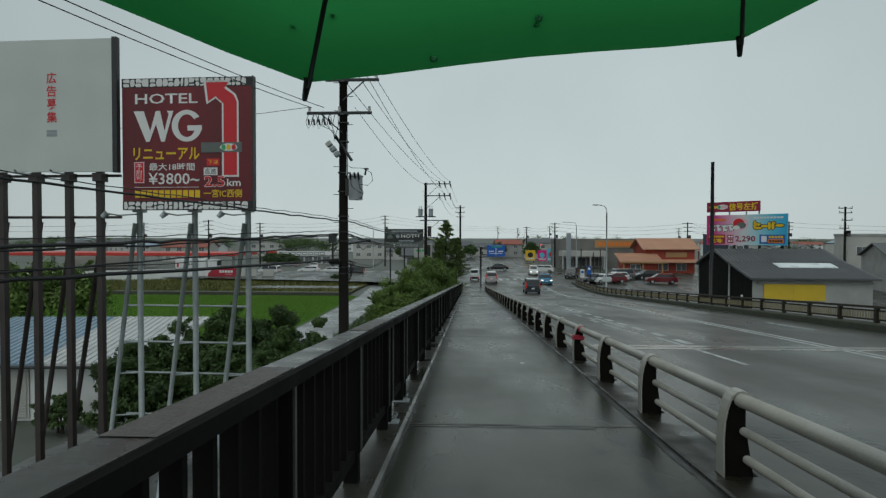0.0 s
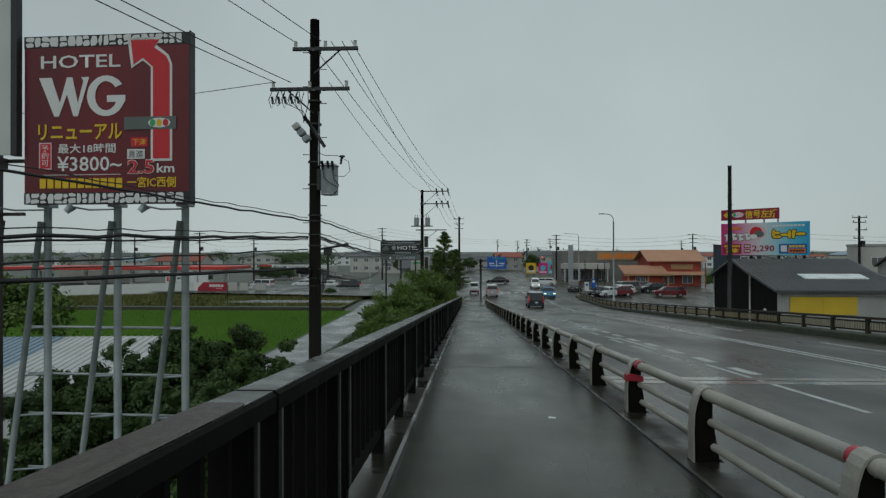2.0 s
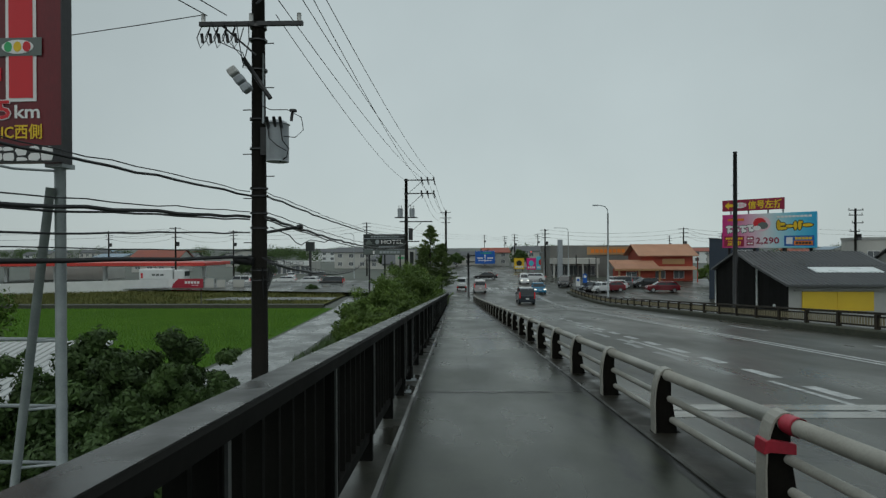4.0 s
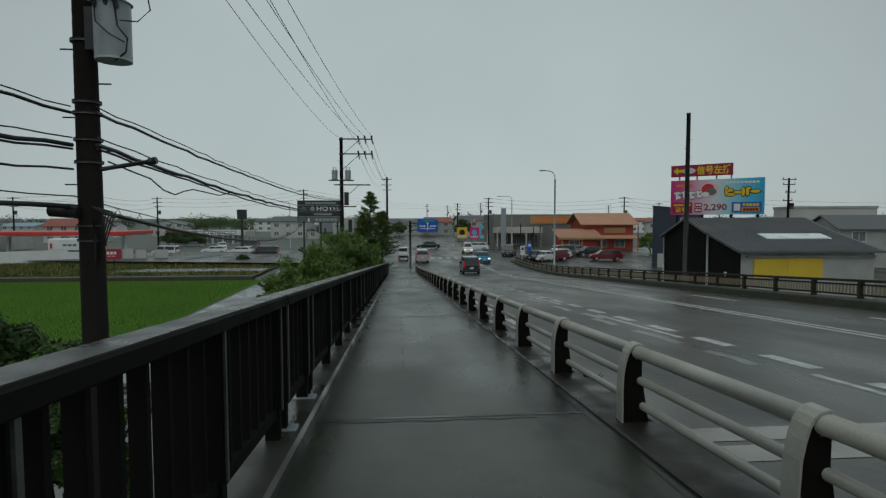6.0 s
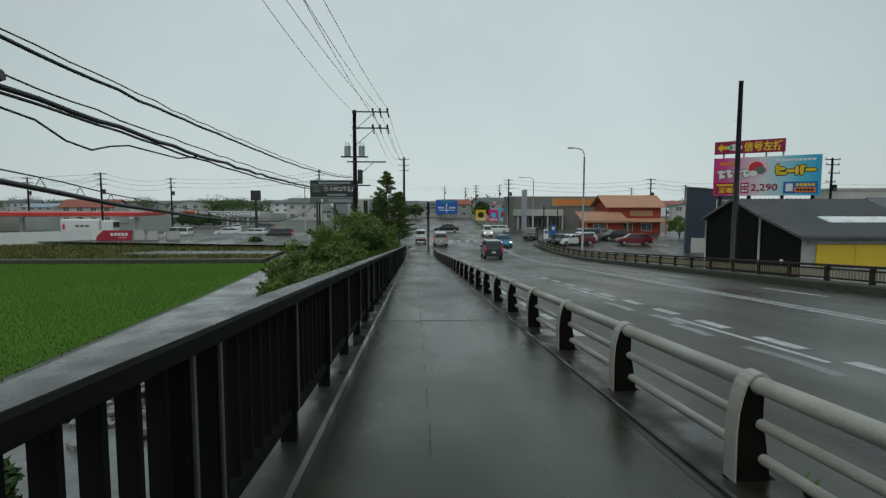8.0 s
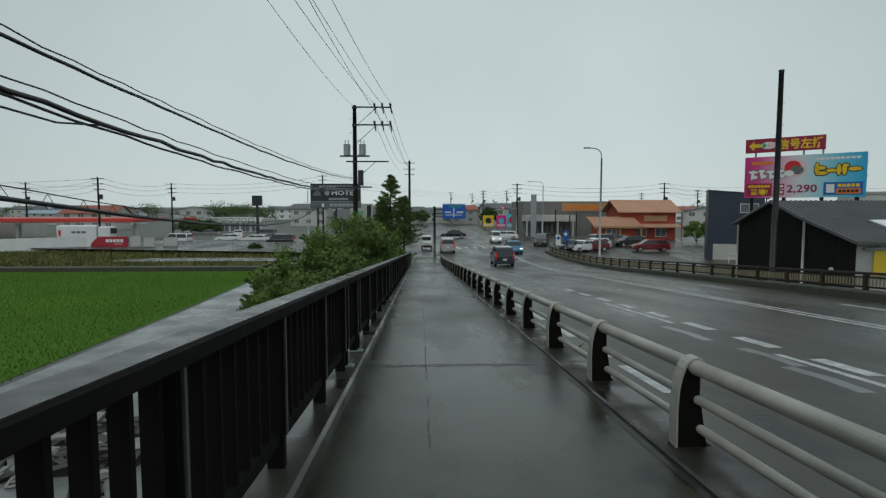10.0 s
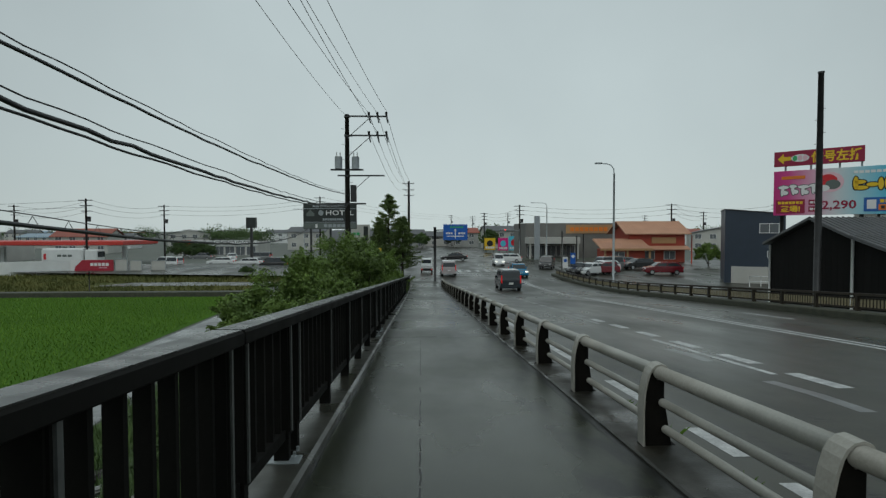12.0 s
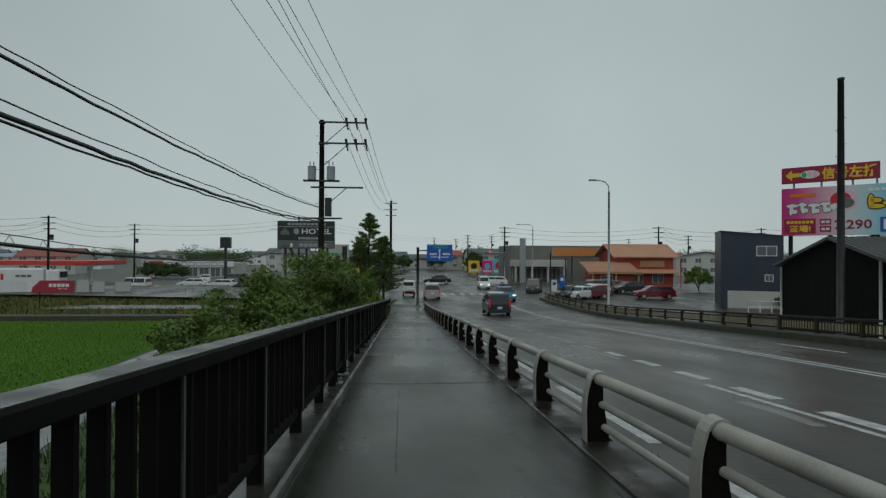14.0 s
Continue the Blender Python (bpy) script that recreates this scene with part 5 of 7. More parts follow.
for a, b in ((0, 1), (1, 2), (2, 3), (4, 5), (5, 10), (10, 11), (6, 8), (4, 6), (6, 12), (3, 11)):
    for dz in (-0.2, -1.0, -1.9):
        wire(far_tops[a] + Vector((0.6, 0, dz)), far_tops[b] + Vector((0.6, 0, dz)), 0.9, 0.022, "distant thin overhead wire", 10)
for dz in (-0.3, -1.3):
    wire(far_tops[1] + Vector((0, 0, dz)), (-120, 100, 5 + dz), 1.2, 0.022, "distant thin overhead wire", 10)
    wire(far_tops[12] + Vector((0, 0, dz)), (150, 120, 5 + dz), 1.2, 0.022, "distant thin overhead wire", 10)


def street_lamp(x, y, top, reach, base):
    t = thing("street_lamp", "tall pale grey street lamp with a curved arm", "street lamp", pose(x, y, base))
    h = top - base
    part("pole", tube(B(), [(0, 0, -0.1), (0, 0, h * 0.5), (0, 0, h - 0.8)], 0.10, 12, r2=0.07), M_GALV, t)
    arm = part("arm", tube(B(), [(0, 0, h - 0.8), (-0.04, 0, h - 0.4), (-0.25, 0, h - 0.12), (-0.6, 0, h), (-reach, 0, h + 0.04)], 0.045, 8), M_GALV, t)
    part("lamp_head", box(B(), -reach - 0.45, -reach + 0.1, -0.12, 0.12, h - 0.02, h + 0.1, 0.03), M_TRAFO, arm)


street_lamp(15.6, 64.5, 5.2, 1.1, zr(64.5) + 0.0)
street_lamp(22.3, 118, 4.7, 2.4, FLAT - 0.1)
street_lamp(-22, 128, 4.0, 1.6, FIELD + 0.3)


# ---- trees and bushes ----
def leaves(name, blobs, n, size, material, parent, seed, flat=0.6, droop=0.0):
    """A crown of many single leaves scattered through overlapping clumps."""
    rg = np.random.default_rng(seed)
    c = np.array([b[:3] for b in blobs], float)
    r = np.array([b[3] for b in blobs], float)
    w = r ** 2.2
    k = rg.choice(len(blobs), n, p=w / w.sum())
    d = rg.normal(size=(n, 3))
    d /= np.linalg.norm(d, axis=1, keepdims=True)
    rad = r[k] * (0.3 + 1.05 * rg.random(n) ** 0.7) * (1 + 0.18 * np.sin(5 * d[:, 0] + k) * np.cos(4 * d[:, 1]))
    p = c[k] + d * rad[:, None] * np.array([1, 1, 0.85])
    u = rg.normal(size=(n, 3))
    u -= d * (u * d).sum(1, keepdims=True) * flat
    u[:, 2] -= droop
    u /= np.linalg.norm(u, axis=1, keepdims=True)
    v = np.cross(u, d + 0.5 * rg.normal(size=(n, 3)))
    v /= np.linalg.norm(v, axis=1, keepdims=True)
    s = size * rg.uniform(0.6, 1.3, (n, 1))
    q = np.stack([p - u * s, p + v * s * 0.45, p + u * s, p - v * s * 0.45], 1).reshape(-1, 3)
    f = np.arange(len(q)).reshape(-1, 4)
    return raw(name, q.tolist(), f.tolist(), material, parent)


def bush(x, y, top, spread, seed, material, label, base=FIELD, n=5200, size=0.11, name="shrub", cat="bush"):
    rnd = random.Random(seed)
    t = thing(name, label, cat, pose(x, y, base))
    h = top - base
    blobs = []
    for k in range(64):
        a = rnd.uniform(0, 2 * math.pi)
        q = spread * math.sqrt(rnd.random()) * 0.95
        z = h * (0.3 + 0.62 * math.sqrt(max(0, 1 - (q / spread) ** 2))) * rnd.uniform(0.62, 1.04)
        blobs.append((q * math.cos(a), q * math.sin(a), z, spread * rnd.uniform(0.1, 0.24)))
    blobs.append((0, 0, h - spread * 0.18, spread * 0.18))
    bm = B()
    for k in range(5):
        bx, by, bz, br = blobs[9 * k]
        tube(bm, [(0.06 * k - 0.1, 0.05 * (k % 2), -0.1), (bx * 0.3, by * 0.3, bz * 0.5), (bx * 0.8, by * 0.8, bz)], 0.055, 6, r2=0.015)
    part("trunk", bm, M_BARK, t)
    leaves("crown", blobs, n, size, material, t, seed)
    # long whippy shoots that break the outline
    rg = np.random.default_rng(seed + 50)
    shoots = []
    for k in range(44):
        b = blobs[rnd.randrange(len(blobs))]
        a, up = rnd.uniform(0, 6.28), rnd.uniform(0.2, 1.0)
        L = b[3] * rnd.uniform(1.2, 2.2)
        d = Vector((math.cos(a), math.sin(a), up)).normalized()
        for j in range(5):
            q = Vector(b[:3]) + d * L * (0.7 + 0.12 * j)
            shoots.append((q.x, q.y, q.z, 0.07))
    leaves("outer_foliage", shoots, 5200, size * 0.9, material, t, seed + 9)
    return t


for i, (x, y, top, sp) in enumerate(((-3.9, 51.0, -0.35, 2.1), (-2.9, 46.5, -1.0, 1.5), (-4.9, 44.6, -1.1, 1.9), (-3.2, 41.0, -1.95, 1.35), (-5.6, 40.5, -2.2, 1.35), (-4.4, 37.6, -2.9, 1.5), (-3.0, 56.5, -1.3, 1.6))):
    bush(x, y, top + 0.25, sp * 1.28, 20 + i, M_LEAF, "dense leafy roadside bush growing past the railing", n=26000, size=0.07)
for i, (x, y, top, sp) in enumerate(((-10.0, 18.8, -1.35, 1.35), (-8.6, 19.8, -0.9, 1.5), (-7.4, 18.6, -1.25, 1.4), (-6.9, 20.0, -0.95, 1.4), (-5.15, 19.0, -1.25, 0.95), (-6.1, 18.3, -1.45, 1.0), (-6.6, 16.9, -2.3, 1.3), (-9.2, 16.8, -2.6, 1.2), (-7.9, 18.0, -1.75, 1.5), (-6.5, 17.6, -1.8, 1.3), (-11.2, 18.0, -1.9, 1.4))):
    bush(x, y, top, sp, 60 + i, M_LEAFD, "dark wet bush below the ramp railing", n=30000, size=0.07)
for i, (x, y, top, sp) in enumerate(((-3.0, 11.0, -4.3, 1.1), (-2.6, 30.5, -4.7, 0.9), (-5.2, 33.5, -4.9, 0.9), (-2.5, 34.5, -4.6, 1.0))):
    bush(x, y, top, sp, 80 + i, M_LEAFD, "low dark bush at the foot of the ramp wall", n=6000, size=0.085)
bush(-27, 34.5, 0.1, 3.5, 90, M_LEAF, "broad yellow-green tree behind the shed", n=9000, size=0.16, name="garden_tree", cat="tree")
bush(-33, 35.5, 0.3, 3.5, 91, M_LEAF, "broad yellow-green tree behind the shed", n=8000, size=0.16, name="garden_tree", cat="tree")
bush(-15.6, 20.6, -4.6, 0.75, 92, M_LEAFD, "small round bush against the shed wall", n=2500, size=0.09)
bush(-12.4, 21.4, -5.0, 0.7, 93, M_LEAFD, "small round bush against the shed wall", n=2000, size=0.09)
bush(-22.5, 94, -4.9, 0.9, 94, M_LEAFD, "small clipped bush by the car park edge", n=1500, size=0.12)


def weeds():
    """Knee-high weeds on the verge."""
    rg = np.random.default_rng(8)
    n = 26000
    x, y = rg.uniform(-10, -1.4, n), rg.uniform(8, 66, n)
    keep = x > np.interp(y, [12, 20, 28.5, 32.5, 36, 42], [-6.2, -5.1, -5.1, -7.2, -9.4, -10.1])
    x, y = x[keep], y[keep]
    n = len(x)
    h = rg.uniform(0.12, 0.5, n) * (0.6 + 0.6 * (np.sin(x * 1.3) * np.cos(y * 0.7) > 0))
    a = rg.uniform(0, 2 * np.pi, n)
    w, ln = 0.03, rg.uniform(0.05, 0.25, n)
    z0 = np.full(n, FIELD + 0.01)
    p = np.stack([x - w * np.sin(a), y + w * np.cos(a), z0], -1)
    q = np.stack([x + w * np.sin(a), y - w * np.cos(a), z0], -1)
    r = np.stack([x + ln * np.cos(a), y + ln * np.sin(a), z0 + h], -1)
    v = np.stack([p, q, r], 1).reshape(-1, 3)
    tagged(raw("weeds", v.tolist(), np.arange(len(v)).reshape(-1, 3).tolist(), M_LEAFD), "tangled wet green weeds on the verge", "weeds", kind="stuff")


weeds()


def bank_grass():
    rg = np.random.default_rng(18)
    n = 30000
    x, y = rg.uniform(-85, -16, n), rg.uniform(72.7, 95, n)
    keep = ~((x > -34) & (y > 77.5) & (y < 82.5))
    x, y = x[keep], y[keep]
    n = len(x)
    a, ln, h, w = rg.uniform(0, 2 * np.pi, n), rg.uniform(0.1, 0.35, n), rg.uniform(0.1, 0.45, n), 0.06
    z0 = FIELD + 0.3 - 0.2 * (y - 72.5) / 22.5
    v = np.stack([np.stack([x - w * np.sin(a), y + w * np.cos(a), z0], -1), np.stack([x + w * np.sin(a), y - w * np.cos(a), z0], -1), np.stack([x + ln * np.cos(a), y + ln * np.sin(a), z0 + h], -1)], 1).reshape(-1, 3)
    tagged(raw("bank_grass", v.tolist(), np.arange(len(v)).reshape(-1, 3).tolist(), M_DRYG), "rough wet grass tufts on the bank", "grass", kind="stuff")


bank_grass()


def conifer(x, y, top, base, seed, spread):
    rnd = random.Random(seed)
    t = thing("conifer_tree", "dark ragged conifer standing beside the footway", "tree", pose(x, y, base))
    h = top - base
    part("trunk", tube(B(), [(0, 0, -0.2), (0, 0, h * 0.5), (0, 0, h * 0.97)], 0.16, 8, r2=0.02), M_BARK, t)
    verts, faces = [], []
    limb = B()
    for k in range(170):
        f = rnd.random() ** 0.8
        z = h * (0.16 + 0.83 * f)
        L = spread * (1 - f) ** 0.75 * rnd.uniform(0.75, 1.2) + 0.18
        a = rnd.uniform(0, 2 * math.pi)
        tip = Vector((math.cos(a) * L, math.sin(a) * L, z + L * rnd.uniform(-0.05, 0.3)))
        root = Vector((0, 0, z - 0.1))
        tube(limb, [root, tip], 0.018, 4, r2=0.006)
        for j in range(80):
            s = rnd.uniform(0.2, 1.03)
            p = root.lerp(tip, s)
            d = Vector((rnd.gauss(0, 1), rnd.gauss(0, 1), rnd.gauss(0.25, 0.6))).normalized()
            ln = rnd.uniform(0.15, 0.4)
            side = d.cross(Vector((rnd.random(), rnd.random(), 1))).normalized() * 0.058
            i = len(verts)
            verts += [p - side, p + side, p + d * ln]
            faces.append((i, i + 1, i + 2))
    part("limbs", limb, M_BARK, t)
    raw("crown", verts, faces, M_NEEDLE, t)


conifer(-3.6, 86.5, 4.1, FLAT - 0.2, 3, 3.0)
conifer(-1.9, 84.0, 1.5, FLAT - 0.2, 4, 2.1)
conifer(-4.4, 82.5, 0.9, FLAT - 0.2, 5, 1.6)


def far_woods():
    """Tree lines along the horizon."""
    rg = np.random.default_rng(33)
    rnd = random.Random(33)
    blobs = []
    for k in range(240):
        a = rnd.uniform(-0.95, 1.05)
        d = rnd.uniform(190, 420)
        if abs(a - 0.02) < 0.05:
            continue
        x, y = d * math.tan(a), 20 + d
        r = rnd.uniform(2.0, 4.5)
        g = ground_z(x, y)
        for j in range(4):
            blobs.append((x + rnd.uniform(-3, 3) * 1.6, y + rnd.uniform(-3, 3), g + r * 0.75 + rnd.uniform(0, 1.6), r * rnd.uniform(0.5, 0.9)))
    ob = leaves("far_woods", blobs, 110000, 0.36, M_LEAFD, None, 34)
    tagged(ob, "hazy dark tree lines far across the plain", "trees", kind="stuff")


far_woods()


# ---- buildings ----
def gable_roof(t, x0, x1, y0, y1, ze, zt, material, over=0.4, along="x", thick=0.14):
    if along == "x":
        ym = (y0 + y1) / 2
        o = [(y0 - over, ze - 0.1), (ym, zt), (y1 + over, ze - 0.1), (y1 + over, ze - 0.1 + thick), (ym, zt + thick), (y0 - over, ze - 0.1 + thick)]
        m = Matrix(((0, 1, 0, 0), (1, 0, 0, 0), (0, 0, 1, 0), (0, 0, 0, 1)))
        return part("roof", prism(B(), o, x0 - over, x1 + over, 0, m), material, t)
    xm = (x0 + x1) / 2
    o = [(x0 - over, ze - 0.1), (xm, zt), (x1 + over, ze - 0.1), (x1 + over, ze - 0.1 + thick), (xm, zt + thick), (x0 - over, ze - 0.1 + thick)]
    return part("roof", prism(B(), o, y0 - over, y1 + over), material, t)


def window(t, x, z, w, h, y, face="front"):
    """A framed pane set in the wall that faces the ramp."""
    fr = B()
    for a, b, c, d in ((x - 0.06, x + w + 0.06, z - 0.06, z), (x - 0.06, x + w + 0.06, z + h, z + h + 0.06), (x - 0.06, x, z, z + h), (x + w, x + w + 0.06, z, z + h), (x + w / 2 - 0.025, x + w / 2 + 0.025, z, z + h)):
        box(fr, a, b, y - 0.07, y + 0.02, c, d)
    win = part("window", fr, M_WHITE, t)
    part("pane", box(B(), x, x + w, y - 0.03, y - 0.005, z, z + h), M_HAZEGLASS, win)
    return win


def house(x, y, w, d, h, rise, wall, roof, turn, label, along="x", storeys=2):
    base = ground_z(x, y)
    t = thing("house", label, "house", pose(x, y, base, 0, 0, turn), group="distant houses")
    bm = box(B(), -w / 2, w / 2, -d / 2, d / 2, -0.2, h)
    part("wall", bm, wall, t)
    if rise > 0:
        if along == "x":
            o = [(-d / 2, h - 0.05), (0, h + rise - 0.1), (d / 2, h - 0.05)]
            m = Matrix(((0, 1, 0, 0), (1, 0, 0, 0), (0, 0, 1, 0), (0, 0, 0, 1)))
            part("gable", prism(B(), o, -w / 2, w / 2, 0, m), wall, t)
        else:
            part("gable", prism(B(), [(-w / 2, h - 0.05), (0, h + rise - 0.1), (w / 2, h - 0.05)], -d / 2, d / 2), wall, t)
        gable_roof(t, -w / 2, w / 2, -d / 2, d / 2, h, h + rise, roof, along=along)
    else:
        part("parapet", box(B(), -w / 2 - 0.1, w / 2 + 0.1, -d / 2 - 0.1, d / 2 + 0.1, h - 0.002, h + 0.35), roof, t)
    for s in range(storeys):
        n = max(2, int(w / 3.2))
        for k in range(n):
            window(t, -w / 2 + (k + 0.5) * w / n - 0.7, 0.9 + s * h / storeys, 1.4, 1.1, -d / 2)
    return t


rn = random.Random(77)
walls, roofs = (M_PALE, M_GREYW, M_WHITE, M_PALE), (M_ROOFG, M_ROOFG, M_ROOFG, M_BLUEROOF, M_ROOFG, M_REDROOF)
for k in range(74):
    d = rn.uniform(135, 330)
    a = rn.uniform(-0.80, 0.90)
    if (-0.11 < a < 0.1 and d < 190) or (a < -0.2 and d < 185) or (0.1 < a < 0.5 and d < 150):
        continue
    house(d * a, 18 + d, rn.uniform(7, 15), rn.uniform(6, 9), rn.choice((2.7, 4.3, 4.6, 3.6)), rn.choice((1.1, 1.3, 0, 1.4)), rn.choice(walls), rn.choice(roofs), rn.uniform(-25, 25),
          "distant pale house among the rain-grey roofs", rn.choice("xy"), 2)


for x, y, w, h, r, wl_, rf in ((-14, 176, 9, 4.6, 1.5, M_PALE, M_ROOFG), (-4, 196, 10, 4.4, 1.4, M_GREYW, M_ROOFG), (5, 214, 12, 3.6, 1.4, M_PALE, M_ROOFG), (14, 205, 9, 4.6, 1.5, M_GREYW, M_REDROOF), (24, 190, 10, 5.2, 1.4, M_PALE, M_ROOFG), (33, 178, 11, 4.8, 0, M_GREYW, M_ROOFG), (44, 168, 10, 5.0, 1.5, M_PALE, M_ROOFG)):
    house(x, y, w, 7, h, r, wl_, rf, rn.uniform(-15, 15), "distant house closing the view along the road", "x", 2)
for i, (x, y, top, sp) in enumerate(((-8, 170, 0.2, 2.6), (0.5, 185, -0.6, 2.4), (10, 192, 0.0, 2.8), (19.5, 176, 0.4, 2.6), (28, 170, -0.5, 2.4), (-19, 165, 0.0, 2.6))):
    bush(x, y, top, sp, 120 + i, M_LEAFD, "far roadside tree dim in the rain", base=ground_z(x, y), n=6000, size=0.18, name="roadside_tree", cat="tree")


def warehouse():
    t = thing("warehouse", "old warehouse with black gable wall and grey roof", "warehouse", pose(21.1, 42.75, 0, 0, 0, -3))
    L = 8.4
    prof = [(0, -6), (11.0, -6), (11.0, -0.95), (6.95, 0.45), (3.85, -0.5), (0, -1.48)]
    m = Matrix(((0, 1, 0, 0), (1, 0, 0, 0), (0, 0, 1, 0), (0, 0, 0, 1)))
    part("wall", prism(B(), prof, 0, L, 0, m), M_GREYW, t, "grey rendered wall")
    # black boards on the gable
    n = 24
    for k in range(n):
        a, b = 11.0 * k / n, 11.0 * (k + 1) / n - 0.012
        zt = lambda q: np.interp(q, [0, 3.85, 6.95, 11.0], [-1.48, -0.5, 0.45, -0.95])  # noqa: E731
        part("board", prism(B(), [(a, -6), (b, -6), (b, float(zt(b))), (a, float(zt(a)))], -0.05, -0.004, 0, m), M_BLACKW, t, "black weathered board")
    for (ya, za), (yb, zb) in (((-0.45, -1.56), (3.85, -0.5)), ((3.85, -0.5), (6.95, 0.47)), ((6.95, 0.47), (11.4, -1.0))):
        o = [(ya, za), (yb, zb), (yb, zb + 0.12), (ya, za + 0.12)]
        slope = part("roof_slope", prism(B(), o, -0.35, L + 0.35, 0, m), M_ROOFG, t)
        nb = 30
        for k in range(nb):
            x = -0.3 + (L + 0.6) * k / nb
            part("roof_rib", tube(B(), [(x, ya, za + 0.125), (x, yb, zb + 0.125)], 0.045, 5), M_ROOFG, slope)
    part("skylight", prism(B(), [(2.1, -0.80), (3.2, -0.52), (3.2, -0.46), (2.1, -0.74)], 2.9, 7.2, 0, m), M_SKYL, t, "long pale plastic skylight")
    sh = part("shutter", box(B(), 0.8, 5.1, -0.08, -0.004, -3.1, -1.9), M_YELLOW, t, "yellow sliding door")
    part("door_edge", box(B(), 2.9, 2.96, -0.11, -0.079, -3.1, -1.9), M_YELLOW, sh)
    part("header", box(B(), 0.3, L, -0.14, -0.004, -1.86, -1.72), M_WALLC, t)
    part("downpipe", tube(B(), [(-0.15, 3.85, -6), (-0.15, 3.85, -0.55)], 0.07, 8), M_WHITE, t, "white downpipe")
    part("downpipe", tube(B(), [(-0.15, 10.9, -6), (-0.15, 10.9, -1.0)], 0.06, 8), M_WHITE, t)
    part("meter", tube(B(), [(-0.12, 1.6, -3.0), (-0.05, 1.6, -3.0)], 0.14, 10), M_WHITE, t)


warehouse()


def navy_house():
    t = thing("navy_building", "dark navy clad cube building with small windows", "building", pose(30.9, 75.7, 0, 0, 0, -25))
    base = ground_z(30, 76)
    w, d = 5.3, 6
    prof = [(0, base - 0.1), (w, base - 0.1), (w, 1.45), (0, 1.95)]
    part("wall", prism(B(), prof, 0, d), M_NAVY, t)
    part("plinth", box(B(), 0.6, w - 0.004, -0.06, -0.003, base, base + 1.7), M_PALE, t, "pale rendered plinth")
    part("coping", prism(B(), [(-0.08, 1.95), (w + 0.08, 1.45), (w + 0.08, 1.55), (-0.08, 2.05)], -0.08, d), M_DARKSTEEL, t)
    window(t, 3.1, -0.35, 1.6, 0.85, 0)
    window(t, 3.8, -2.75, 0.6, 0.55, 0)
    for k in range(1, 12):
        part("cladding_seam", box(B(), w * k / 12 - 0.01, w * k / 12 + 0.01, -0.02, 0.0, base + 2.4, 1.9 - 0.5 * k / 12), M_NAVY, t)


navy_house()


def restaurant():
    base = ground_z(38, 112)
    t = thing("restaurant", "orange-red restaurant with salmon tiled gable roof", "restaurant", Matrix(((1.2, 0, 0, -7.8), (0, 1, 0, 0), (0, 0, 1, 0), (0, 0, 0, 1))))
    part("wall", box(B(), 35.4, 43.3, 112, 120, base - 0.1, -0.7), M_ORANGE, t)
    m = Matrix(((0, 1, 0, 0), (1, 0, 0, 0), (0, 0, 1, 0), (0, 0, 0, 1)))
    part("gable", prism(B(), [(112, -0.72), (116, 1.1), (120, -0.72)], 35.4, 43.3, 0, m), M_ORANGE, t)
    roof = gable_roof(t, 35.4, 43.3, 112, 120, -0.7, 1.3, M_ORROOF, over=0.7)
    for k in range(26):
        x = 34.8 + 9.1 * k / 25
        part("tile_ridge", tube(B(), [(x, 111.3, -0.66), (x, 116, 1.46)], 0.06, 5), M_ORROOF, roof)
    part("wing", box(B(), 31.0, 36.5, 108.5, 112.02, base - 0.1, -3.1), M_ORANGE, t)
    wr = part("wing_roof", prism(B(), [(107.8, -3.2), (112.4, -1.7), (112.4, -1.5), (107.8, -3.0)], 30.4, 37.2, 0, m), M_ORROOF, t)
    for k in range(30):
        x = 30.5 + 6.6 * k / 29
        part("tile_ridge", tube(B(), [(x, 107.8, -2.98), (x, 112.4, -1.48)], 0.05, 5), M_ORROOF, wr)
    part("fascia", box(B(), 30.3, 37.3, 107.66, 107.79, -3.32, -3.0), M_TAN, t)
    for x in (31, 34, 37):
        part("column", box(B(), x - 0.12, x + 0.12, 107.9, 108.14, base, -3.2), M_TAN, t)
    part("awning", prism(B(), [(110.6, -3.35), (112.0, -2.85), (112.0, -2.7), (110.6, -3.2)], 37.4, 43.6, 0, m), M_ORROOF, t)
    part("sign_board", box(B(), 38.6, 42.0, 111.85, 111.996, -2.3, -1.3, 0.02), M_TAN, t)
    for x in (32.2, 37.5, 40.4):
        window(t, x, -4.9, 1.5, 1.3, 108.5 if x < 36 else 112)
    part("chimney_post", tube(B(), [(42.4, 107.4, base), (42.4, 107.4, -0.9)], 0.09, 8), M_ORANGE, t)


restaurant()


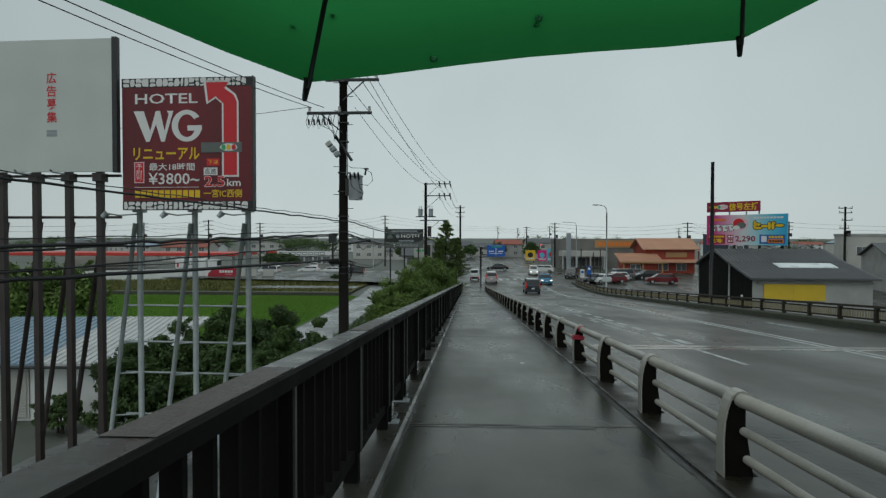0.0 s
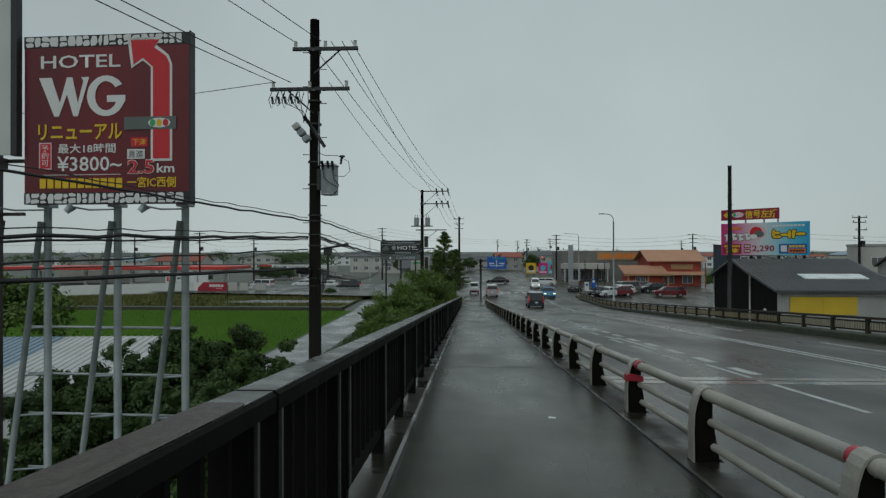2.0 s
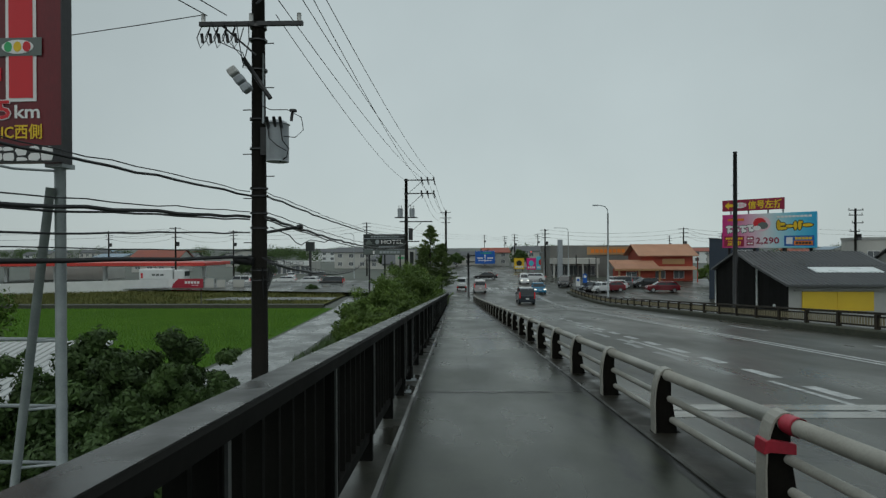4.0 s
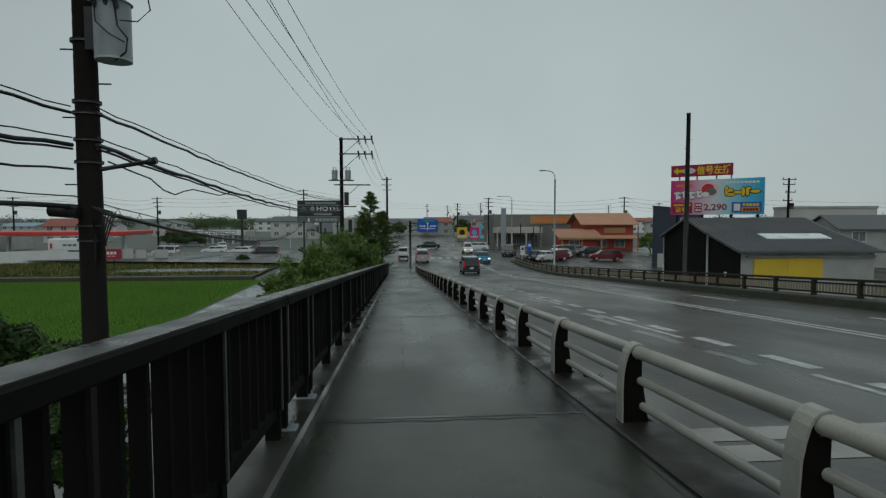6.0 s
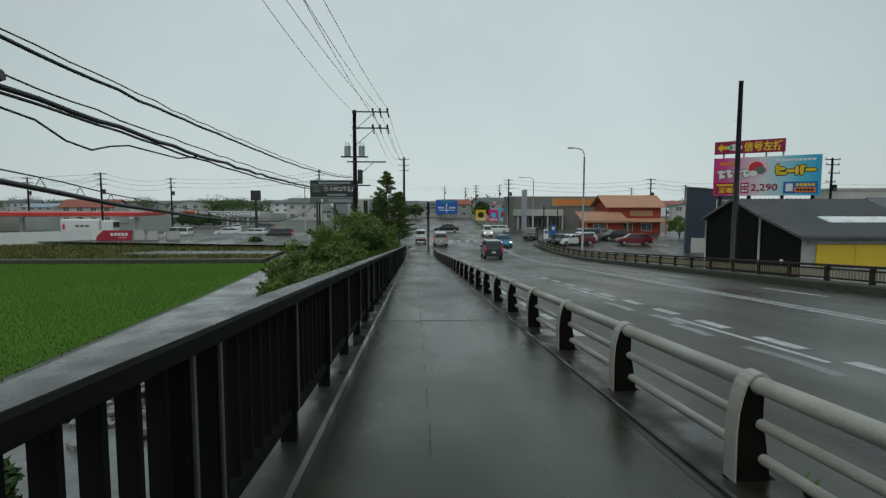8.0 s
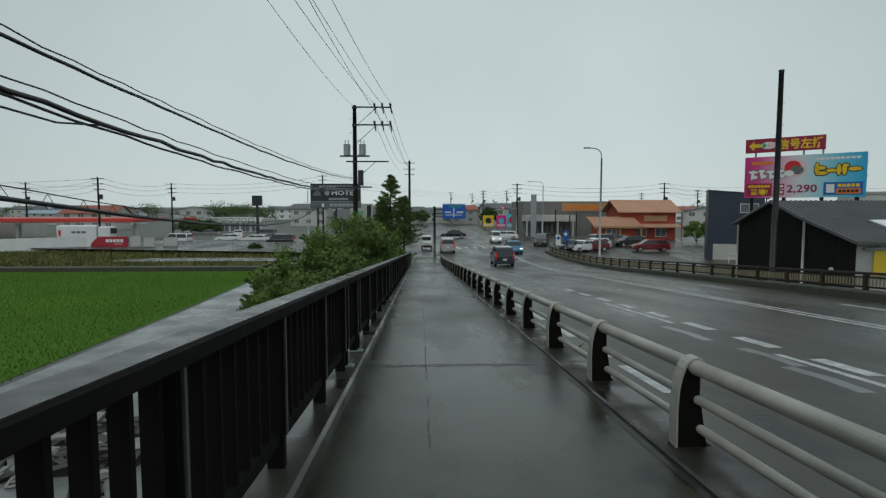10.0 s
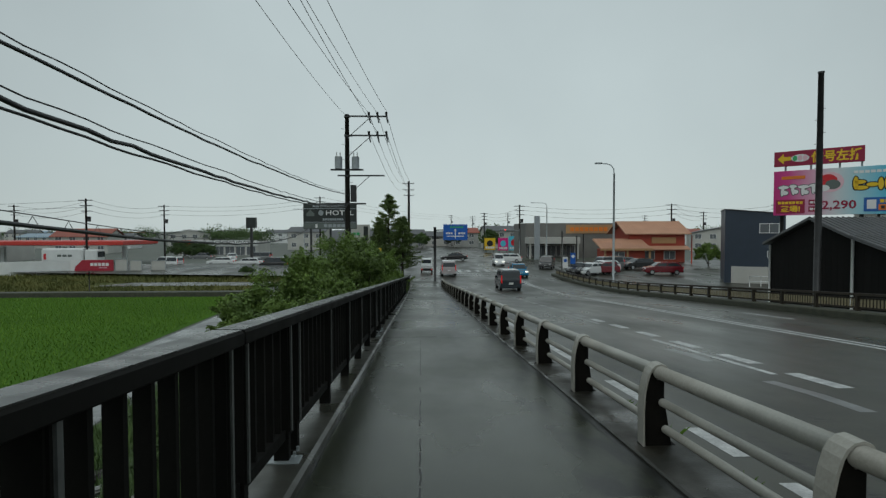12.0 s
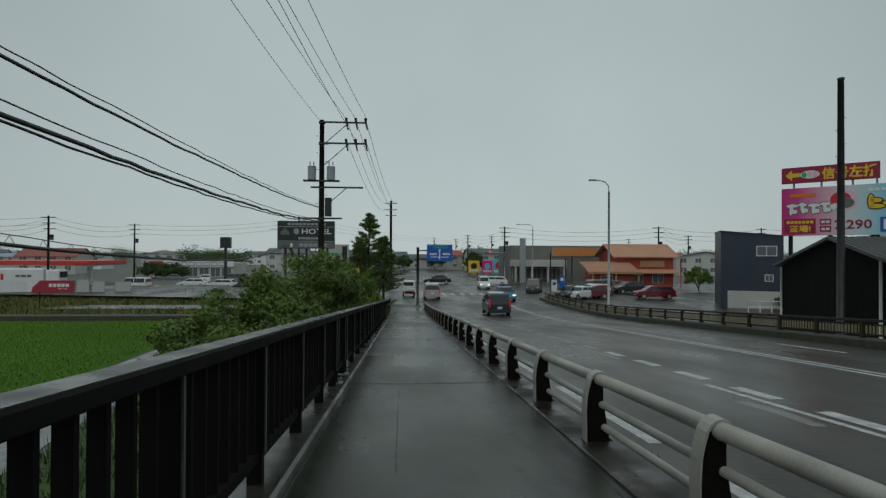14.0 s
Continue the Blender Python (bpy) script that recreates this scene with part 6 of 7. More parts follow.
def store():
    base = ground_z(30, 127)
    t = thing("roadside_store", "long grey roadside store with tan fascia band", "store")
    part("wall", box(B(), 20.5, 40, 128, 142, base - 0.1, 1.3), M_BROWNB, t)
    part("fascia_band", box(B(), 28.3, 37.5, 127.85, 127.997, -0.7, 1.0), M_TAN, t, "tan sign band with unreadable lettering")
    bars("text_bar", 29, -0.3, 7.5, 0.8, 8, M_INKO, t, 127.84)
    part("shop_front", box(B(), 20.3, 30, 124, 127.997, -2.6, -1.4), M_PALE, t, "pale canopy over the shop front")
    for x in (20.6, 23.6, 26.6, 29.6):
        part("canopy_post", box(B(), x - 0.15, x + 0.15, 124.1, 124.4, base, -2.6), M_PALE, t)
    for k in range(5):
        window(t, 20.8 + 1.9 * k, base + 0.4, 1.6, 2.0, 128)
    part("sign_tower", box(B(), 21.0, 21.95, 122, 122.6, base, 2.5), M_TRAFO, t, "pale grey sign tower")


store()


def sign_cluster():
    for x, y, w, h, z, m1, m2 in ((15.3, 153, 2.6, 2.8, -4.7, M_INKY, M_INKB), (18.7, 154, 2.4, 3.0, -4.9, M_INKP, M_INKC), (21.3, 154.5, 2.6, 3.4, -4.9, M_INKC, M_INKR)):
        t = thing("roadside_sign", "colourful roadside hoarding with plain printed shapes", "sign", pose(x, y, z), group="roadside signs at the crossing")
        b = part("panel", box(B(), 0, w, 0, 0.2, 0, h, 0.02), m1, t)
        patch("shape", oval(w * 0.5, h * 0.55, w * 0.28, h * 0.25), m2, b, -0.02, 0.01)
        bars("text_bar", 0.2, 0.3, w - 0.4, 0.5, 4, M_INKW, b, -0.02)
        for px in (0.4, w - 0.4):
            part("post", tube(B(), [(px, 0.1, -1.5), (px, 0.1, 0.1)], 0.08, 6), M_DARKSTEEL, t)


sign_cluster()
bush(42.5, 101, -1.9, 1.8, 140, M_LEAF, "leafy tree beside the restaurant lot", base=FLAT - 0.1, n=9000, size=0.1, name="lot_tree", cat="tree")
bush(35.5, 72.5, -3.9, 1.0, 141, M_LEAFD, "round shrub before the navy building", base=ground_z(35, 72), n=5000, size=0.08)
bush(-45, 138, -2.6, 3.0, 142, M_LEAFD, "dark tree beside the convenience store", base=FIELD, n=9000, size=0.14, name="lot_tree", cat="tree")
bush(-50, 140, -2.4, 3.0, 143, M_LEAFD, "dark tree beside the convenience store", base=FIELD, n=9000, size=0.14, name="lot_tree", cat="tree")
for px, py, mm, hh in ((16.9, 84.5, M_INKW, 2.2), (18.2, 86.0, M_BLUE, 2.6)):
    t = thing("parking_sign", "small upright sign at the car park entrance", "sign", pose(px, py, FLAT))
    sp_ = part("panel", box(B(), -0.3, 0.3, -0.06, 0.06, hh - 1.3, hh, 0.03), mm, t)
    patch("shape", oval(0, hh - 0.4, 0.2, 0.2), M_BLUE if mm is M_INKW else M_INKW, sp_, -0.07)
    part("post", tube(B(), [(0, 0, -0.1), (0, 0, hh - 1.2)], 0.05, 8), M_GALV, t)
for px, py, hh in ((19.5, 89, 4.6), (21.5, 93, 4.8), (34.4, 80, 5.0), (17.4, 88, 5.2)):
    t = thing("thin_post", "thin dark post standing in the car park", "post", pose(px, py, FLAT - 0.05))
    part("shaft", tube(B(), [(0, 0, -0.1), (0, 0, hh)], 0.07, 8), M_DARKSTEEL, t)
    part("cap", tube(B(), [(0, 0, hh), (0, 0, hh + 0.06)], 0.085, 8), M_DARKSTEEL, t)
t = thing("white_handrail", "white pipe barrier at the lot edge", "barrier", pose(31.0, 71.5, FLAT - 0.06))
for z in (0.5, 1.0):
    part("rail", tube(B(), [(0, 0, z), (4, -0.6, z)], 0.04, 8), M_WHITE, t)
for k in range(5):
    part("post", tube(B(), [(k, -0.15 * k, 0), (k, -0.15 * k, 1.02)], 0.04, 8), M_WHITE, t)
t = thing("yellow_sign", "narrow yellow upright sign beside the bushes", "sign", pose(-3.05, 62.0, FIELD))
yb = part("panel", box(B(), -0.28, 0.28, -0.06, 0.06, 2.4, 4.6, 0.02), M_INKY, t)
for k in range(5):
    patch("text_bar", rect(-0.14, 2.6 + 0.38 * k, 0.14, 2.85 + 0.38 * k), M_INKB, yb, -0.07)
part("post", tube(B(), [(0, 0, -0.1), (0, 0, 2.5)], 0.05, 8), M_GALV, t)
t = thing("pale_sign", "faded pale sign board behind the bushes", "sign", pose(-8.3, 84, -1.5))
pb = part("panel", box(B(), 0, 2.7, 0, 0.15, 0, 2.1, 0.02), M_PALE, t)
patch("shape", rect(2.0, 0.2, 2.5, 1.9), M_BLACKB, pb, -0.01)
bars("text_bar", 0.3, 0.9, 1.3, 0.3, 3, M_INKG, pb, -0.01)
for px in (0.4, 2.3):
    part("post", tube(B(), [(px, 0.1, -4.6), (px, 0.1, 0.1)], 0.07, 8), M_DARKSTEEL, t)


def signal(x, y, base, arm):
    t = thing("traffic_light", "grey traffic light on an arm showing red", "traffic light", pose(x, y, base))
    part("pole", tube(B(), [(0, 0, -0.1), (0, 0, 5.6)], 0.09, 8), M_GALV, t)
    part("arm", tube(B(), [(0, 0, 5.3), (arm, 0, 5.45)], 0.05, 8), M_GALV, t)
    hd = part("head", box(B(), arm - 0.6, arm + 0.6, -0.12, 0.1, 5.2, 5.65, 0.05), M_TRAFO, t)
    for k, mm in enumerate((M_INKG, M_INKY, M_SIGNALR)):
        part("lens", tube(B(), [(arm - 0.4 + 0.4 * k, -0.16, 5.43), (arm - 0.4 + 0.4 * k, -0.12, 5.43)], 0.11, 12), mm if k == 2 else M_BLACKB, hd)


signal(18.0, 121, FLAT - 0.05, -3.0)


# ---- petrol station, shop and sheds on the plain ----
def station():
    t = thing("petrol_station", "petrol station with red canopy and white boundary wall", "petrol station")
    g = FIELD
    part("canopy", box(B(), -96, -47.5, 112, 124, -2.35, -1.72, 0.05), M_CANOPY, t, "long red canopy")
    part("canopy_soffit", box(B(), -95.5, -48, 112.5, 123.5, -2.5, -2.351), M_WHITE, t)
    for x in (-90, -80, -70, -60, -50):
        part("canopy_column", box(B(), x - 0.3, x + 0.3, 117, 117.6, g, -2.7), M_WHITE, t)
    part("kiosk", box(B(), -92, -76, 126, 134, g - 0.1, -2.6), M_PALE, t)
    part("boundary_wall", box(B(), -46.8, -46.5, 97.0, 97.3, g - 0.1, -3.95), M_WHITE, t)
    wall = raw("boundary_wall", [(-46.8, 97, g - 0.1), (-90, 80, g - 0.1), (-90, 80, -4.4), (-46.8, 97, -4.0), (-46.8, 97.3, g - 0.1), (-90, 80.3, g - 0.1), (-90, 80.3, -4.4), (-46.8, 97.3, -4.0)],
               [(0, 3, 2, 1), (4, 5, 6, 7), (3, 7, 6, 2), (0, 4, 7, 3), (1, 2, 6, 5)], M_WHITE, t, "white painted boundary wall")
    sign = part("brand_panel", box(B(), -46.5, -41.0, 96.8, 97.0, -5.9, -3.95), M_CRIMSON, t, "red brand panel with white bars")
    patch("white_curve", [(-46.5, -5.9), (-46.5, -3.95), (-45.0, -3.95), (-45.9, -4.8), (-46.2, -5.9)], M_INKW, sign, 96.79)
    bars("brand_bar", -44.0, -4.75, 2.5, 0.42, 5, M_INKW, sign, 96.785)
    bars("brand_bar", -42.9, -5.05, 1.2, 0.12, 2, M_INKP2, sign, 96.785)
    part("footing", box(B(), -47, -22, 96.4, 97.6, g - 0.2, g + 0.1), M_WALLC, t)
    pole = part("brand_pole", box(B(), -29.2, -28.8, 118, 118.4, g, 0.4), M_DARKSTEEL, t)
    part("pole_sign", box(B(), -29.8, -28.2, 117.7, 118.7, 0.4, 2.2, 0.03), M_BLACKB, pole)


station()
t = thing("tanker_truck", "white tanker lorry parked under the red canopy", "lorry", pose(-53, 111, FIELD))
part("tank", box(B(), -6, 0.4, -1.1, 1.1, 1.1, 3.2, 0.25), M_WHITE, t)
cabb = part("cab", box(B(), 0.6, 2.6, -1.1, 1.1, 0.6, 3.0, 0.2), M_WHITE, t)
part("windscreen", box(B(), 2.2, 2.62, -0.95, 0.95, 1.8, 2.7), M_GLASSD, cabb)
patch("stripe", rect(-5.6, 1.5, -5.2, 2.4), M_INKR, t, -1.12)
bars("text_bar", -3.6, 1.9, 2.4, 0.35, 3, M_GREYP, t, -1.12)
for x in (-5, -3.9, 1.6):
    for y in (-1.0, 1.0):
        part("wheel", tube(B(), [(x, y - 0.15, 0.5), (x, y + 0.15, 0.5)], 0.5, 14), M_TYRE, t)


def konbini():
    t = thing("convenience_store", "low white convenience store with lettered fascia", "shop", pose(-55, 150, FIELD))
    part("wall", box(B(), 0, 18, 0, 10, -0.1, 3.4), M_PALE, t)
    f = part("fascia", box(B(), 0, 18, -0.35, -0.004, 2.55, 3.75), M_WHITE, t)
    patch("side_panel", rect(-0.0, 2.55, 3.0, 3.75), M_CANOPY, f, -0.36)
    for k in range(8):
        patch("text_frame", rect(3.6 + 1.6 * k, 2.75, 4.9 + 1.6 * k, 3.5), M_GREYP, f, -0.37)
        patch("text_bar", rect(3.75 + 1.6 * k, 2.9, 4.75 + 1.6 * k, 3.35), M_INKW, f, -0.38)
    for k in range(7):
        window(t, 1.0 + 2.4 * k, 0.4, 2.0, 1.9, 0)


konbini()


def fence_panels():
    for k, (x, y, w, h) in enumerate(((-40.8, 97, 1.6, 2.2), (-38.9, 97, 1.6, 2.0), (-36.6, 98, 2.0, 1.9), (-24.8, 99, 1.2, 1.0), (-22.0, 99, 1.2, 1.0))):
        t = thing("fence_panel", "pale mesh fence panel at the car park edge", "fence", pose(x, y, FIELD), group="fence panels by the station")
        fr = B()
        for a, b, c, d in ((0, w, 0, 0.08), (0, w, h - 0.08, h), (0, 0.08, 0, h), (w - 0.08, w, 0, h)):
            box(fr, a, b, -0.04, 0.04, c, d)
        part("frame", fr, M_GALV, t)
        part("sheet", box(B(), 0.08, w - 0.08, -0.01, 0.01, 0.08, h - 0.08), M_PALE, t)
    t = thing("low_fence", "long low white rail fence along the car park", "fence", pose(-36, 98.5, FIELD))
    for z in (0.4, 0.75, 1.05):
        part("rail", tube(B(), [(0, 0, z), (20, 0, z)], 0.035, 6), M_GALV, t)
    for k in range(21):
        part("post", tube(B(), [(k, 0, 0), (k, 0, 1.08)], 0.035, 6), M_GALV, t)
    t = thing("field_post", "thin dark post standing on the grass bank", "post", pose(-30.5, 73.2, FIELD + 0.3))
    part("stake", tube(B(), [(0, 0, -0.1), (0, 0, 1.9)], 0.05, 6), M_DARKSTEEL, t)


fence_panels()
house(-84, 166, 13, 9, 4.2, 1.9, M_PALE, M_REDROOF, 4, "wide distant house with a terracotta roof")
house(-33, 190, 11, 8, 5.2, 1.4, M_PALE, M_ROOFG, -6, "pale two-storey house beyond the car park")
house(64.3, 90.3, 11, 8, 7.3, 0, M_PALE, M_GREYW, -20, "flat-roofed beige block behind the warehouse")
house(60, 76, 12, 9, 4.6, 1.6, M_GREYW, M_ROOFG, -15, "grey house behind the warehouse roof")
house(-8.2, 92, 5, 5, 4.6, 1.2, M_PALE, M_ROOFG, 5, "small pale house behind the conifers")


def shed():
    t = thing("garden_shed", "low white shed with blue and pale sheet roofs", "shed", pose(-14.3, 22.2, FIELD, 0, 0, 4))
    part("wall", box(B(), -8, 0, 0, 5.2, -0.1, 2.35), M_WHITE, t)
    for x0, x1, mm, nm in ((-8.3, -3.2, M_BLUEROOF, "blue corrugated roof"), (-3.18, 1.5, M_WHITEROOF, "pale corrugated roof")):
        sl = raw("roof", [(x0, -0.35, 2.3), (x1, -0.35, 2.3), (x1, 5.6, 3.35), (x0, 5.6, 3.35), (x0, -0.35, 2.42), (x1, -0.35, 2.42), (x1, 5.6, 3.47), (x0, 5.6, 3.47)],
                 [(0, 3, 2, 1), (4, 5, 6, 7), (0, 1, 5, 4), (1, 2, 6, 5), (2, 3, 7, 6), (3, 0, 4, 7)], mm, t, nm)
        n = int((x1 - x0) / 0.3)
        for k in range(n):
            x = x0 + 0.15 + 0.3 * k
            part("roof_rib", tube(B(), [(x, -0.36, 2.425), (x, 5.6, 3.475)], 0.04, 5), mm, sl)
    sh = part("louvre_frame", box(B(), -5.2, -3.6, -0.06, -0.003, 0.1, 2.1), M_PALE, t, "pale slatted shutter")
    for k in range(16):
        part("slat", box(B(), -5.12, -3.68, -0.1, -0.061, 0.18 + 0.12 * k, 0.25 + 0.12 * k), M_PALE, sh)
    part("gutter", tube(B(), [(-8.3, -0.4, 2.27), (1.5, -0.4, 2.27)], 0.06, 8), M_DARKSTEEL, t)


shed()


# ---- vehicles ----
def car(x, y, turn, paint, label, L=4.4, W=1.72, Hc=1.5, style="suv", z=None, lit=False):
    """A road car, nose along +y at turn 0, with shaped body, cabin, lamps and wheels."""
    t = thing("car" if style != "van" else "minivan", label, "car", pose(x, y, FLAT if z is None else z, 0, 0, turn), group="cars by the crossing")
    h, w = L / 2, W / 2
    swap = Matrix(((0, 1, 0, 0), (1, 0, 0, 0), (0, 0, 1, 0), (0, 0, 0, 1)))
    if style == "van":
        low = [(-h, 0.32), (h - 0.05, 0.3), (h, 0.55), (h - 0.1, 0.85), (h - 0.55, 1.0), (-h + 0.02, 1.02)]
        roof = [(-h + 0.03, 1.0), (h - 0.6, 0.98), (h - 1.15, Hc - 0.06), (h - 1.4, Hc), (-h + 0.3, Hc), (-h + 0.12, Hc - 0.08)]
    elif style == "sedan":
        low = [(-h, 0.4), (-h + 0.05, 0.28), (h - 0.1, 0.26), (h, 0.5), (h - 0.15, 0.72), (h - 1.2, 0.88), (-h + 0.7, 0.92), (-h + 0.02, 0.85)]
        roof = [(-h + 0.5, 0.9), (h - 1.1, 0.86), (h - 1.9, Hc - 0.04), (h - 2.3, Hc), (-h + 1.3, Hc - 0.02)]
    else:
        low = [(-h, 0.45), (-h + 0.05, 0.3), (h - 0.1, 0.28), (h, 0.55), (h - 0.1, 0.82), (h - 1.0, 1.0), (-h + 0.05, 1.0)]
        roof = [(-h + 0.12, 0.98), (h - 0.95, 0.98), (h - 1.65, Hc - 0.05), (h - 2.0, Hc), (-h + 0.55, Hc - 0.02)]
    body = part("body", prism(B(), low, -w, w, 0.07, swap), paint, t, smooth=False)
    cabin = B()
    prism(cabin, roof, -w + 0.03, w - 0.03, 0, swap)
    for v in cabin.verts:
        f = (v.co.z - 1.0) / (Hc - 1.0)
        v.co.x *= 1 - 0.16 * max(0, f)
    part("cabin", cabin, paint, t)
    zs, ze = 1.04, Hc - 0.12
    y0r, y1r = roof[0][0], roof[1][0]
    topr, topf = roof[-1][0], roof[2][0]
    for s in (-1, 1):
        q = B()
        a = w - 0.03
        pts = [(y0r + 0.16, zs), (y1r - 0.12, zs), (topf - 0.02, ze), (topr + 0.16, ze)]
        vs = []
        for o in (0.0, 0.006):
            for yy, zz in pts:
                f = (zz - 1.0) / (Hc - 1.0)
                vs.append(q.verts.new((s * (a * (1 - 0.16 * f) + o + 0.002), yy, zz)))
        q.faces.new(vs[4:])
        for k in range(4):
            q.faces.new((vs[k], vs[(k + 1) % 4], vs[4 + (k + 1) % 4], vs[4 + k]))
        win = part("side_window", q, M_GLASSD, t)
        ym = (pts[0][0] + pts[1][0]) / 2
        f = 0.5 * (ze - 1.0) / (Hc - 1.0)
        part("pillar", box(B(), s * (a * (1 - 0.16 * f) + 0.012) - 0.02, s * (a * (1 - 0.16 * f) + 0.012) + 0.01, ym - 0.04, ym + 0.04, zs, ze), paint, win)
        part("door_mirror", box(B(), s * (w + 0.02) - 0.08, s * (w + 0.02) + 0.08, y1r - 0.5, y1r - 0.38, 0.98, 1.14, 0.03), paint, t)
    for (ya, za), (yb, zb), nm, o in ((roof[0], roof[-1], "rear_window", -1), (roof[1], roof[2], "windscreen", 1)):
        q = B()
        vs = []
        for f0 in (0.16, 0.86):
            yy, zz = ya + (yb - ya) * f0, za + (zb - za) * f0
            ww = (w - 0.10) * (1 - 0.16 * (zz - 1.0) / (Hc - 1.0))
            vs += [(-ww, yy + o * 0.012, zz + 0.004), (ww, yy + o * 0.012, zz + 0.004)]
        q.faces.new([q.verts.new(vs[k]) for k in (0, 1, 3, 2)])
        part(nm, q, M_GLASSD, t)
    for s in (-1, 1):
        part("tail_lamp", box(B(), s * (w - 0.09) - 0.045, s * (w - 0.09) + 0.045, -h - 0.015, -h + 0.06, 0.72, 1.35 if style == "van" else 0.95, 0.01), M_TAIL, t)
        part("head_lamp", box(B(), s * (w - 0.22) - 0.16, s * (w - 0.22) + 0.16, h - 0.16, h + 0.005, 0.62, 0.76, 0.015), M_HEAD if lit else M_RIM, t)
        for yw in (h - 0.82, -h + 0.78):
            wheel = part("wheel", tube(B(), [(s * (w - 0.2), yw, 0.31), (s * (w - 0.16), yw, 0.31), (s * (w - 0.02), yw, 0.31), (s * (w + 0.012), yw, 0.31)], 0.31, 18), M_TYRE, t)
            part("rim", tube(B(), [(s * (w + 0.012), yw, 0.31), (s * (w + 0.022), yw, 0.31)], 0.2, 12), M_RIM, wheel)
    for s, yy in ((-1, -h - 0.012), (1, h - 0.01)):
        part("bumper", box(B(), -w + 0.05, w - 0.05, yy - 0.03, yy + 0.06, 0.32, 0.52, 0.03), paint, t)
        part("number_plate", box(B(), -0.17, 0.17, yy - 0.045, yy + 0.045, 0.62 if s < 0 else 0.4, 0.78 if s < 0 else 0.56), M_PLATE, t)
    return t


def paint(name, c):
    m = plain(name, c, 0.25)
    m.node_tree.nodes["Principled BSDF"].inputs["Coat Weight"].default_value = 0.6
    return m


C_NAVY, C_SILVER, C_WHITE, C_RED = paint("navy_car_paint", (0.012, 0.02, 0.028)), paint("silver_car_paint", (0.42, 0.38, 0.38)), paint("white_car_paint", (0.75, 0.76, 0.76)), paint("dark_red_car_paint", (0.17, 0.012, 0.02))
C_BLUE, C_BLACK, C_GREY = paint("bright_blue_car_paint", (0.015, 0.16, 0.30)), paint("black_car_paint", (0.015, 0.015, 0.016)), paint("grey_car_paint", (0.16, 0.165, 0.17))
car(7.3, 66, 0, C_NAVY, "dark navy minivan driving down the wet road", 3.75, 1.68, 1.74, "van", zr(66))
car(3.4, 86.5, 0, C_SILVER, "silver minivan waiting at the crossing", 4.4, 1.7, 1.75, "van")
car(11.3, 84, 180, C_BLUE, "bright blue hatchback coming towards the ramp", 4.1, 1.72, 1.5, "sedan", lit=True)
car(11.8, 104, 180, C_WHITE, "white kei van waiting across the junction", 3.4, 1.5, 1.85, "van", lit=True)
car(14.5, 112, 75, C_WHITE, "white estate car turning at the junction", 4.6, 1.75, 1.5, "suv")
car(6.0, 118, 85, C_BLACK, "dark saloon crossing the junction", 4.6, 1.75, 1.45, "sedan")
car(17.6, 97, 160, C_BLACK, "black off-roader at the kerb of the crossing", 4.2, 1.75, 1.75, "van")
car(29.0, 86, 82, C_RED, "dark red hatchback parked in the lot", 4.4, 1.78, 1.5, "suv")
car(29.6, 95, 100, C_BLACK, "black hatchback parked by the restaurant", 4.2, 1.75, 1.5, "suv")
car(28.6, 99, 95, C_GREY, "silver-grey car parked by the restaurant", 4.2, 1.75, 1.5, "suv")
car(22.0, 86.5, 95, C_RED, "dark red compact car parked near the lamp", 3.6, 1.65, 1.5, "suv")
car(20.4, 86, 120, C_WHITE, "white saloon parked at the lot edge", 4.5, 1.75, 1.45, "sedan")
car(23.2, 90, 110, C_WHITE, "white hatchback parked at the lot edge", 4.1, 1.75, 1.5, "suv")
car(25.0, 94, 110, C_GREY, "grey minivan parked at the lot edge", 4.5, 1.72, 1.8, "van")
car(18.9, 86.5, 150, C_BLACK, "black car parked at the lot edge", 4.1, 1.72, 1.5, "suv")
for x, y, tn, c, st in ((-40.5, 112, 80, C_WHITE, "van"), (-33.5, 116, 95, C_WHITE, "suv"), (-31, 130, 90, C_GREY, "van"), (-28, 113, 85, C_WHITE, "suv"), (-22.5, 108, 90, C_BLACK, "van"), (-37, 132, 20, C_WHITE, "suv"), (-44, 135, 90, C_GREY, "sedan")):
    car(x, y, tn, c, "car parked before the convenience store", 4.4, 1.75, 1.78 if st == "van" else 1.5, st, FIELD + 0.03)
t = thing("kei_truck", "white pickup truck with red tail boards by the footway", "truck", pose(0.9, 91, FLAT))
part("cab", box(B(), -0.72, 0.72, 0.2, 1.6, 0.35, 1.75, 0.12), C_WHITE, t)
part("bed", box(B(), -0.74, 0.74, -1.6, 0.15, 0.6, 0.95, 0.02), C_WHITE, t)
part("rear_window", box(B(), -0.55, 0.55, 0.185, 0.199, 1.15, 1.6), M_GLASSD, t)
for s in (-1, 1):
    part("tail_lamp", box(B(), s * 0.6 - 0.1, s * 0.6 + 0.1, -1.63, -1.601, 0.45, 0.58), M_TAIL, t)
    for yw in (0.95, -1.0):
        part("wheel", tube(B(), [(s * 0.55, yw, 0.27), (s * 0.72, yw, 0.27)], 0.27, 14), M_TYRE, t)
part("axle_beam", box(B(), -0.5, 0.5, -1.5, 1.3, 0.3, 0.62), M_DARKSTEEL, t)


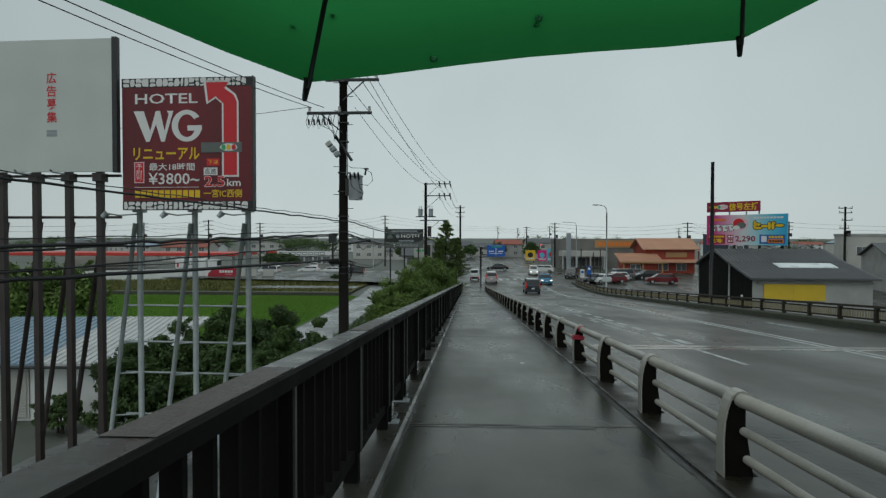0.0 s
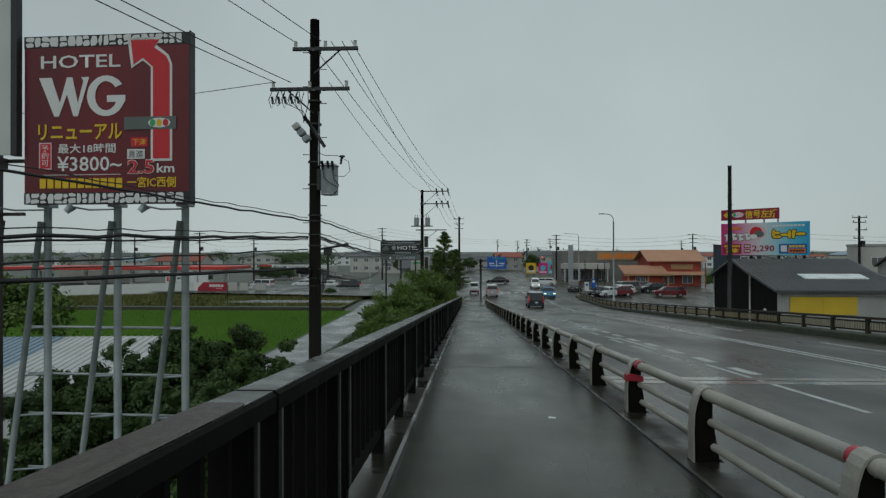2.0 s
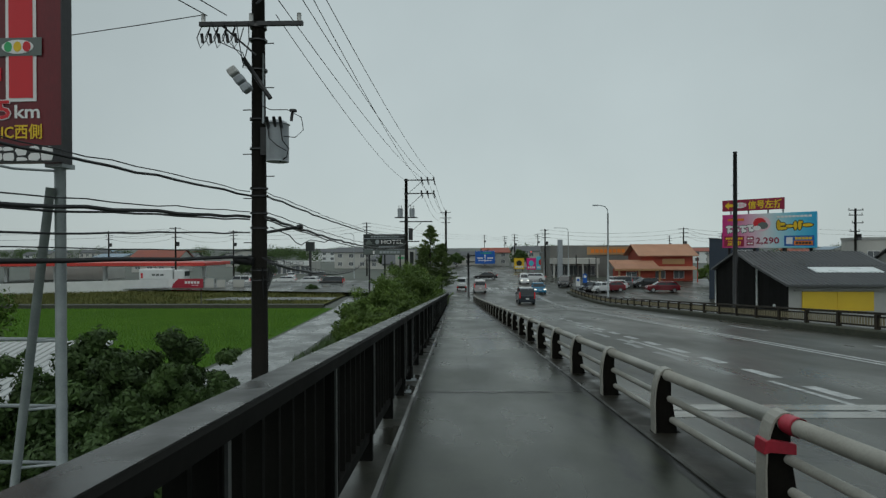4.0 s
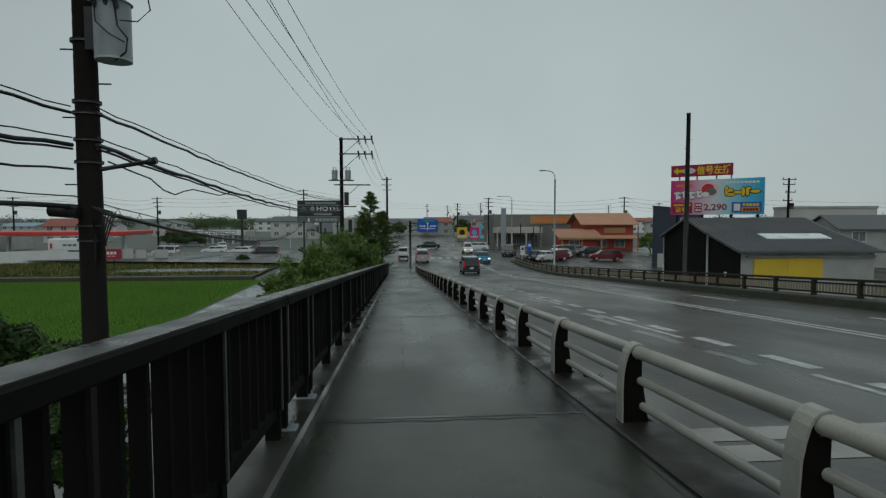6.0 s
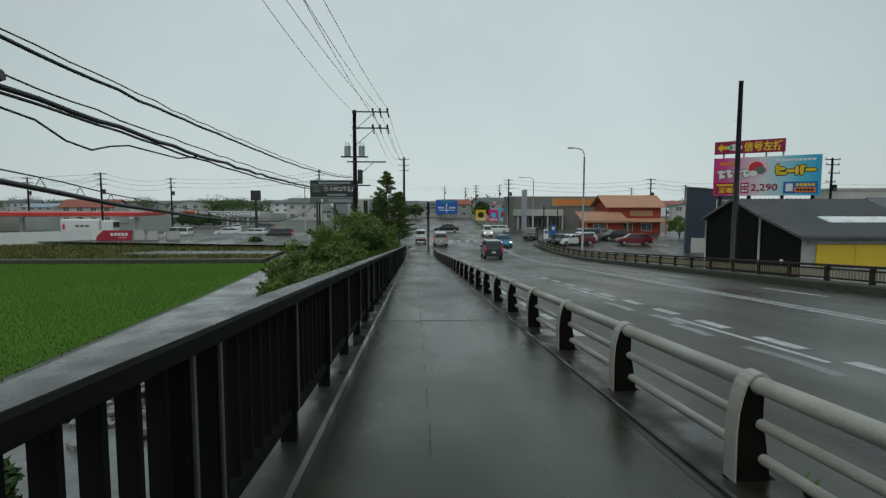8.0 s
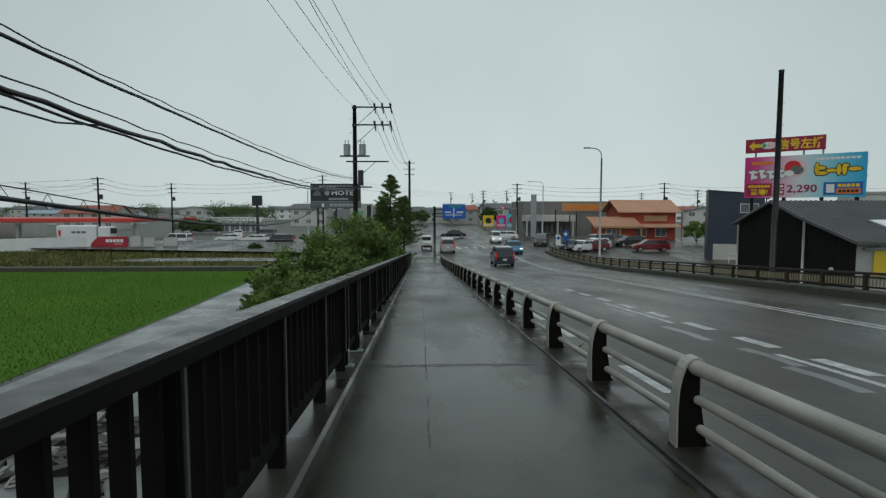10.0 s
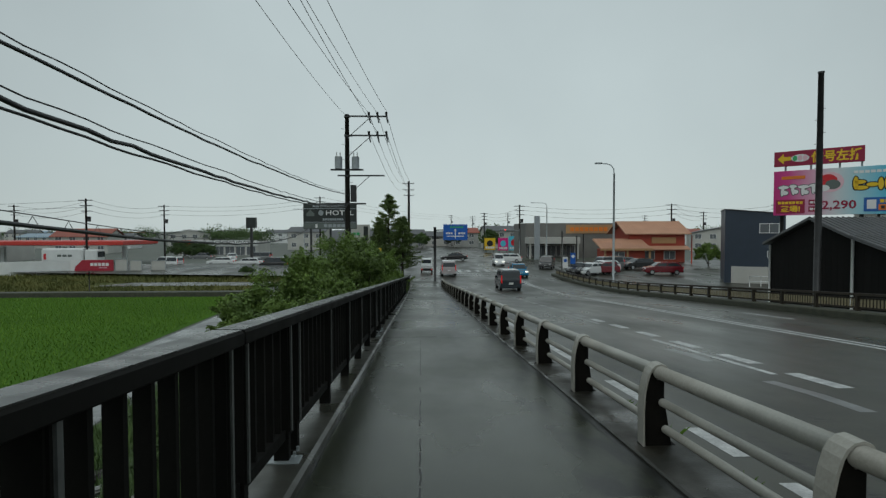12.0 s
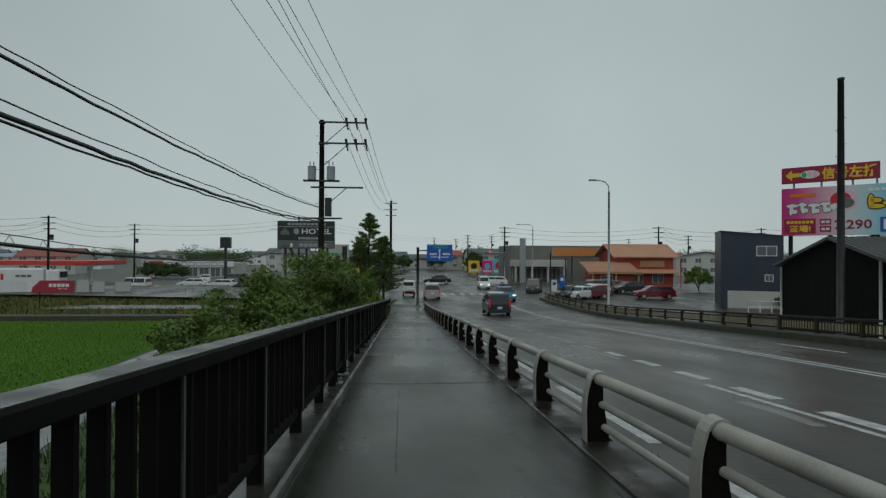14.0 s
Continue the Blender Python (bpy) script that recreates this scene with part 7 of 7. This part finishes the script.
# ---- the walker's green umbrella, held open at the start of the walk ----
def umbrella(cx0, cy0, zrim, R, rise, spin):
    t = thing("umbrella", "open green nylon umbrella beaded with rain drops", "umbrella", pose(cx0, cy0, zrim, -16.05, -10.13, 0))
    n, rings = 8, 9

    def surf(a, f):
        k = (a / (2 * math.pi) * n) % 1.0
        scallop = 1 - 0.05 * f * math.sin(math.pi * k)
        z = rise * (1 - f ** 2.0) + 0.016 * f * math.sin(math.pi * k)
        return Vector((R * f * scallop * math.cos(a + spin), R * f * scallop * math.sin(a + spin), z))

    seg = 48
    verts = [surf(2 * math.pi * j / seg, (i + 1) / rings) for i in range(rings) for j in range(seg)] + [Vector((0, 0, rise))]
    faces = [(i * seg + j, i * seg + (j + 1) % seg, (i + 1) * seg + (j + 1) % seg, (i + 1) * seg + j) for i in range(rings - 1) for j in range(seg)]
    faces += [(len(verts) - 1, (j + 1) % seg, j) for j in range(seg)]
    can = raw("canopy", verts, faces, M_UMB, t, smooth=True)
    sol = can.modifiers.new("cloth", "SOLIDIFY")
    sol.thickness = 0.0012
    for k in range(n):
        a = 2 * math.pi * k / n
        rib = part("rib", tube(B(), [surf(a, f / 8) - Vector((0, 0, 0.006)) for f in range(9)], 0.0026, 6), M_CABLE, t)
        e = surf(a, 1.0)
        out = (e - surf(a, 0.9)).normalized()
        part("tip", tube(B(), [e - 0.006 * out, e + 0.022 * out], 0.005, 8, r2=0.003), M_CABLE, rib)
    drops = B()
    rnd = random.Random(12)
    for k in range(260):
        p = surf(rnd.uniform(0, 6.283), rnd.uniform(0.45, 0.99)) + Vector((0, 0, 0.002))
        bmesh.ops.create_icosphere(drops, subdivisions=1, radius=rnd.uniform(0.0014, 0.0052), matrix=Matrix.Translation(p))
    part("rain_drops", drops, plain("rain_drop_green", (0.10, 0.42, 0.2), 0.1), t)
    part("shaft", tube(B(), [(0, 0, rise + 0.05), (0, 0, rise - 0.86)], 0.0055, 8), M_GALV, t)
    part("handle", tube(B(), [(0, 0, rise - 0.84), (0, 0, rise - 0.96), (0, -0.02, rise - 1.0), (0, -0.06, rise - 1.01), (0, -0.09, rise - 0.98)], 0.011, 8), M_CABLE, t)


umbrella(0.144, 0.048, 1.898, 0.660, 0.17, radians(76.66))
